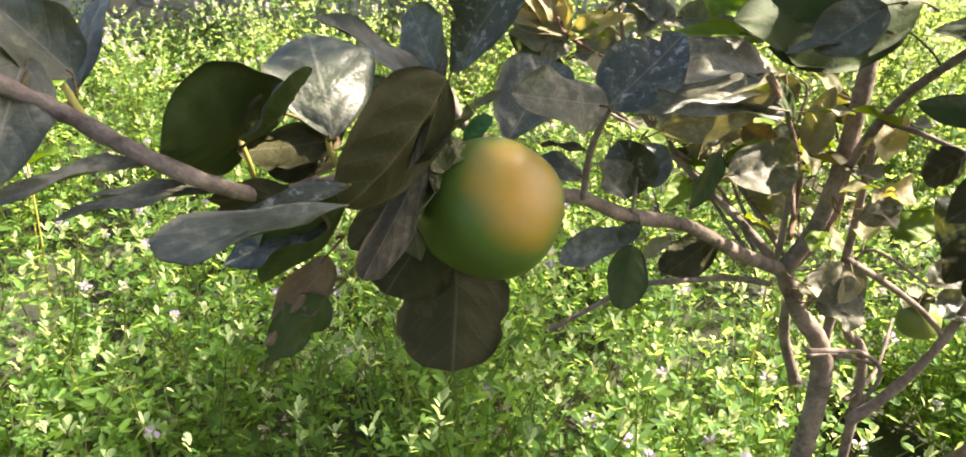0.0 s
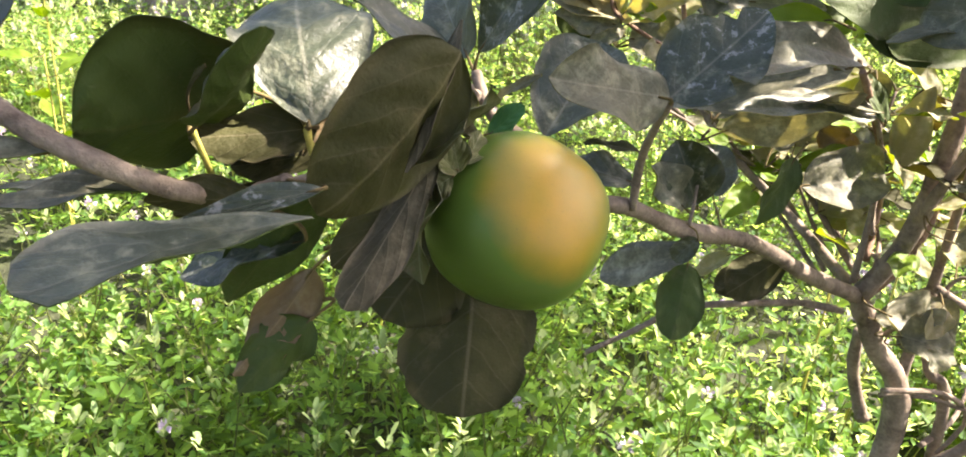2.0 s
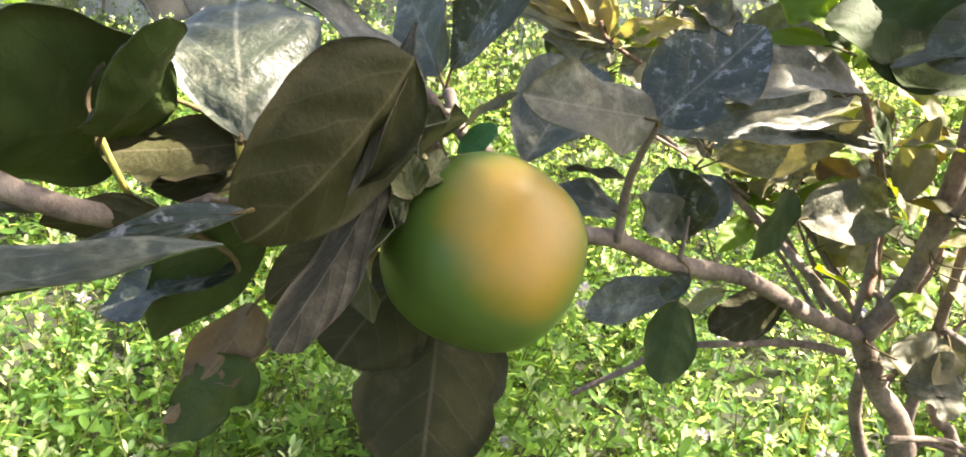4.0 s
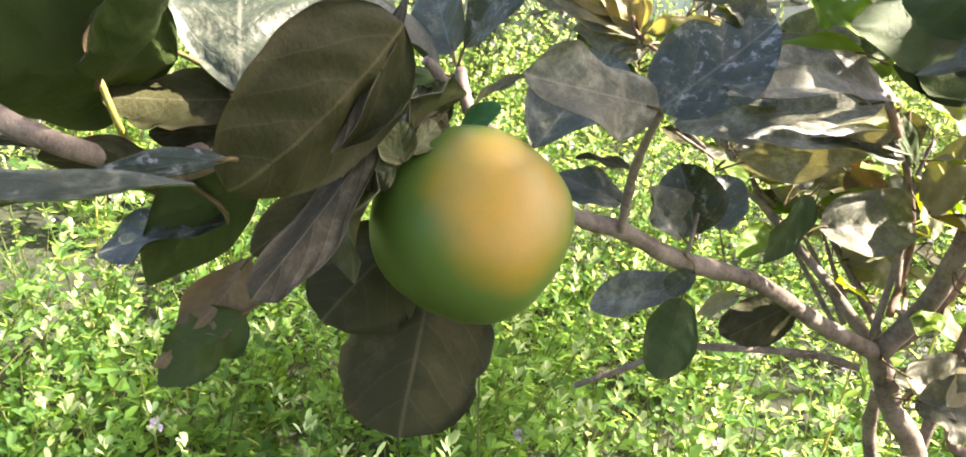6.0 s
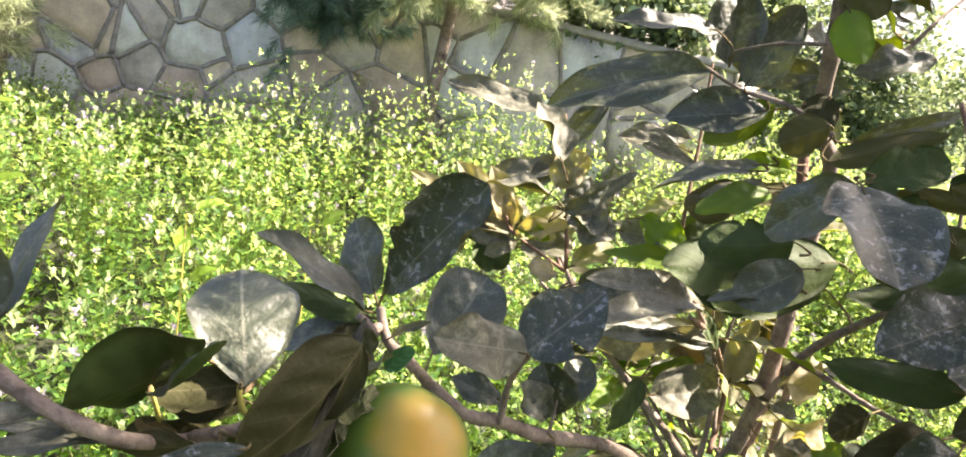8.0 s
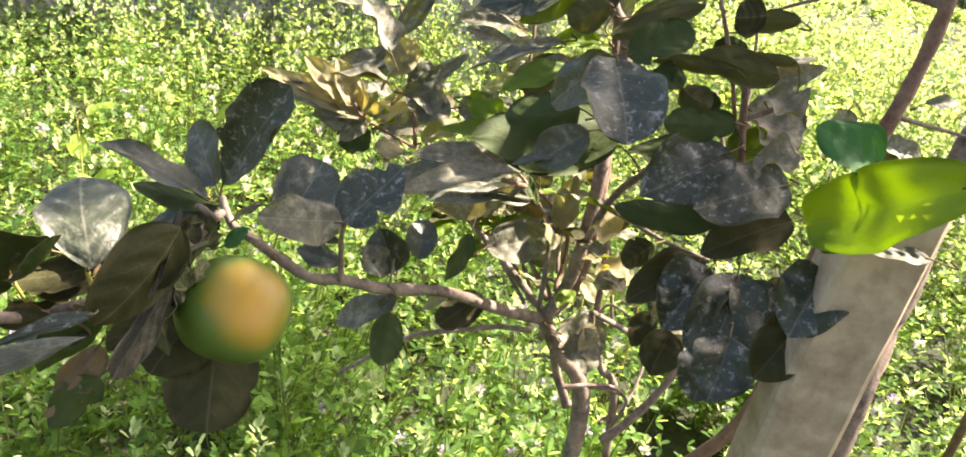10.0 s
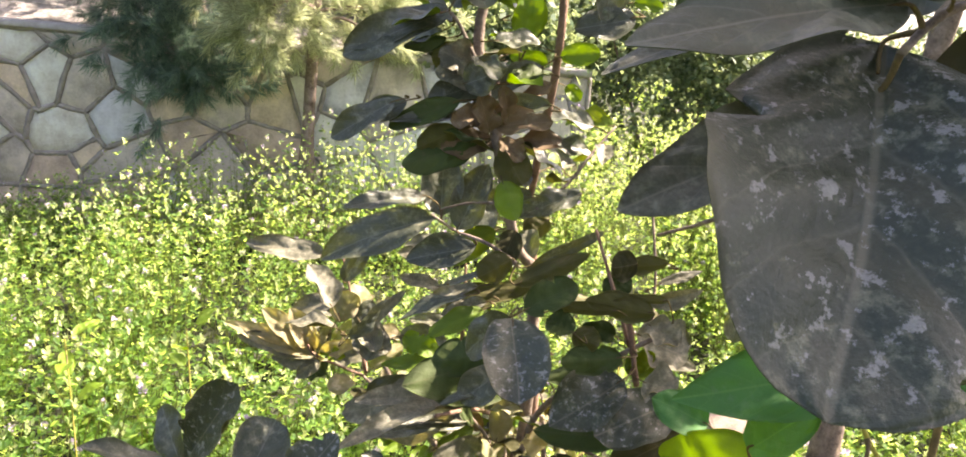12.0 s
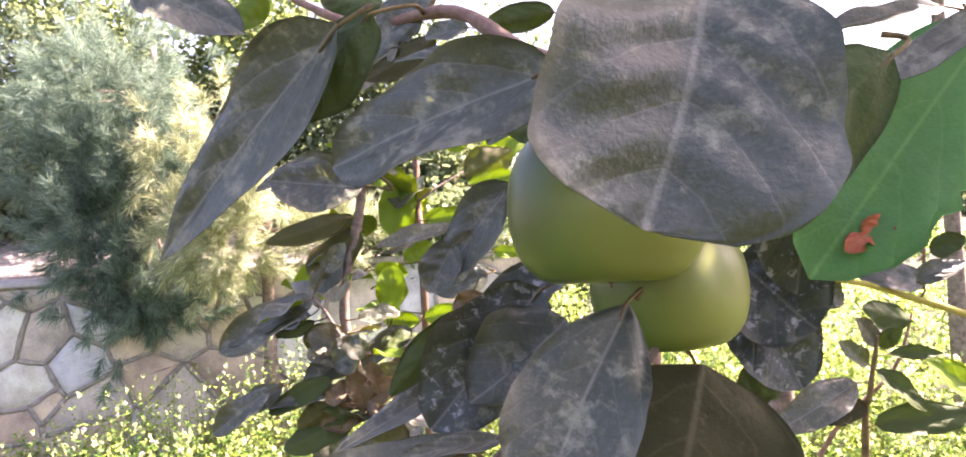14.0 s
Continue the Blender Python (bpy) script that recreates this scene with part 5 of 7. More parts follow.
# leaves behind the fruit branch, many in the cream sunlit colour
leaf(tree_a, (0.2597, 0.6561, 1.0105), (0.1403, 0.6120, 1.0077), (0.145, -0.432, 0.890), 0.0314, top='dusty', bottom='cream', shape='ovate', arch=0.05, fold=16, wave=0.3)
leaf(tree_a, (0.2182, 0.6484, 0.9477), (0.2869, 0.6702, 0.9601), (0.121, -0.743, 0.658), 0.0533, top='pale', shape='oval', wave=0.2, fold=16, arch=0.06)
leaf(tree_a, (0.2295, 0.6716, 0.8692), (0.1771, 0.6546, 0.8389), (0.238, 0.610, -0.756), 0.0387, bottom='brown', shape='oval', fold=16, arch=0.06, wave=0.3)
leaf(tree_a, (0.2283, 0.7051, 0.9472), (0.2802, 0.7356, 0.9565), (0.465, -0.850, 0.250), 0.0245, top='lime', bottom='olive', shape='oval', fold=16, arch=0.06, wave=0.3)
leaf(tree_a, (0.2120, 0.7288, 0.9530), (0.2370, 0.7468, 0.9903), (0.232, -0.928, 0.292), 0.0307, top='pale', shape='oval', fold=16, arch=0.06, wave=0.3)
leaf(tree_a, (0.2582, 0.7611, 0.9675), (0.2947, 0.7550, 0.9468), (-0.108, -0.989, 0.102), 0.0297, top='dry', bottom='lime', shape='oval', fold=16, arch=0.06, wave=0.3)
leaf(tree_a, (0.1596, 0.7175, 0.9883), (0.1703, 0.7497, 1.0089), (0.109, -0.552, 0.826), 0.0208, top='lime', bottom='lime', shape='oval', fold=16, arch=0.06, wave=0.3)
leaf(tree_a, (0.3289, 0.6717, 0.8355), (0.3917, 0.6710, 0.8237), (0.134, -0.668, 0.732), 0.0572, top='pale', bottom='cream', shape='oval', fold=16, arch=0.06, wave=0.3)
leaf(tree_a, (0.3045, 0.6935, 0.9589), (0.3165, 0.7022, 1.0291), (0.088, 0.988, -0.131), 0.0307, bottom='cream', shape='ovate', fold=16, arch=0.06, wave=0.3)
leaf(tree_a, (0.0142, 0.8272, 1.0079), (0.0366, 0.8468, 1.0493), (0.416, -0.889, 0.194), 0.0534, top='olive', bottom='olive', shape='oval', fold=16, arch=0.06, wave=0.3)
leaf(tree_a, (0.0496, 0.8541, 1.0118), (0.0651, 0.8696, 1.0449), (0.253, -0.916, 0.309), 0.0279, top='pale', shape='oval', fold=16, arch=0.06, wave=0.3)
leaf(tree_a, (0.2880, 0.9817, 1.0568), (0.3257, 0.9520, 1.0332), (-0.511, -0.825, 0.240), 0.0456, top='lime', bottom='olive', shape='ovate', fold=16, arch=0.06, wave=0.3)
leaf(tree_a, (0.2653, 0.6463, 1.1618), (0.2011, 0.6289, 1.1320), (-0.150, -0.676, 0.722), 0.0286, top='lime', bottom='olive', shape='oval', fold=16, arch=0.06, wave=0.3)
leaf(tree_a, (0.2449, 0.6544, 1.1751), (0.1641, 0.6475, 1.1400), (-0.373, -0.238, 0.897), 0.0249, top='dusty', shape='narrow', fold=16, arch=0.06, wave=0.3)
leaf(tree_a, (0.1317, 0.7976, 1.1135), (0.1081, 0.7824, 1.0729), (0.045, -0.944, 0.325), 0.0257, top='dusty', shape='ovate', fold=16, arch=0.06, wave=0.3)
leaf(tree_a, (0.0880, 0.7276, 1.0979), (0.0198, 0.7541, 1.0901), (-0.156, -0.099, 0.983), 0.0343, top='pale', shape='ovate', wave=0.3, fold=16, arch=0.06)
leaf(tree_a, (0.0882, 0.7211, 1.1089), (0.1099, 0.7245, 1.1478), (-0.041, 0.998, -0.055), 0.0373, bottom='cream', shape='oval', fold=16, arch=0.06, wave=0.3)
leaf(tree_a, (0.1046, 0.7314, 1.0846), (0.1424, 0.7418, 1.1176), (0.294, -0.955, -0.041), 0.0219, top='dusty', shape='ovate', fold=16, arch=0.06, wave=0.3)
leaf(tree_a, (0.1089, 0.7416, 1.0832), (0.1613, 0.7310, 1.0716), (-0.021, -0.776, 0.631), 0.0539, top='pale', shape='ovate', fold=16, arch=0.06, wave=0.3)
leaf(tree_a, (0.1704, 0.7740, 1.0688), (0.2358, 0.7684, 1.0719), (-0.100, -0.859, 0.502), 0.0399, top='pale', bottom='lime', shape='ovate', fold=16, arch=0.06, wave=0.3)
leaf(tree_a, (0.0854, 0.6894, 1.1390), (0.0503, 0.7133, 1.1855), (0.506, -0.547, 0.668), 0.0396, top='pale', shape='ovate', fold=16, arch=0.06, wave=0.3)
leaf(tree_a, (0.1539, 0.6780, 0.9742), (0.2401, 0.6366, 1.0296), (-0.193, -0.899, -0.392), 0.0349, top='pale', bottom='cream', shape='ovate', fold=16, arch=0.06, wave=0.3)
leaf(tree_a, (0.1325, 0.7014, 1.0227), (0.1936, 0.7027, 1.0404), (-0.076, -0.946, 0.315), 0.0322, top='dusty', shape='oval', fold=16, arch=0.06, wave=0.3)
leaf(tree_a, (0.0280, 0.8704, 0.9962), (0.0687, 0.8563, 0.9738), (-0.132, -0.927, 0.351), 0.0456, top='olive', bottom='olive', shape='oval', fold=16, arch=0.06, wave=0.3)
leaf(tree_a, (0.0552, 0.8751, 1.0135), (0.0159, 0.8938, 1.0470), (0.392, -0.523, 0.757), 0.0600, top='pale', shape='oval', fold=16, arch=0.06, wave=0.3)
leaf(tree_a, (0.0795, 0.8488, 1.0108), (0.1363, 0.8256, 1.0235), (-0.414, -0.638, 0.648), 0.0479, top='pale', shape='oval', fold=16, arch=0.06, wave=0.3)
leaf(tree_a, (0.4608, 0.6366, 1.1813), (0.5273, 0.6330, 1.2054), (-0.060, -0.998, 0.008), 0.0226, top='pale', shape='narrow', fold=16, arch=0.06, wave=0.3)
leaf(tree_a, (0.4404, 0.6004, 1.1574), (0.5004, 0.5847, 1.1368), (0.084, -0.663, 0.744), 0.0679, top='pale', bottom='cream', shape='oval', fold=16, arch=0.06, wave=0.3)
leaf(tree_a, (0.4293, 0.5902, 1.1161), (0.4699, 0.5868, 1.1270), (0.114, 0.986, -0.117), 0.0358, bottom='lime', shape='oval', fold=16, arch=0.06, wave=0.3)
leaf(tree_a, (0.3482, 0.6322, 0.9552), (0.3676, 0.6064, 0.9523), (-0.130, -0.195, 0.972), 0.0446, top='cream', bottom='cream', shape='oval', wave=0.35, fold=16, arch=0.06)
leaf(tree_a, (0.3328, 0.6500, 0.9934), (0.3574, 0.6260, 0.9965), (-0.283, -0.159, 0.946), 0.0541, top='cream', bottom='cream', shape='oval', wave=0.35, fold=16, arch=0.06)
leaf(tree_a, (0.4409, 0.5699, 1.1811), (0.4664, 0.5393, 1.1687), (-0.185, -0.487, 0.853), 0.0428, top='pale', bottom='cream', shape='oval', wave=0.35, fold=16, arch=0.06)
leaf(tree_a, (0.4292, 0.5279, 1.1310), (0.4571, 0.5023, 1.1310), (-0.328, -0.344, 0.880), 0.0451, top='pale', bottom='cream', shape='oval', wave=0.35, fold=16, arch=0.06)
leaf(tree_a, (0.4356, 0.5883, 1.1160), (0.4568, 0.5748, 1.1436), (-0.646, -0.755, 0.115), 0.0223, top='lime', bottom='cream', shape='oval', wave=0.35, fold=16, arch=0.06)
leaf(tree_a, (0.4039, 0.6310, 1.1949), (0.4372, 0.6352, 1.2133), (-0.013, -0.969, 0.244), 0.0317, top='olive', bottom='olive', shape='ovate', wave=0.35, fold=16, arch=0.06)
leaf(tree_a, (0.4213, 0.6177, 1.1469), (0.3807, 0.6216, 1.1580), (-0.054, -0.988, 0.143), 0.0264, top='olive', bottom='olive', shape='ovate', wave=0.35, fold=16, arch=0.06)
leaf(tree_a, (0.0445, 0.8542, 1.0211), (0.0065, 0.8617, 1.0447), (-0.082, -0.981, 0.176), 0.0425, top='olive', bottom='cream', shape='ovate', wave=0.4, fold=16, arch=0.06)
leaf(tree_a, (0.0490, 0.8512, 1.0132), (0.0701, 0.8684, 1.0499), (0.219, -0.925, 0.311), 0.0184, top='cream', bottom='lime', shape='ovate', wave=0.4, fold=16, arch=0.06)
leaf(tree_a, (0.0745, 0.8580, 1.0249), (0.1181, 0.8746, 1.0560), (-0.019, -0.871, 0.491), 0.0221, top='cream', bottom='lime', shape='ovate', wave=0.4, fold=16, arch=0.06)
leaf(tree_a, (0.3243, 0.8506, 1.0123), (0.2148, 0.8265, 0.9699), (-0.115, -0.700, 0.704), 0.0205, top='cream', bottom='lime', shape='ovate', wave=0.4, fold=16, arch=0.06)
leaf(tree_a, (0.2625, 0.8329, 0.9349), (0.2235, 0.8353, 0.9471), (0.227, -0.509, 0.830), 0.0383, top='cream', bottom='lime', shape='ovate', wave=0.4, fold=16, arch=0.06)
leaf(tree_a, (0.2635, 0.8305, 0.9294), (0.2691, 0.8472, 0.9670), (0.155, -0.913, 0.379), 0.0403, top='pale', bottom='cream', shape='ovate', wave=0.4, fold=16, arch=0.06)
leaf(tree_a, (0.2835, 0.8429, 0.9546), (0.3166, 0.8397, 0.9417), (-0.049, -0.992, 0.116), 0.0303, top='dry', bottom='cream', shape='ovate', wave=0.4, fold=16, arch=0.06)
leaf(tree_a, (0.2816, 0.8475, 0.9657), (0.2411, 0.8387, 0.9521), (-0.107, -0.660, 0.743), 0.0208, top='cream', bottom='lime', shape='ovate', wave=0.4, fold=16, arch=0.06)
leaf(tree_a, (0.3608, 0.8244, 0.9425), (0.3007, 0.8175, 0.9349), (0.010, -0.766, 0.643), 0.0392, top='dusty', bottom='cream', shape='ovate', wave=0.4, fold=16, arch=0.06)
leaf(tree_a, (0.2984, 0.8080, 0.8713), (0.3550, 0.8238, 0.8983), (-0.186, -0.628, 0.756), 0.0589, top='cream', bottom='lime', shape='ovate', wave=0.4, fold=16, arch=0.06)
leaf(tree_a, (0.2220, 0.8388, 0.9554), (0.1819, 0.8288, 0.9390), (-0.119, -0.692, 0.712), 0.0230, top='cream', bottom='lime', shape='ovate', wave=0.4, fold=16, arch=0.06)
leaf(tree_a, (0.2596, 0.8545, 0.9857), (0.2897, 0.8730, 1.0235), (-0.076, -0.871, 0.485), 0.0243, top='lime', bottom='lime', shape='ovate', wave=0.4, fold=16, arch=0.06)
leaf(tree_a, (0.2015, 0.8423, 0.9670), (0.1906, 0.8531, 0.9941), (0.066, -0.917, 0.393), 0.0257, top='lime', bottom='lime', shape='ovate', wave=0.4, fold=16, arch=0.06)
leaf(tree_a, (0.3251, 0.7898, 0.8637), (0.3713, 0.7997, 0.8810), (-0.168, -0.584, 0.794), 0.0174, top='cream', bottom='lime', shape='ovate', wave=0.4, fold=16, arch=0.06)
leaf(tree_a, (0.3752, 0.8494, 1.0016), (0.3940, 0.8351, 0.9639), (-0.400, -0.905, 0.143), 0.0303, top='brown', bottom='cream', shape='ovate', wave=0.4, fold=16, arch=0.06)
leaf(tree_a, (0.4007, 0.8194, 0.9247), (0.4339, 0.8303, 0.9461), (-0.070, -0.840, 0.539), 0.0364, top='brown', bottom='cream', shape='ovate', wave=0.4, fold=16, arch=0.06)
leaf(tree_a, (0.2668, 0.8823, 1.0490), (0.3048, 0.8969, 1.0766), (0.066, -0.917, 0.394), 0.0303, top='olive', bottom='cream', shape='ovate', wave=0.4, fold=16, arch=0.06)
leaf(tree_a, (0.3058, 0.8799, 1.0369), (0.3358, 0.8983, 1.0747), (-0.080, -0.869, 0.488), 0.0243, top='lime', bottom='lime', shape='ovate', wave=0.4, fold=16, arch=0.06)
leaf(tree_a, (0.4103, 0.7972, 0.8687), (0.4531, 0.7973, 0.8626), (0.126, -0.496, 0.859), 0.0510, top='cream', bottom='lime', shape='ovate', wave=0.4, fold=16, arch=0.06)
leaf(tree_a, (0.4974, 0.7289, 0.8090), (0.5385, 0.7134, 0.7989), (-0.074, -0.670, 0.739), 0.0468, top='dusty', bottom='cream', shape='oval', fold=16, arch=0.06, wave=0.3)
leaf(tree_a, (0.4894, 0.7339, 0.8210), (0.5212, 0.7424, 0.8427), (-0.338, -0.593, 0.731), 0.0383, top='pale', bottom='cream', shape='oval', fold=16, arch=0.06, wave=0.3)
leaf(tree_a, (0.3333, 0.6486, 0.8273), (0.3796, 0.6465, 0.8230), (0.042, -0.659, 0.751), 0.0508, top='pale', bottom='cream', shape='oval', fold=25, arch=0.1, wave=0.3)
leaf(tree_a, (0.3550, 0.6612, 0.9136), (0.3931, 0.6635, 0.9197), (-0.082, -0.655, 0.751), 0.0309, top='pale', bottom='cream', shape='oval', arch=0.1, fold=16, wave=0.3)
leaf(tree_a, (0.4180, 0.7168, 0.8872), (0.4655, 0.7206, 0.8974), (-0.041, -0.853, 0.519), 0.0337, top='lime', bottom='olive', shape='oval', fold=16, arch=0.06, wave=0.3)
leaf(tree_a, (0.4059, 0.6192, 0.9204), (0.4294, 0.6050, 0.9407), (-0.681, -0.665, 0.308), 0.0610, top='speckled', bottom='cream', shape='oval', fold=16, arch=0.06, wave=0.3)
fruit(tree_a, (0.0030, 0.3680, 1.0040), (0.0622, 0.0206, -0.0384), 0.0390, "fruit", "ripening persimmon, green turning orange, with a waxy bloom", 0.97)
fruit(tree_a, (0.5081, 0.7605, 0.7649), (0.1, -0.2, -1), 0.0230, "green_fruit", "smooth unripe green persimmon half behind leaves", 0.97)

# ---- the nearer persimmon with green fruit ----
tree_b = thing("persimmon_tree", (0.86, 0.30, 0), "persimmon tree with green fruit and large dusty leaves", "tree", "young persimmon trees")
branch(tree_b, "trunk", [(0.8600, 0.3000, -0.0300), (0.8600, 0.2900, 0.6000), (0.8400, 0.2600, 1.2000), (0.8000, 0.2000, 1.6200), (0.7400, 0.2000, 1.9500)], 0.0240, 0.0120, "bark", 9, "grey-brown trunk")
branch(tree_b, "limb", [(0.8000, 0.2000, 1.6200), (0.6079, 0.0965, 1.7125), (0.4580, 0.0582, 1.6904), (0.4025, 0.0359, 1.6575), (0.3435, 0.0041, 1.6368), (0.3146, 0.0491, 1.6680), (0.2795, 0.0848, 1.6718), (0.2629, 0.0974, 1.6804), (0.2418, 0.1210, 1.6974)], 0.0050, 0.0016, "shoot", 9)
branch(tree_b, "limb", [(0.4025, 0.0359, 1.6575), (0.4382, 0.1140, 1.5939), (0.4037, 0.0706, 1.5228), (0.3647, 0.0529, 1.4980), (0.3283, 0.0466, 1.4891), (0.3069, 0.0376, 1.4728)], 0.0022, 0.0014, "bark", 9)
branch(tree_b, "limb", [(0.8400, 0.2600, 1.2500), (0.7599, 0.2234, 1.4658), (0.6634, 0.1876, 1.5000), (0.6173, 0.1845, 1.5160), (0.5835, 0.1795, 1.5269), (0.5299, 0.1674, 1.5369)], 0.0030, 0.0016, "yellow_petiole", 9)
branch(tree_b, "limb", [(0.8500, 0.2800, 1.1000), (0.5819, 0.2269, 1.1533), (0.4604, 0.1757, 1.1924), (0.4096, 0.1968, 1.2245), (0.4032, 0.2334, 1.2040)], 0.0016, 0.0010, "yellow_petiole", 9)
branch(tree_b, "limb", [(0.5819, 0.2269, 1.1533), (0.4334, 0.1383, 1.2518), (0.3860, 0.1211, 1.2986), (0.3840, 0.1310, 1.3229)], 0.0015, 0.0010, "yellow_petiole", 9)
branch(tree_b, "limb", [(0.5255, 0.2880, 1.6218), (0.4581, 0.2668, 1.6252), (0.4143, 0.2510, 1.6134)], 0.0026, 0.0014, "shoot", 9)
leaf(tree_b, (0.3702, -0.0655, 1.6493), (0.3410, -0.0820, 1.5764), (-0.103, -0.946, 0.307), 0.0786, top='dusty', bottom='olive', shape='blunt', fold=10, arch=0.07, wave=0.14, rows=40, cols=16)
leaf(tree_b, (0.4642, -0.0141, 1.6317), (0.3888, -0.0234, 1.5739), (0.246, 0.969, -0.014), 0.0471, bottom='olive', shape='oval', fold=6)
leaf(tree_b, (0.2670, 0.0360, 1.6598), (0.1815, 0.0885, 1.5730), (-0.322, -0.908, 0.269), 0.0439, top='dusty', bottom='olive', shape='pointed', fold=12, arch=0.03)
leaf(tree_b, (0.2796, 0.0362, 1.6644), (0.2429, 0.0494, 1.6237), (0.577, 0.815, 0.055), 0.0304, bottom='olive', shape='ovate', fold=8)
leaf(tree_b, (0.3380, -0.0204, 1.6299), (0.2615, 0.0313, 1.6040), (-0.216, -0.905, 0.367), 0.0403, top='dusty', bottom='olive', shape='oval', fold=14)
leaf(tree_b, (0.3367, -0.0050, 1.6360), (0.2873, 0.0328, 1.6447), (-0.078, -0.773, 0.630), 0.0113, top='dusty', bottom='olive', shape='ovate')
leaf(tree_b, (0.2719, 0.1662, 1.6055), (0.2202, 0.1740, 1.6104), (-0.221, -0.924, 0.313), 0.0346, top='dusty', bottom='brown', shape='oval')
leaf(tree_b, (0.5781, 0.0601, 1.6605), (0.4739, 0.0647, 1.5464), (-0.329, -0.918, 0.221), 0.0730, top='fresh', bottom='fresh', shape='oval', fold=8, notch=0.2)
leaf(tree_b, (0.5126, 0.0550, 1.5723), (0.4890, 0.0564, 1.5572), (-0.329, -0.918, 0.221), 0.0125, top='rust', bottom='rust', shape='oval', stem=False, wave=0.5, notch=0.7, label='rust-orange blighted patch of a leaf')
leaf(tree_b, (0.5531, 0.0335, 1.6593), (0.4933, 0.0422, 1.6276), (-0.369, -0.693, 0.619), 0.0190, top='pale', bottom='olive', shape='ovate')
leaf(tree_b, (0.6604, 0.1897, 1.7062), (0.5518, 0.1654, 1.6827), (-0.180, -0.753, 0.633), 0.0221, top='dusty', bottom='olive', shape='ovate')
leaf(tree_b, (0.1658, 0.1223, 1.7093), (0.2211, 0.1036, 1.6743), (-0.111, -0.904, 0.413), 0.0321, top='dusty', bottom='olive', shape='ovate')
leaf(tree_b, (0.3087, 0.0704, 1.6877), (0.2735, 0.0754, 1.6531), (-0.329, -0.918, 0.221), 0.0217, top='dusty', bottom='olive', shape='ovate')
leaf(tree_b, (0.2862, 0.1041, 1.6872), (0.2568, 0.1187, 1.6965), (0.125, 0.947, -0.295), 0.0180, bottom='olive', shape='oval')
leaf(tree_b, (0.3085, 0.3729, 1.7443), (0.2347, 0.4218, 1.6814), (-0.235, -0.904, 0.358), 0.0474, top='pale', bottom='under', shape='ovate')
leaf(tree_b, (0.3358, 0.3480, 1.7331), (0.2770, 0.3759, 1.7043), (0.135, 0.935, -0.329), 0.0301, bottom='brown', shape='ovate')
leaf(tree_b, (0.4178, 0.2307, 1.6503), (0.3733, 0.2573, 1.6419), (0.135, 0.935, -0.329), 0.0294, bottom='olive', shape='ovate')
leaf(tree_b, (0.4177, 0.2835, 1.6993), (0.3681, 0.3188, 1.6410), (-0.333, -0.874, 0.354), 0.0372, top='dusty', bottom='olive', shape='ovate')
leaf(tree_b, (0.3396, 0.1872, 1.6978), (0.3146, 0.2011, 1.6963), (-0.111, -0.904, 0.413), 0.0150, top='dusty', bottom='olive', shape='oval')
leaf(tree_b, (0.3913, 0.1795, 1.7039), (0.3470, 0.1861, 1.6992), (0.160, 0.903, 0.398), 0.0185, bottom='olive', shape='ovate')
leaf(tree_b, (0.4456, 0.2221, 1.7254), (0.4282, 0.2246, 1.7079), (0.160, 0.903, 0.398), 0.0165, bottom='lime', top='lime', shape='oval')
leaf(tree_b, (0.2202, 0.2053, 1.7254), (0.2044, 0.2075, 1.7060), (0.160, 0.903, 0.398), 0.0185, bottom='lime', top='olive', shape='oval')
leaf(tree_b, (0.4787, 0.1449, 1.5493), (0.5079, 0.1099, 1.5142), (-0.315, -0.896, 0.314), 0.0649, top='speckled', bottom='olive', shape='round')
leaf(tree_b, (0.3651, 0.1416, 1.5418), (0.2977, 0.1310, 1.4752), (-0.368, -0.890, 0.269), 0.0543, top='speckled', bottom='olive', shape='oval', fold=14)
leaf(tree_b, (0.3262, 0.1777, 1.5280), (0.2792, 0.1743, 1.4845), (-0.147, 0.985, -0.086), 0.0215, bottom='olive', shape='ovate')
leaf(tree_b, (0.3717, 0.2423, 1.6057), (0.3192, 0.2547, 1.5404), (-0.404, -0.836, 0.371), 0.0388, top='dusty', bottom='olive', shape='ovate', fold=14)
leaf(tree_b, (0.3809, 0.1696, 1.5421), (0.3418, 0.1956, 1.5278), (-0.210, -0.884, 0.417), 0.0281, top='dusty', bottom='olive', shape='ovate')
leaf(tree_b, (0.3535, 0.3354, 1.5272), (0.3472, 0.3361, 1.5028), (-0.122, -0.938, 0.323), 0.0296, top='dry', bottom='dry', shape='oval', wave=0.5)
leaf(tree_b, (0.6297, 0.1827, 1.5225), (0.5790, 0.1905, 1.5426), (-0.111, -0.904, 0.413), 0.0250, top='dusty', bottom='olive', shape='oval')
leaf(tree_b, (0.5288, 0.1677, 1.5506), (0.5014, 0.1719, 1.5617), (-0.122, -0.938, 0.323), 0.0151, top='dusty', bottom='olive', shape='oval', wave=0.4)
leaf(tree_b, (0.6432, 0.2110, 1.5225), (0.6812, 0.2054, 1.5331), (-0.097, -0.853, 0.513), 0.0154, top='dusty', bottom='olive', shape='ovate')
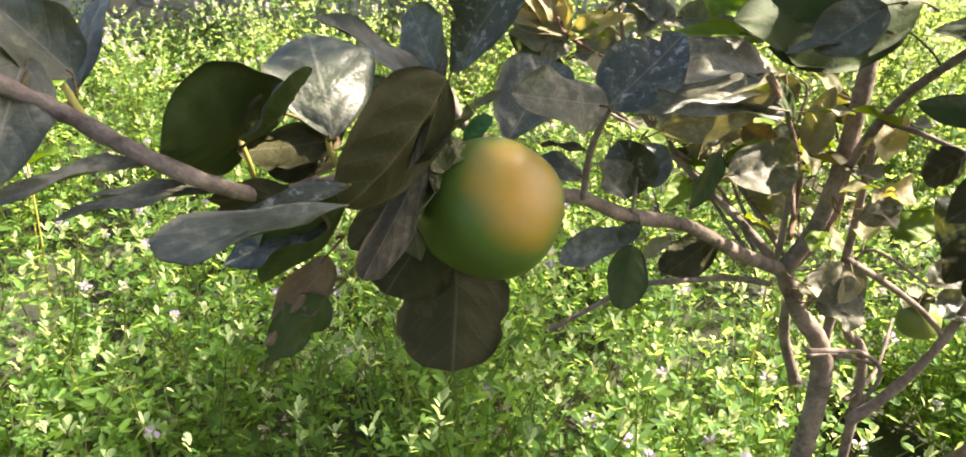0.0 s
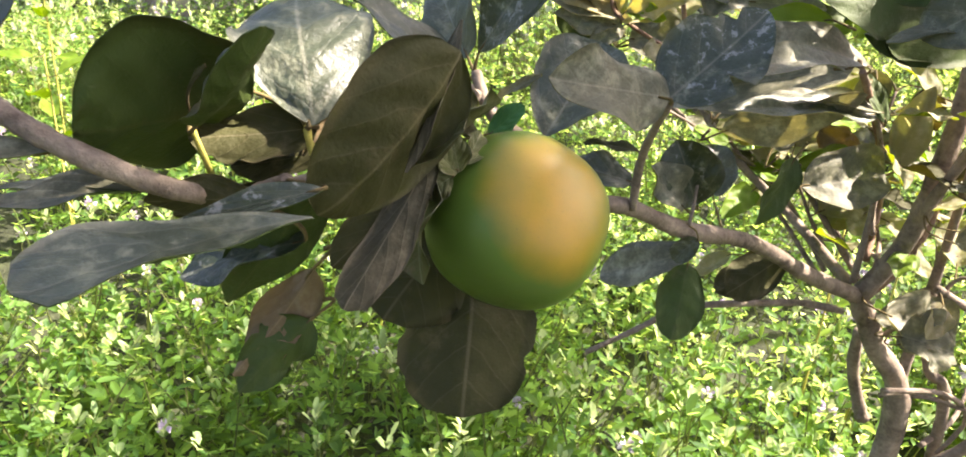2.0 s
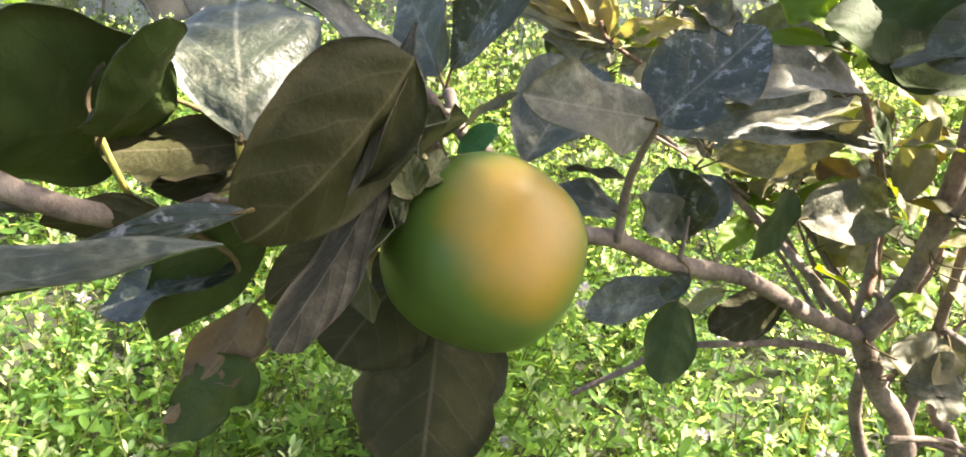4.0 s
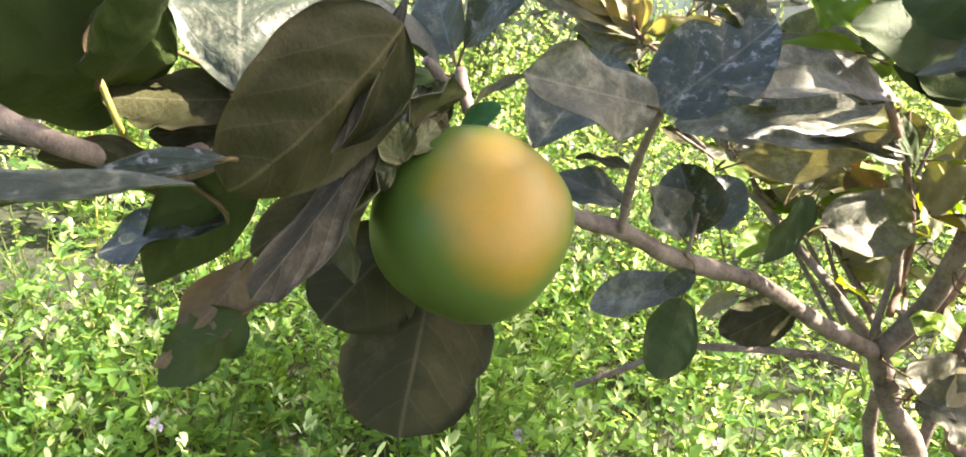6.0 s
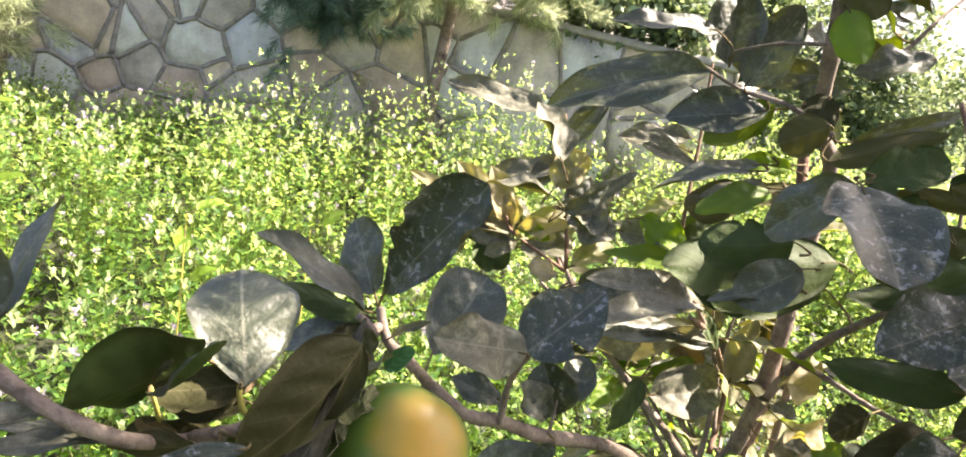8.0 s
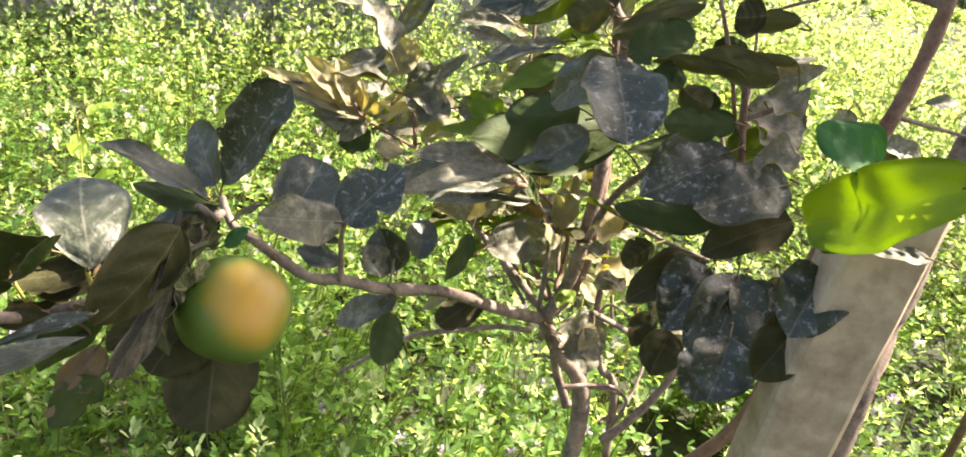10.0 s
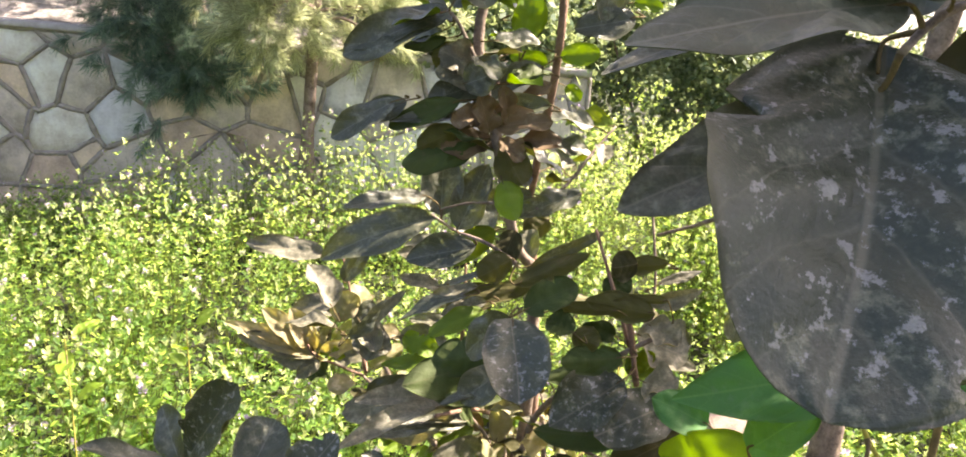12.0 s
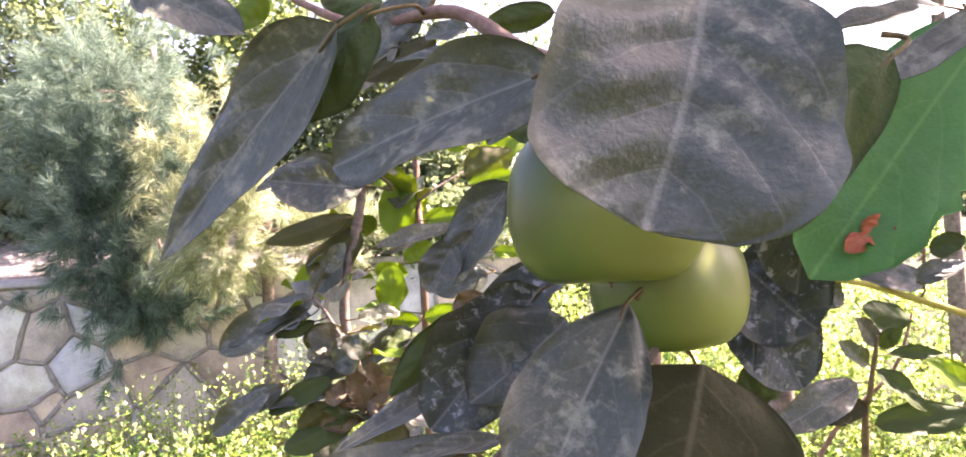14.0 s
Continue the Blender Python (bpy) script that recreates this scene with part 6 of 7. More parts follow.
leaf(tree_b, (0.6029, 0.2574, 1.5153), (0.6206, 0.2547, 1.5050), (-0.111, -0.904, 0.413), 0.0184, top='dusty', shape='oval')
leaf(tree_b, (0.4819, 0.1538, 1.4634), (0.5118, 0.1495, 1.4834), (0.160, 0.903, 0.398), 0.0290, bottom='olive', shape='oval')
leaf(tree_b, (0.3087, 0.0410, 1.4883), (0.2098, 0.0144, 1.4678), (-0.199, -0.702, 0.683), 0.0315, top='dusty', bottom='olive', shape='ovate', fold=8)
leaf(tree_b, (0.3241, 0.0425, 1.4923), (0.2778, 0.0331, 1.4896), (-0.088, -0.625, 0.776), 0.0104, top='dusty', bottom='olive', shape='ovate')
leaf(tree_b, (0.3109, 0.0542, 1.4763), (0.2634, -0.0279, 1.3779), (-0.251, -0.858, 0.448), 0.1066, top='speckled', bottom='olive', shape='oval', fold=10, wave=0.2, notch=0.3, rows=44, cols=16)
leaf(tree_b, (0.2915, 0.0467, 1.4470), (0.2202, 0.0307, 1.4168), (-0.320, -0.715, 0.622), 0.0321, top='pale', bottom='dusty', shape='ovate', wave=0.3)
leaf(tree_b, (0.3744, 0.0311, 1.5444), (0.3301, 0.0028, 1.4790), (-0.266, -0.858, 0.440), 0.0514, top='dusty', bottom='olive', shape='obovate', fold=8, wave=0.18)
leaf(tree_b, (0.4201, 0.0721, 1.5090), (0.3802, 0.0265, 1.4095), (0.224, 0.943, -0.247), 0.1140, bottom='brown', shape='round', fold=6, wave=0.2)
leaf(tree_b, (0.4814, 0.1433, 1.5399), (0.5041, 0.1238, 1.4778), (-0.315, -0.866, 0.388), 0.0500, top='speckled', bottom='olive', shape='oval')
leaf(tree_b, (0.4121, 0.2168, 1.5742), (0.3776, 0.2199, 1.5605), (-0.116, -0.860, 0.497), 0.0294, top='dusty', bottom='olive', shape='oval')
leaf(tree_b, (0.5453, 0.1464, 1.5525), (0.5117, 0.1500, 1.5453), (-0.109, -0.798, 0.593), 0.0173, top='dusty', bottom='olive', shape='ovate')
leaf(tree_b, (0.5078, 0.1081, 1.6247), (0.4970, 0.1100, 1.5321), (-0.315, -0.866, 0.388), 0.0555, top='speckled', bottom='olive', shape='oval')
leaf(tree_b, (0.5407, 0.1329, 1.6124), (0.4751, 0.1195, 1.5957), (0.126, 0.947, -0.295), 0.0353, bottom='olive', shape='oval')
leaf(tree_b, (0.3694, 0.2047, 1.5022), (0.2453, 0.1679, 1.4560), (-0.134, -0.627, 0.767), 0.0297, top='dusty', bottom='olive', shape='ovate')
leaf(tree_b, (0.3303, 0.2462, 1.5666), (0.3090, 0.2439, 1.5364), (-0.133, -0.872, 0.470), 0.0296, top='dusty', bottom='olive', shape='oval')
leaf(tree_b, (0.4022, 0.1636, 1.5598), (0.3164, 0.1872, 1.5101), (-0.126, -0.755, 0.644), 0.0353, top='speckled', bottom='olive', shape='ovate', stem=False)
leaf(tree_b, (0.3721, 0.1213, 1.5278), (0.3194, 0.1216, 1.4882), (-0.126, -0.755, 0.644), 0.0559, top='dusty', bottom='olive', shape='ovate', stem=False)
leaf(tree_b, (0.5126, 0.1343, 1.3568), (0.4030, 0.1230, 1.3240), (-0.119, -0.669, 0.733), 0.0545, top='fresh', bottom='fresh', shape='oval')

# fresh green shoot
leaf(tree_b, (0.3781, 0.1235, 1.3290), (0.2917, 0.1339, 1.3046), (-0.261, -0.839, 0.478), 0.0386, top='fresh', bottom='fresh', shape='pointed', fold=10, arch=0.05)
leaf(tree_b, (0.3771, 0.1045, 1.2800), (0.3122, 0.0665, 1.1828), (-0.506, -0.628, 0.591), 0.0778, top='fresh', bottom='fresh', shape='pointed', fold=8, arch=0.05, wave=0.12)
leaf(tree_b, (0.3776, 0.2069, 1.2365), (0.3891, 0.1602, 1.2886), (-0.363, -0.783, 0.505), 0.0321, top='fresh', bottom='lime', shape='ovate')
leaf(tree_b, (0.4124, 0.2444, 1.2083), (0.3950, 0.3586, 1.1317), (-0.262, -0.813, 0.519), 0.0550, top='lime', bottom='lime', shape='oval')
leaf(tree_b, (0.4086, 0.3247, 1.1898), (0.3646, 0.3378, 1.2043), (-0.269, -0.749, 0.606), 0.0371, top='fresh', bottom='fresh', shape='ovate')
leaf(tree_b, (0.3759, 0.0739, 1.2292), (0.3360, 0.0637, 1.2137), (-0.365, -0.568, 0.738), 0.0316, top='lime', bottom='lime', shape='ovate')
leaf(tree_b, (0.4104, 0.3176, 1.1446), (0.3955, 0.3336, 1.1235), (-0.271, -0.588, 0.762), 0.0188, top='lime', bottom='olive', shape='oval')
leaf(tree_b, (0.4723, 0.3284, 1.1294), (0.4369, 0.3378, 1.1243), (-0.170, -0.511, 0.842), 0.0145, top='pale', bottom='olive', shape='ovate')
fruit(tree_b, (0.3730, 0.0460, 1.5880), (-0.03, -0.10, -1.0), 0.0405, "green_fruit", "smooth unripe green persimmon", 0.95)
fruit(tree_b, (0.4160, 0.0890, 1.5470), (0.02, -0.08, -1.0), 0.0370, "green_fruit", "smooth unripe green persimmon", 0.95)

# ---- small shoot and saplings further right, wooden stake ----
tree_c = thing("persimmon_tree", (0.90, 0.66, 0), "slim young sapling with yellow-green new leaves", "tree", "young persimmon trees")
branch(tree_c, "trunk", [(0.9000, 0.6600, -0.0300), (0.8950, 0.6500, 0.7000), (0.9402, 0.6999, 1.2198), (0.9386, 0.6807, 1.3126), (0.9478, 0.6699, 1.3941)], 0.0070, 0.0026, "petiole", 9)
branch(tree_c, "twig", [(0.9049, 0.7556, 1.2067), (0.9441, 0.7502, 1.2605), (1.0199, 0.7394, 1.3285), (1.0516, 0.7353, 1.4082)], 0.0040, 0.0020, "shoot", 9)
branch(tree_c, "twig", [(1.0699, 0.7329, 1.4433), (1.0766, 0.7325, 1.5245)], 0.0030, 0.0020, "shoot", 9)
leaf(tree_c, (0.9291, 0.6923, 1.3264), (0.7990, 0.6912, 1.2712), (-0.196, -0.833, 0.517), 0.0559, top='dusty', bottom='olive', shape='ovate')
leaf(tree_c, (0.9556, 0.6885, 1.3437), (1.0078, 0.6600, 1.2871), (0.088, -0.915, 0.393), 0.0322, top='olive', bottom='lime', shape='ovate')
leaf(tree_c, (0.9492, 0.6888, 1.2669), (1.0781, 0.6494, 1.2811), (-0.097, -0.853, 0.513), 0.0475, top='olive', bottom='lime', shape='ovate')
leaf(tree_c, (1.0954, 0.6672, 1.3009), (1.0079, 0.6606, 1.3569), (-0.097, -0.853, 0.513), 0.0424, top='lime', bottom='lime', shape='ovate')
leaf(tree_c, (0.9577, 0.6885, 1.3778), (0.9203, 0.6742, 1.4210), (-0.123, -0.943, 0.308), 0.0305, top='pale', bottom='olive', shape='ovate')
leaf(tree_c, (0.9602, 0.6881, 1.3777), (0.9814, 0.6649, 1.4005), (-0.123, -0.943, 0.308), 0.0254, top='olive', bottom='lime', shape='ovate')
leaf(tree_c, (0.9763, 0.6856, 1.3638), (1.0334, 0.6568, 1.3662), (-0.097, -0.853, 0.513), 0.0220, top='olive', bottom='lime', shape='ovate')
leaf(tree_c, (1.0087, 0.6811, 1.4090), (0.9293, 0.6730, 1.4331), (0.122, 0.938, -0.323), 0.0424, top='olive', bottom='olive', shape='ovate')
leaf(tree_c, (0.9384, 0.6907, 1.2976), (0.8700, 0.6806, 1.2769), (-0.111, -0.904, 0.413), 0.0305, top='brown', bottom='olive', shape='ovate')
leaf(tree_c, (0.9460, 0.6900, 1.3528), (0.8934, 0.6780, 1.3890), (-0.122, -0.938, 0.323), 0.0288, top='dusty', bottom='lime', shape='ovate')
leaf(tree_c, (1.0397, 0.6772, 1.5014), (1.0743, 0.6519, 1.5210), (-0.111, -0.904, 0.413), 0.0339, top='olive', bottom='olive', shape='ovate')
tree_d = thing("persimmon_tree", (0.46, 0.66, 0.000), "bare-stemmed young sapling with thin twigs", "tree", "young persimmon trees")
branch(tree_d, "trunk", [(0.4600, 0.6600, -0.0300), (0.4550, 0.6550, 0.5000), (0.5340, 0.5662, 0.8053), (0.5462, 0.5755, 0.9177), (0.5807, 0.5986, 1.1028), (0.6081, 0.6132, 1.2073), (0.6173, 0.6207, 1.2860), (0.6098, 0.6227, 1.3436), (0.6600, 0.7000, 1.6200)], 0.0095, 0.0062, "shoot", 9)
branch(tree_d, "twig", [(0.6162, 0.6196, 1.2827), (0.5620, 0.6732, 1.2854), (0.5322, 0.7130, 1.2631), (0.5055, 0.7523, 1.2408)], 0.0040, 0.0016, "bark", 9)
branch(tree_d, "twig", [(0.6173, 0.6207, 1.2860), (0.5980, 0.6560, 1.3124), (0.5757, 0.6897, 1.3335)], 0.0034, 0.0018, "bark", 9)
branch(tree_d, "twig", [(0.6210, 0.6215, 1.2896), (0.6807, 0.6413, 1.3103), (0.7416, 0.6599, 1.3287)], 0.0030, 0.0016, "bark", 9)
branch(tree_d, "twig", [(0.6013, 0.6111, 1.1712), (0.6483, 0.6224, 1.1648), (0.7255, 0.6384, 1.1556)], 0.0030, 0.0016, "bark", 9)
tree_e = thing("persimmon_tree", (0.766, 0.701, 0.000), "thicker grey-brown sapling trunk beside the stake", "tree", "young persimmon trees")
branch(tree_e, "trunk", [(0.7661, 0.7011, -0.0300), (0.7661, 0.7011, 0.6944), (0.8023, 0.7453, 0.8786), (0.8380, 0.7827, 1.0729), (0.8585, 0.7932, 1.1640), (0.8779, 0.8038, 1.3107), (0.8839, 0.8185, 1.4065), (0.9300, 0.8200, 1.7500), (0.9800, 0.7400, 2.2500)], 0.0240, 0.0140, "bark", 9)
leaf(tree_e, (0.7203, 0.7295, 1.1085), (0.6614, 0.7274, 1.0777), (-0.173, -0.603, 0.779), 0.0411, top='pale', bottom='lime', shape='oval')
leaf(tree_e, (0.6436, 0.7566, 1.1446), (0.6311, 0.7400, 1.0968), (-0.173, -0.603, 0.779), 0.0329, top='pale', bottom='lime', shape='oval')
leaf(tree_e, (0.6869, 0.7379, 1.1156), (0.7371, 0.7245, 1.1030), (-0.173, -0.603, 0.779), 0.0362, top='pale', bottom='lime', shape='oval')
leaf(tree_e, (0.8574, 0.7164, 1.1341), (0.8842, 0.7012, 1.1068), (-0.173, -0.603, 0.779), 0.0362, top='pale', bottom='lime', shape='oval')
leaf(tree_e, (0.8801, 0.7213, 1.1563), (0.9384, 0.7069, 1.1447), (-0.173, -0.603, 0.779), 0.0362, top='pale', bottom='lime', shape='oval')
leaf(tree_e, (0.7317, 0.7507, 1.1676), (0.7721, 0.7469, 1.1752), (-0.173, -0.603, 0.779), 0.0181, top='pale', bottom='lime', shape='oval')
STAKE_FOOT, STAKE_TOP = Vector((0.4256, 0.4008, 0.0)), Vector((0.4706, 0.3808, 1.1653))


def stake(foot, top, size):
    """A sawn wooden stake with worn corners, split end and nail holes."""
    foot = foot - Vector((0, 0, 0.05))
    d = (top - foot).normalized()
    x = d.cross(Vector((0.25, 1, 0))).normalized()
    y = d.cross(x)
    e = thing("wooden_stake", foot, "leaning weathered wooden stake, sawn square", "stake")
    g = random.Random(3)
    prof = [(-1, -0.82), (-0.82, -1), (0.82, -1), (1, -0.82), (1, 0.82), (0.82, 1), (-0.82, 1), (-1, 0.82)]
    verts, faces = [], []
    n = 24
    for i in range(n + 1):
        q = (top - foot) * (i / n)
        for px, py in prof:
            r = size * (1 + g.uniform(-0.02, 0.02))
            end = d * (g.uniform(-0.01, 0.006) if i == n else 0)
            verts.append(q + x * px * r + y * py * r + end)
    for i in range(n):
        for k in range(8):
            faces.append((i * 8 + k, i * 8 + (k + 1) % 8, (i + 1) * 8 + (k + 1) % 8, (i + 1) * 8 + k))
    faces += [tuple(range(8))[::-1], tuple(n * 8 + k for k in range(8))]
    # The top end takes the dark bark colour in place of shade.
    child(mesh_object("post", verts, faces, [M["stake"], M["bark"]], [0] * (len(faces) - 1) + [1], smooth=False), e)
    for s, off in ((0.72, 0.3), (0.80, -0.2), (0.9, 0.4)):
        q = (top - foot) * s + x * off * size - y * size * 1.0
        kv, kf = tube_data([q + y * 0.002, q - y * 0.0015], 0.0035, 0.003, 8)
        child(mesh_object("knot", kv, kf, [M["bark"]]), e)
    return e


stake(STAKE_FOOT, STAKE_TOP, 0.030)

# ---- ground ----
def sheet(name, xs, ys, height, mat):
    verts = [(x, y, height(x, y)) for y in ys for x in xs]
    w = len(xs)
    faces = [(j * w + i, j * w + i + 1, (j + 1) * w + i + 1, (j + 1) * w + i) for j in range(len(ys) - 1) for i in range(w - 1)]
    return mesh_object(name, verts, faces, [M[mat]])


def steps(*runs):
    out = []
    for a, b, n in runs:
        out += [a + (b - a) * k / n for k in range(n)]
    return out + [runs[-1][1]]


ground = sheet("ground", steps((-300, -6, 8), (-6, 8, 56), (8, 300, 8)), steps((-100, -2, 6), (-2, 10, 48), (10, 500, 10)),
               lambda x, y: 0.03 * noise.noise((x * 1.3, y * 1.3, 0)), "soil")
tagged(ground, "near-black soil under the green fodder crop", "ground", kind="structure")


# ---- stone retaining wall ----
WALL_A, WALL_B, WALL_X0, WALL_X1, WALL_TOP = 4.97, 0.0, -5.6, 1.45, 1.335


def wall_at(x, z, out=0.0):
    return Vector((x + WALL_B * out, WALL_A + WALL_B * x - out, z))


def clip_cell(cell, p, q):
    """The part of a convex cell that lies nearer to p than to q."""
    nx, nz = q[0] - p[0], q[1] - p[1]
    t = 0.5 + max(-0.3, min(0.3, (p[3] - q[3]) / (2 * (nx * nx + nz * nz))))
    mx, mz = p[0] + nx * t, p[1] + nz * t
    out = []
    for i, a in enumerate(cell):
        b = cell[(i + 1) % len(cell)]
        da, db = (a[0] - mx) * nx + (a[1] - mz) * nz, (b[0] - mx) * nx + (b[1] - mz) * nz
        if da <= 0:
            out.append(a)
        if (da < 0) != (db < 0) and abs(da - db) > 1e-9:
            t = da / (da - db)
            out.append((a[0] + (b[0] - a[0]) * t, a[1] + (b[1] - a[1]) * t))
    return out


def askew(x, z):
    """Moves the joints' meeting points off their regular places, but for the wall's own edges."""
    free = min(1.0, 6 * min(z + 0.1, WALL_TOP - z), 6 * min(x - WALL_X0, WALL_X1 - x))
    return x + 0.16 * free * noise.noise((x * 3.1, z * 3.1, 1.7)), z + 0.14 * free * noise.noise((x * 3.1, z * 3.1, 8.3))


rng = random.Random(11)
wall = thing("wall_north", (-1.7, 5.37, 0), "low retaining wall of irregular pieced stones with raised grey mortar joints", "wall", kind="structure")
core_v = [wall_at(x, z, o) for x in (WALL_X0, WALL_X1) for z in (-0.2, WALL_TOP) for o in (-0.35, 0.0)]
core_f = [(0, 1, 3, 2), (4, 6, 7, 5), (0, 4, 5, 1), (2, 3, 7, 6), (1, 5, 7, 3), (0, 2, 6, 4)]
child(mesh_object("mortar_bed", [v - wall.location for v in core_v], core_f, [M["mortar"]], smooth=False), wall)
seeds = [(-2.05, 0.73, 0), (-1.67, 0.80, 1), (-2.26, 1.18, 0), (-1.96, 1.26, 3), (-2.23, 1.00, 4), (-2.38, 0.78, 3), (-2.37, 0.50, 3), (-2.10, 0.46, 2), (-1.88, 1.05, 3), (-1.55, 1.04, 1), (-1.32, 0.92, 4), (-1.05, 0.95, 3), (-0.71, 0.98, 4), (-0.76, 0.72, 2), (-1.18, 0.64, 2), (-1.62, 0.50, 3), (-0.18, 1.04, 1), (-0.19, 0.78, 0), (-2.64, 0.69, 4), (-2.88, 0.56, 1), (-2.62, 0.42, 2), (-2.62, 0.98, 3)]
seeds = [(*s, 0.014 if k in (0, 1, 12, 17) else 0.0) for k, s in enumerate(seeds)]
for row in range(5):
    for col in range(29):
        p = (WALL_X0 + (col + 0.5 * (row % 2)) * 0.25 + rng.uniform(-0.17, 0.17), 0.12 + row * 0.27 + rng.uniform(-0.16, 0.16))
        if rng.random() < 0.86 and min(math.hypot(p[0] - q[0], (p[1] - q[1])) for q in seeds) > rng.uniform(0.10, 0.24):
            seeds.append((*p, rng.choice((0, 1, 2, 3, 3, 3, 4, 4, 0)), rng.uniform(-0.025, 0.025)))
ridges, done_edges = [], set()
for sx, sz, tint, weight in seeds:
    cell = [(WALL_X0, -0.1), (WALL_X1, -0.1), (WALL_X1, WALL_TOP), (WALL_X0, WALL_TOP)]
    for q in seeds:
        if (q[0], q[1]) != (sx, sz) and math.hypot(q[0] - sx, q[1] - sz) < 1.1:
            cell = clip_cell(cell, (sx, sz, tint, weight), q)
    if len(cell) < 3:
        continue
    cell = [askew(*c) for c in cell]
    cx, cz = sum(c[0] for c in cell) / len(cell), sum(c[1] for c in cell) / len(cell)
    ring = []
    for i, c in enumerate(cell):
        d = cell[(i + 1) % len(cell)]
        key = (round(c[0] + d[0], 2), round(c[1] + d[1], 2))
        if key not in done_edges and math.hypot(c[0] - d[0], c[1] - d[1]) > 0.02:
            done_edges.add(key)
            ridges.append((c, d))
        for t in (0.0, 0.34, 0.67):
            ring.append((c[0] + (d[0] - c[0]) * t, c[1] + (d[1] - c[1]) * t))
    verts = []
    k = len(ring)
    lift = rng.uniform(0.006, 0.02)
    for shrink, out in ((0.985, 0.001), (0.955, lift), (0.6, lift + 0.004)):
        for c in ring:
            jx, jz = rng.uniform(-0.006, 0.006), rng.uniform(-0.006, 0.006)
            verts.append(wall_at(cx + (c[0] - cx) * shrink + jx, cz + (c[1] - cz) * shrink + jz, out + rng.uniform(-0.002, 0.002)))
    verts.append(wall_at(cx, cz, lift + 0.008))
    faces = []
    for r in range(2):
        for i in range(k):
            faces.append((r * k + i, r * k + (i + 1) % k, (r + 1) * k + (i + 1) % k, (r + 1) * k + i))
    faces += [(2 * k + i, 2 * k + (i + 1) % k, 3 * k) for i in range(k)]
    at = wall_at(cx, cz)
    stone = mesh_object("stone", [v - at for v in verts], faces, [STONES[tint]])
    stone.location = at - wall.location
    child(stone, wall)
jv, jf = [], []
for c, d in ridges:
    line = spline([wall_at(*c, 0.006), wall_at((c[0] + d[0]) / 2 + rng.uniform(-0.006, 0.006), (c[1] + d[1]) / 2 + rng.uniform(-0.006, 0.006), 0.008), wall_at(*d, 0.006)], 3)
    tv, tf = tube_data(line, 0.017, 0.017, 7, 0.45, len(jv))
    jf += [tuple(len(jv) + i for i in q) for q in tf]
    jv += tv
child(mesh_object("mortar_joint", [v - wall.location for v in jv], jf, [M["mortar"]]), wall, "raised grey mortar joints")
cv, cf = [], []
cols = 40
for i in range(cols + 1):
    px = WALL_X0 + (WALL_X1 - WALL_X0) * i / cols
    w = 0.004 * noise.noise((px * 3, 0, 0))
    for o, z in ((0.045, WALL_TOP + 0.002), (0.05, WALL_TOP + 0.012), (0.045, WALL_TOP + 0.044), (0.03, WALL_TOP + 0.05), (-0.36, WALL_TOP + 0.05), (-0.36, WALL_TOP + 0.002)):
        cv.append(wall_at(px, z + w, o) - wall.location)
for i in range(cols):
    for k in range(6):
        cf.append((i * 6 + k, i * 6 + (k + 1) % 6, (i + 1) * 6 + (k + 1) % 6, (i + 1) * 6 + k))
cf += [tuple(range(6)), tuple(cols * 6 + k for k in range(6))[::-1]]
child(mesh_object("coping", cv, cf, [M["coping"]]), wall, "rough pale concrete coping")

bank = sheet("bank", steps((-30, -6, 6), (-6, 1.45, 62)), steps((5.30, 8.5, 32), (8.5, 40, 6)),
             lambda x, y: 1.36 + min(1.0, max(0.0, (y - 5.35) * 0.30)) + 0.05 * noise.noise((x * 4, y * 4, 3)) - (0 if y > 5.6 else 0.03), "rubble")
tagged(bank, "rubble-strewn earth bank behind the wall", "bank", kind="structure")


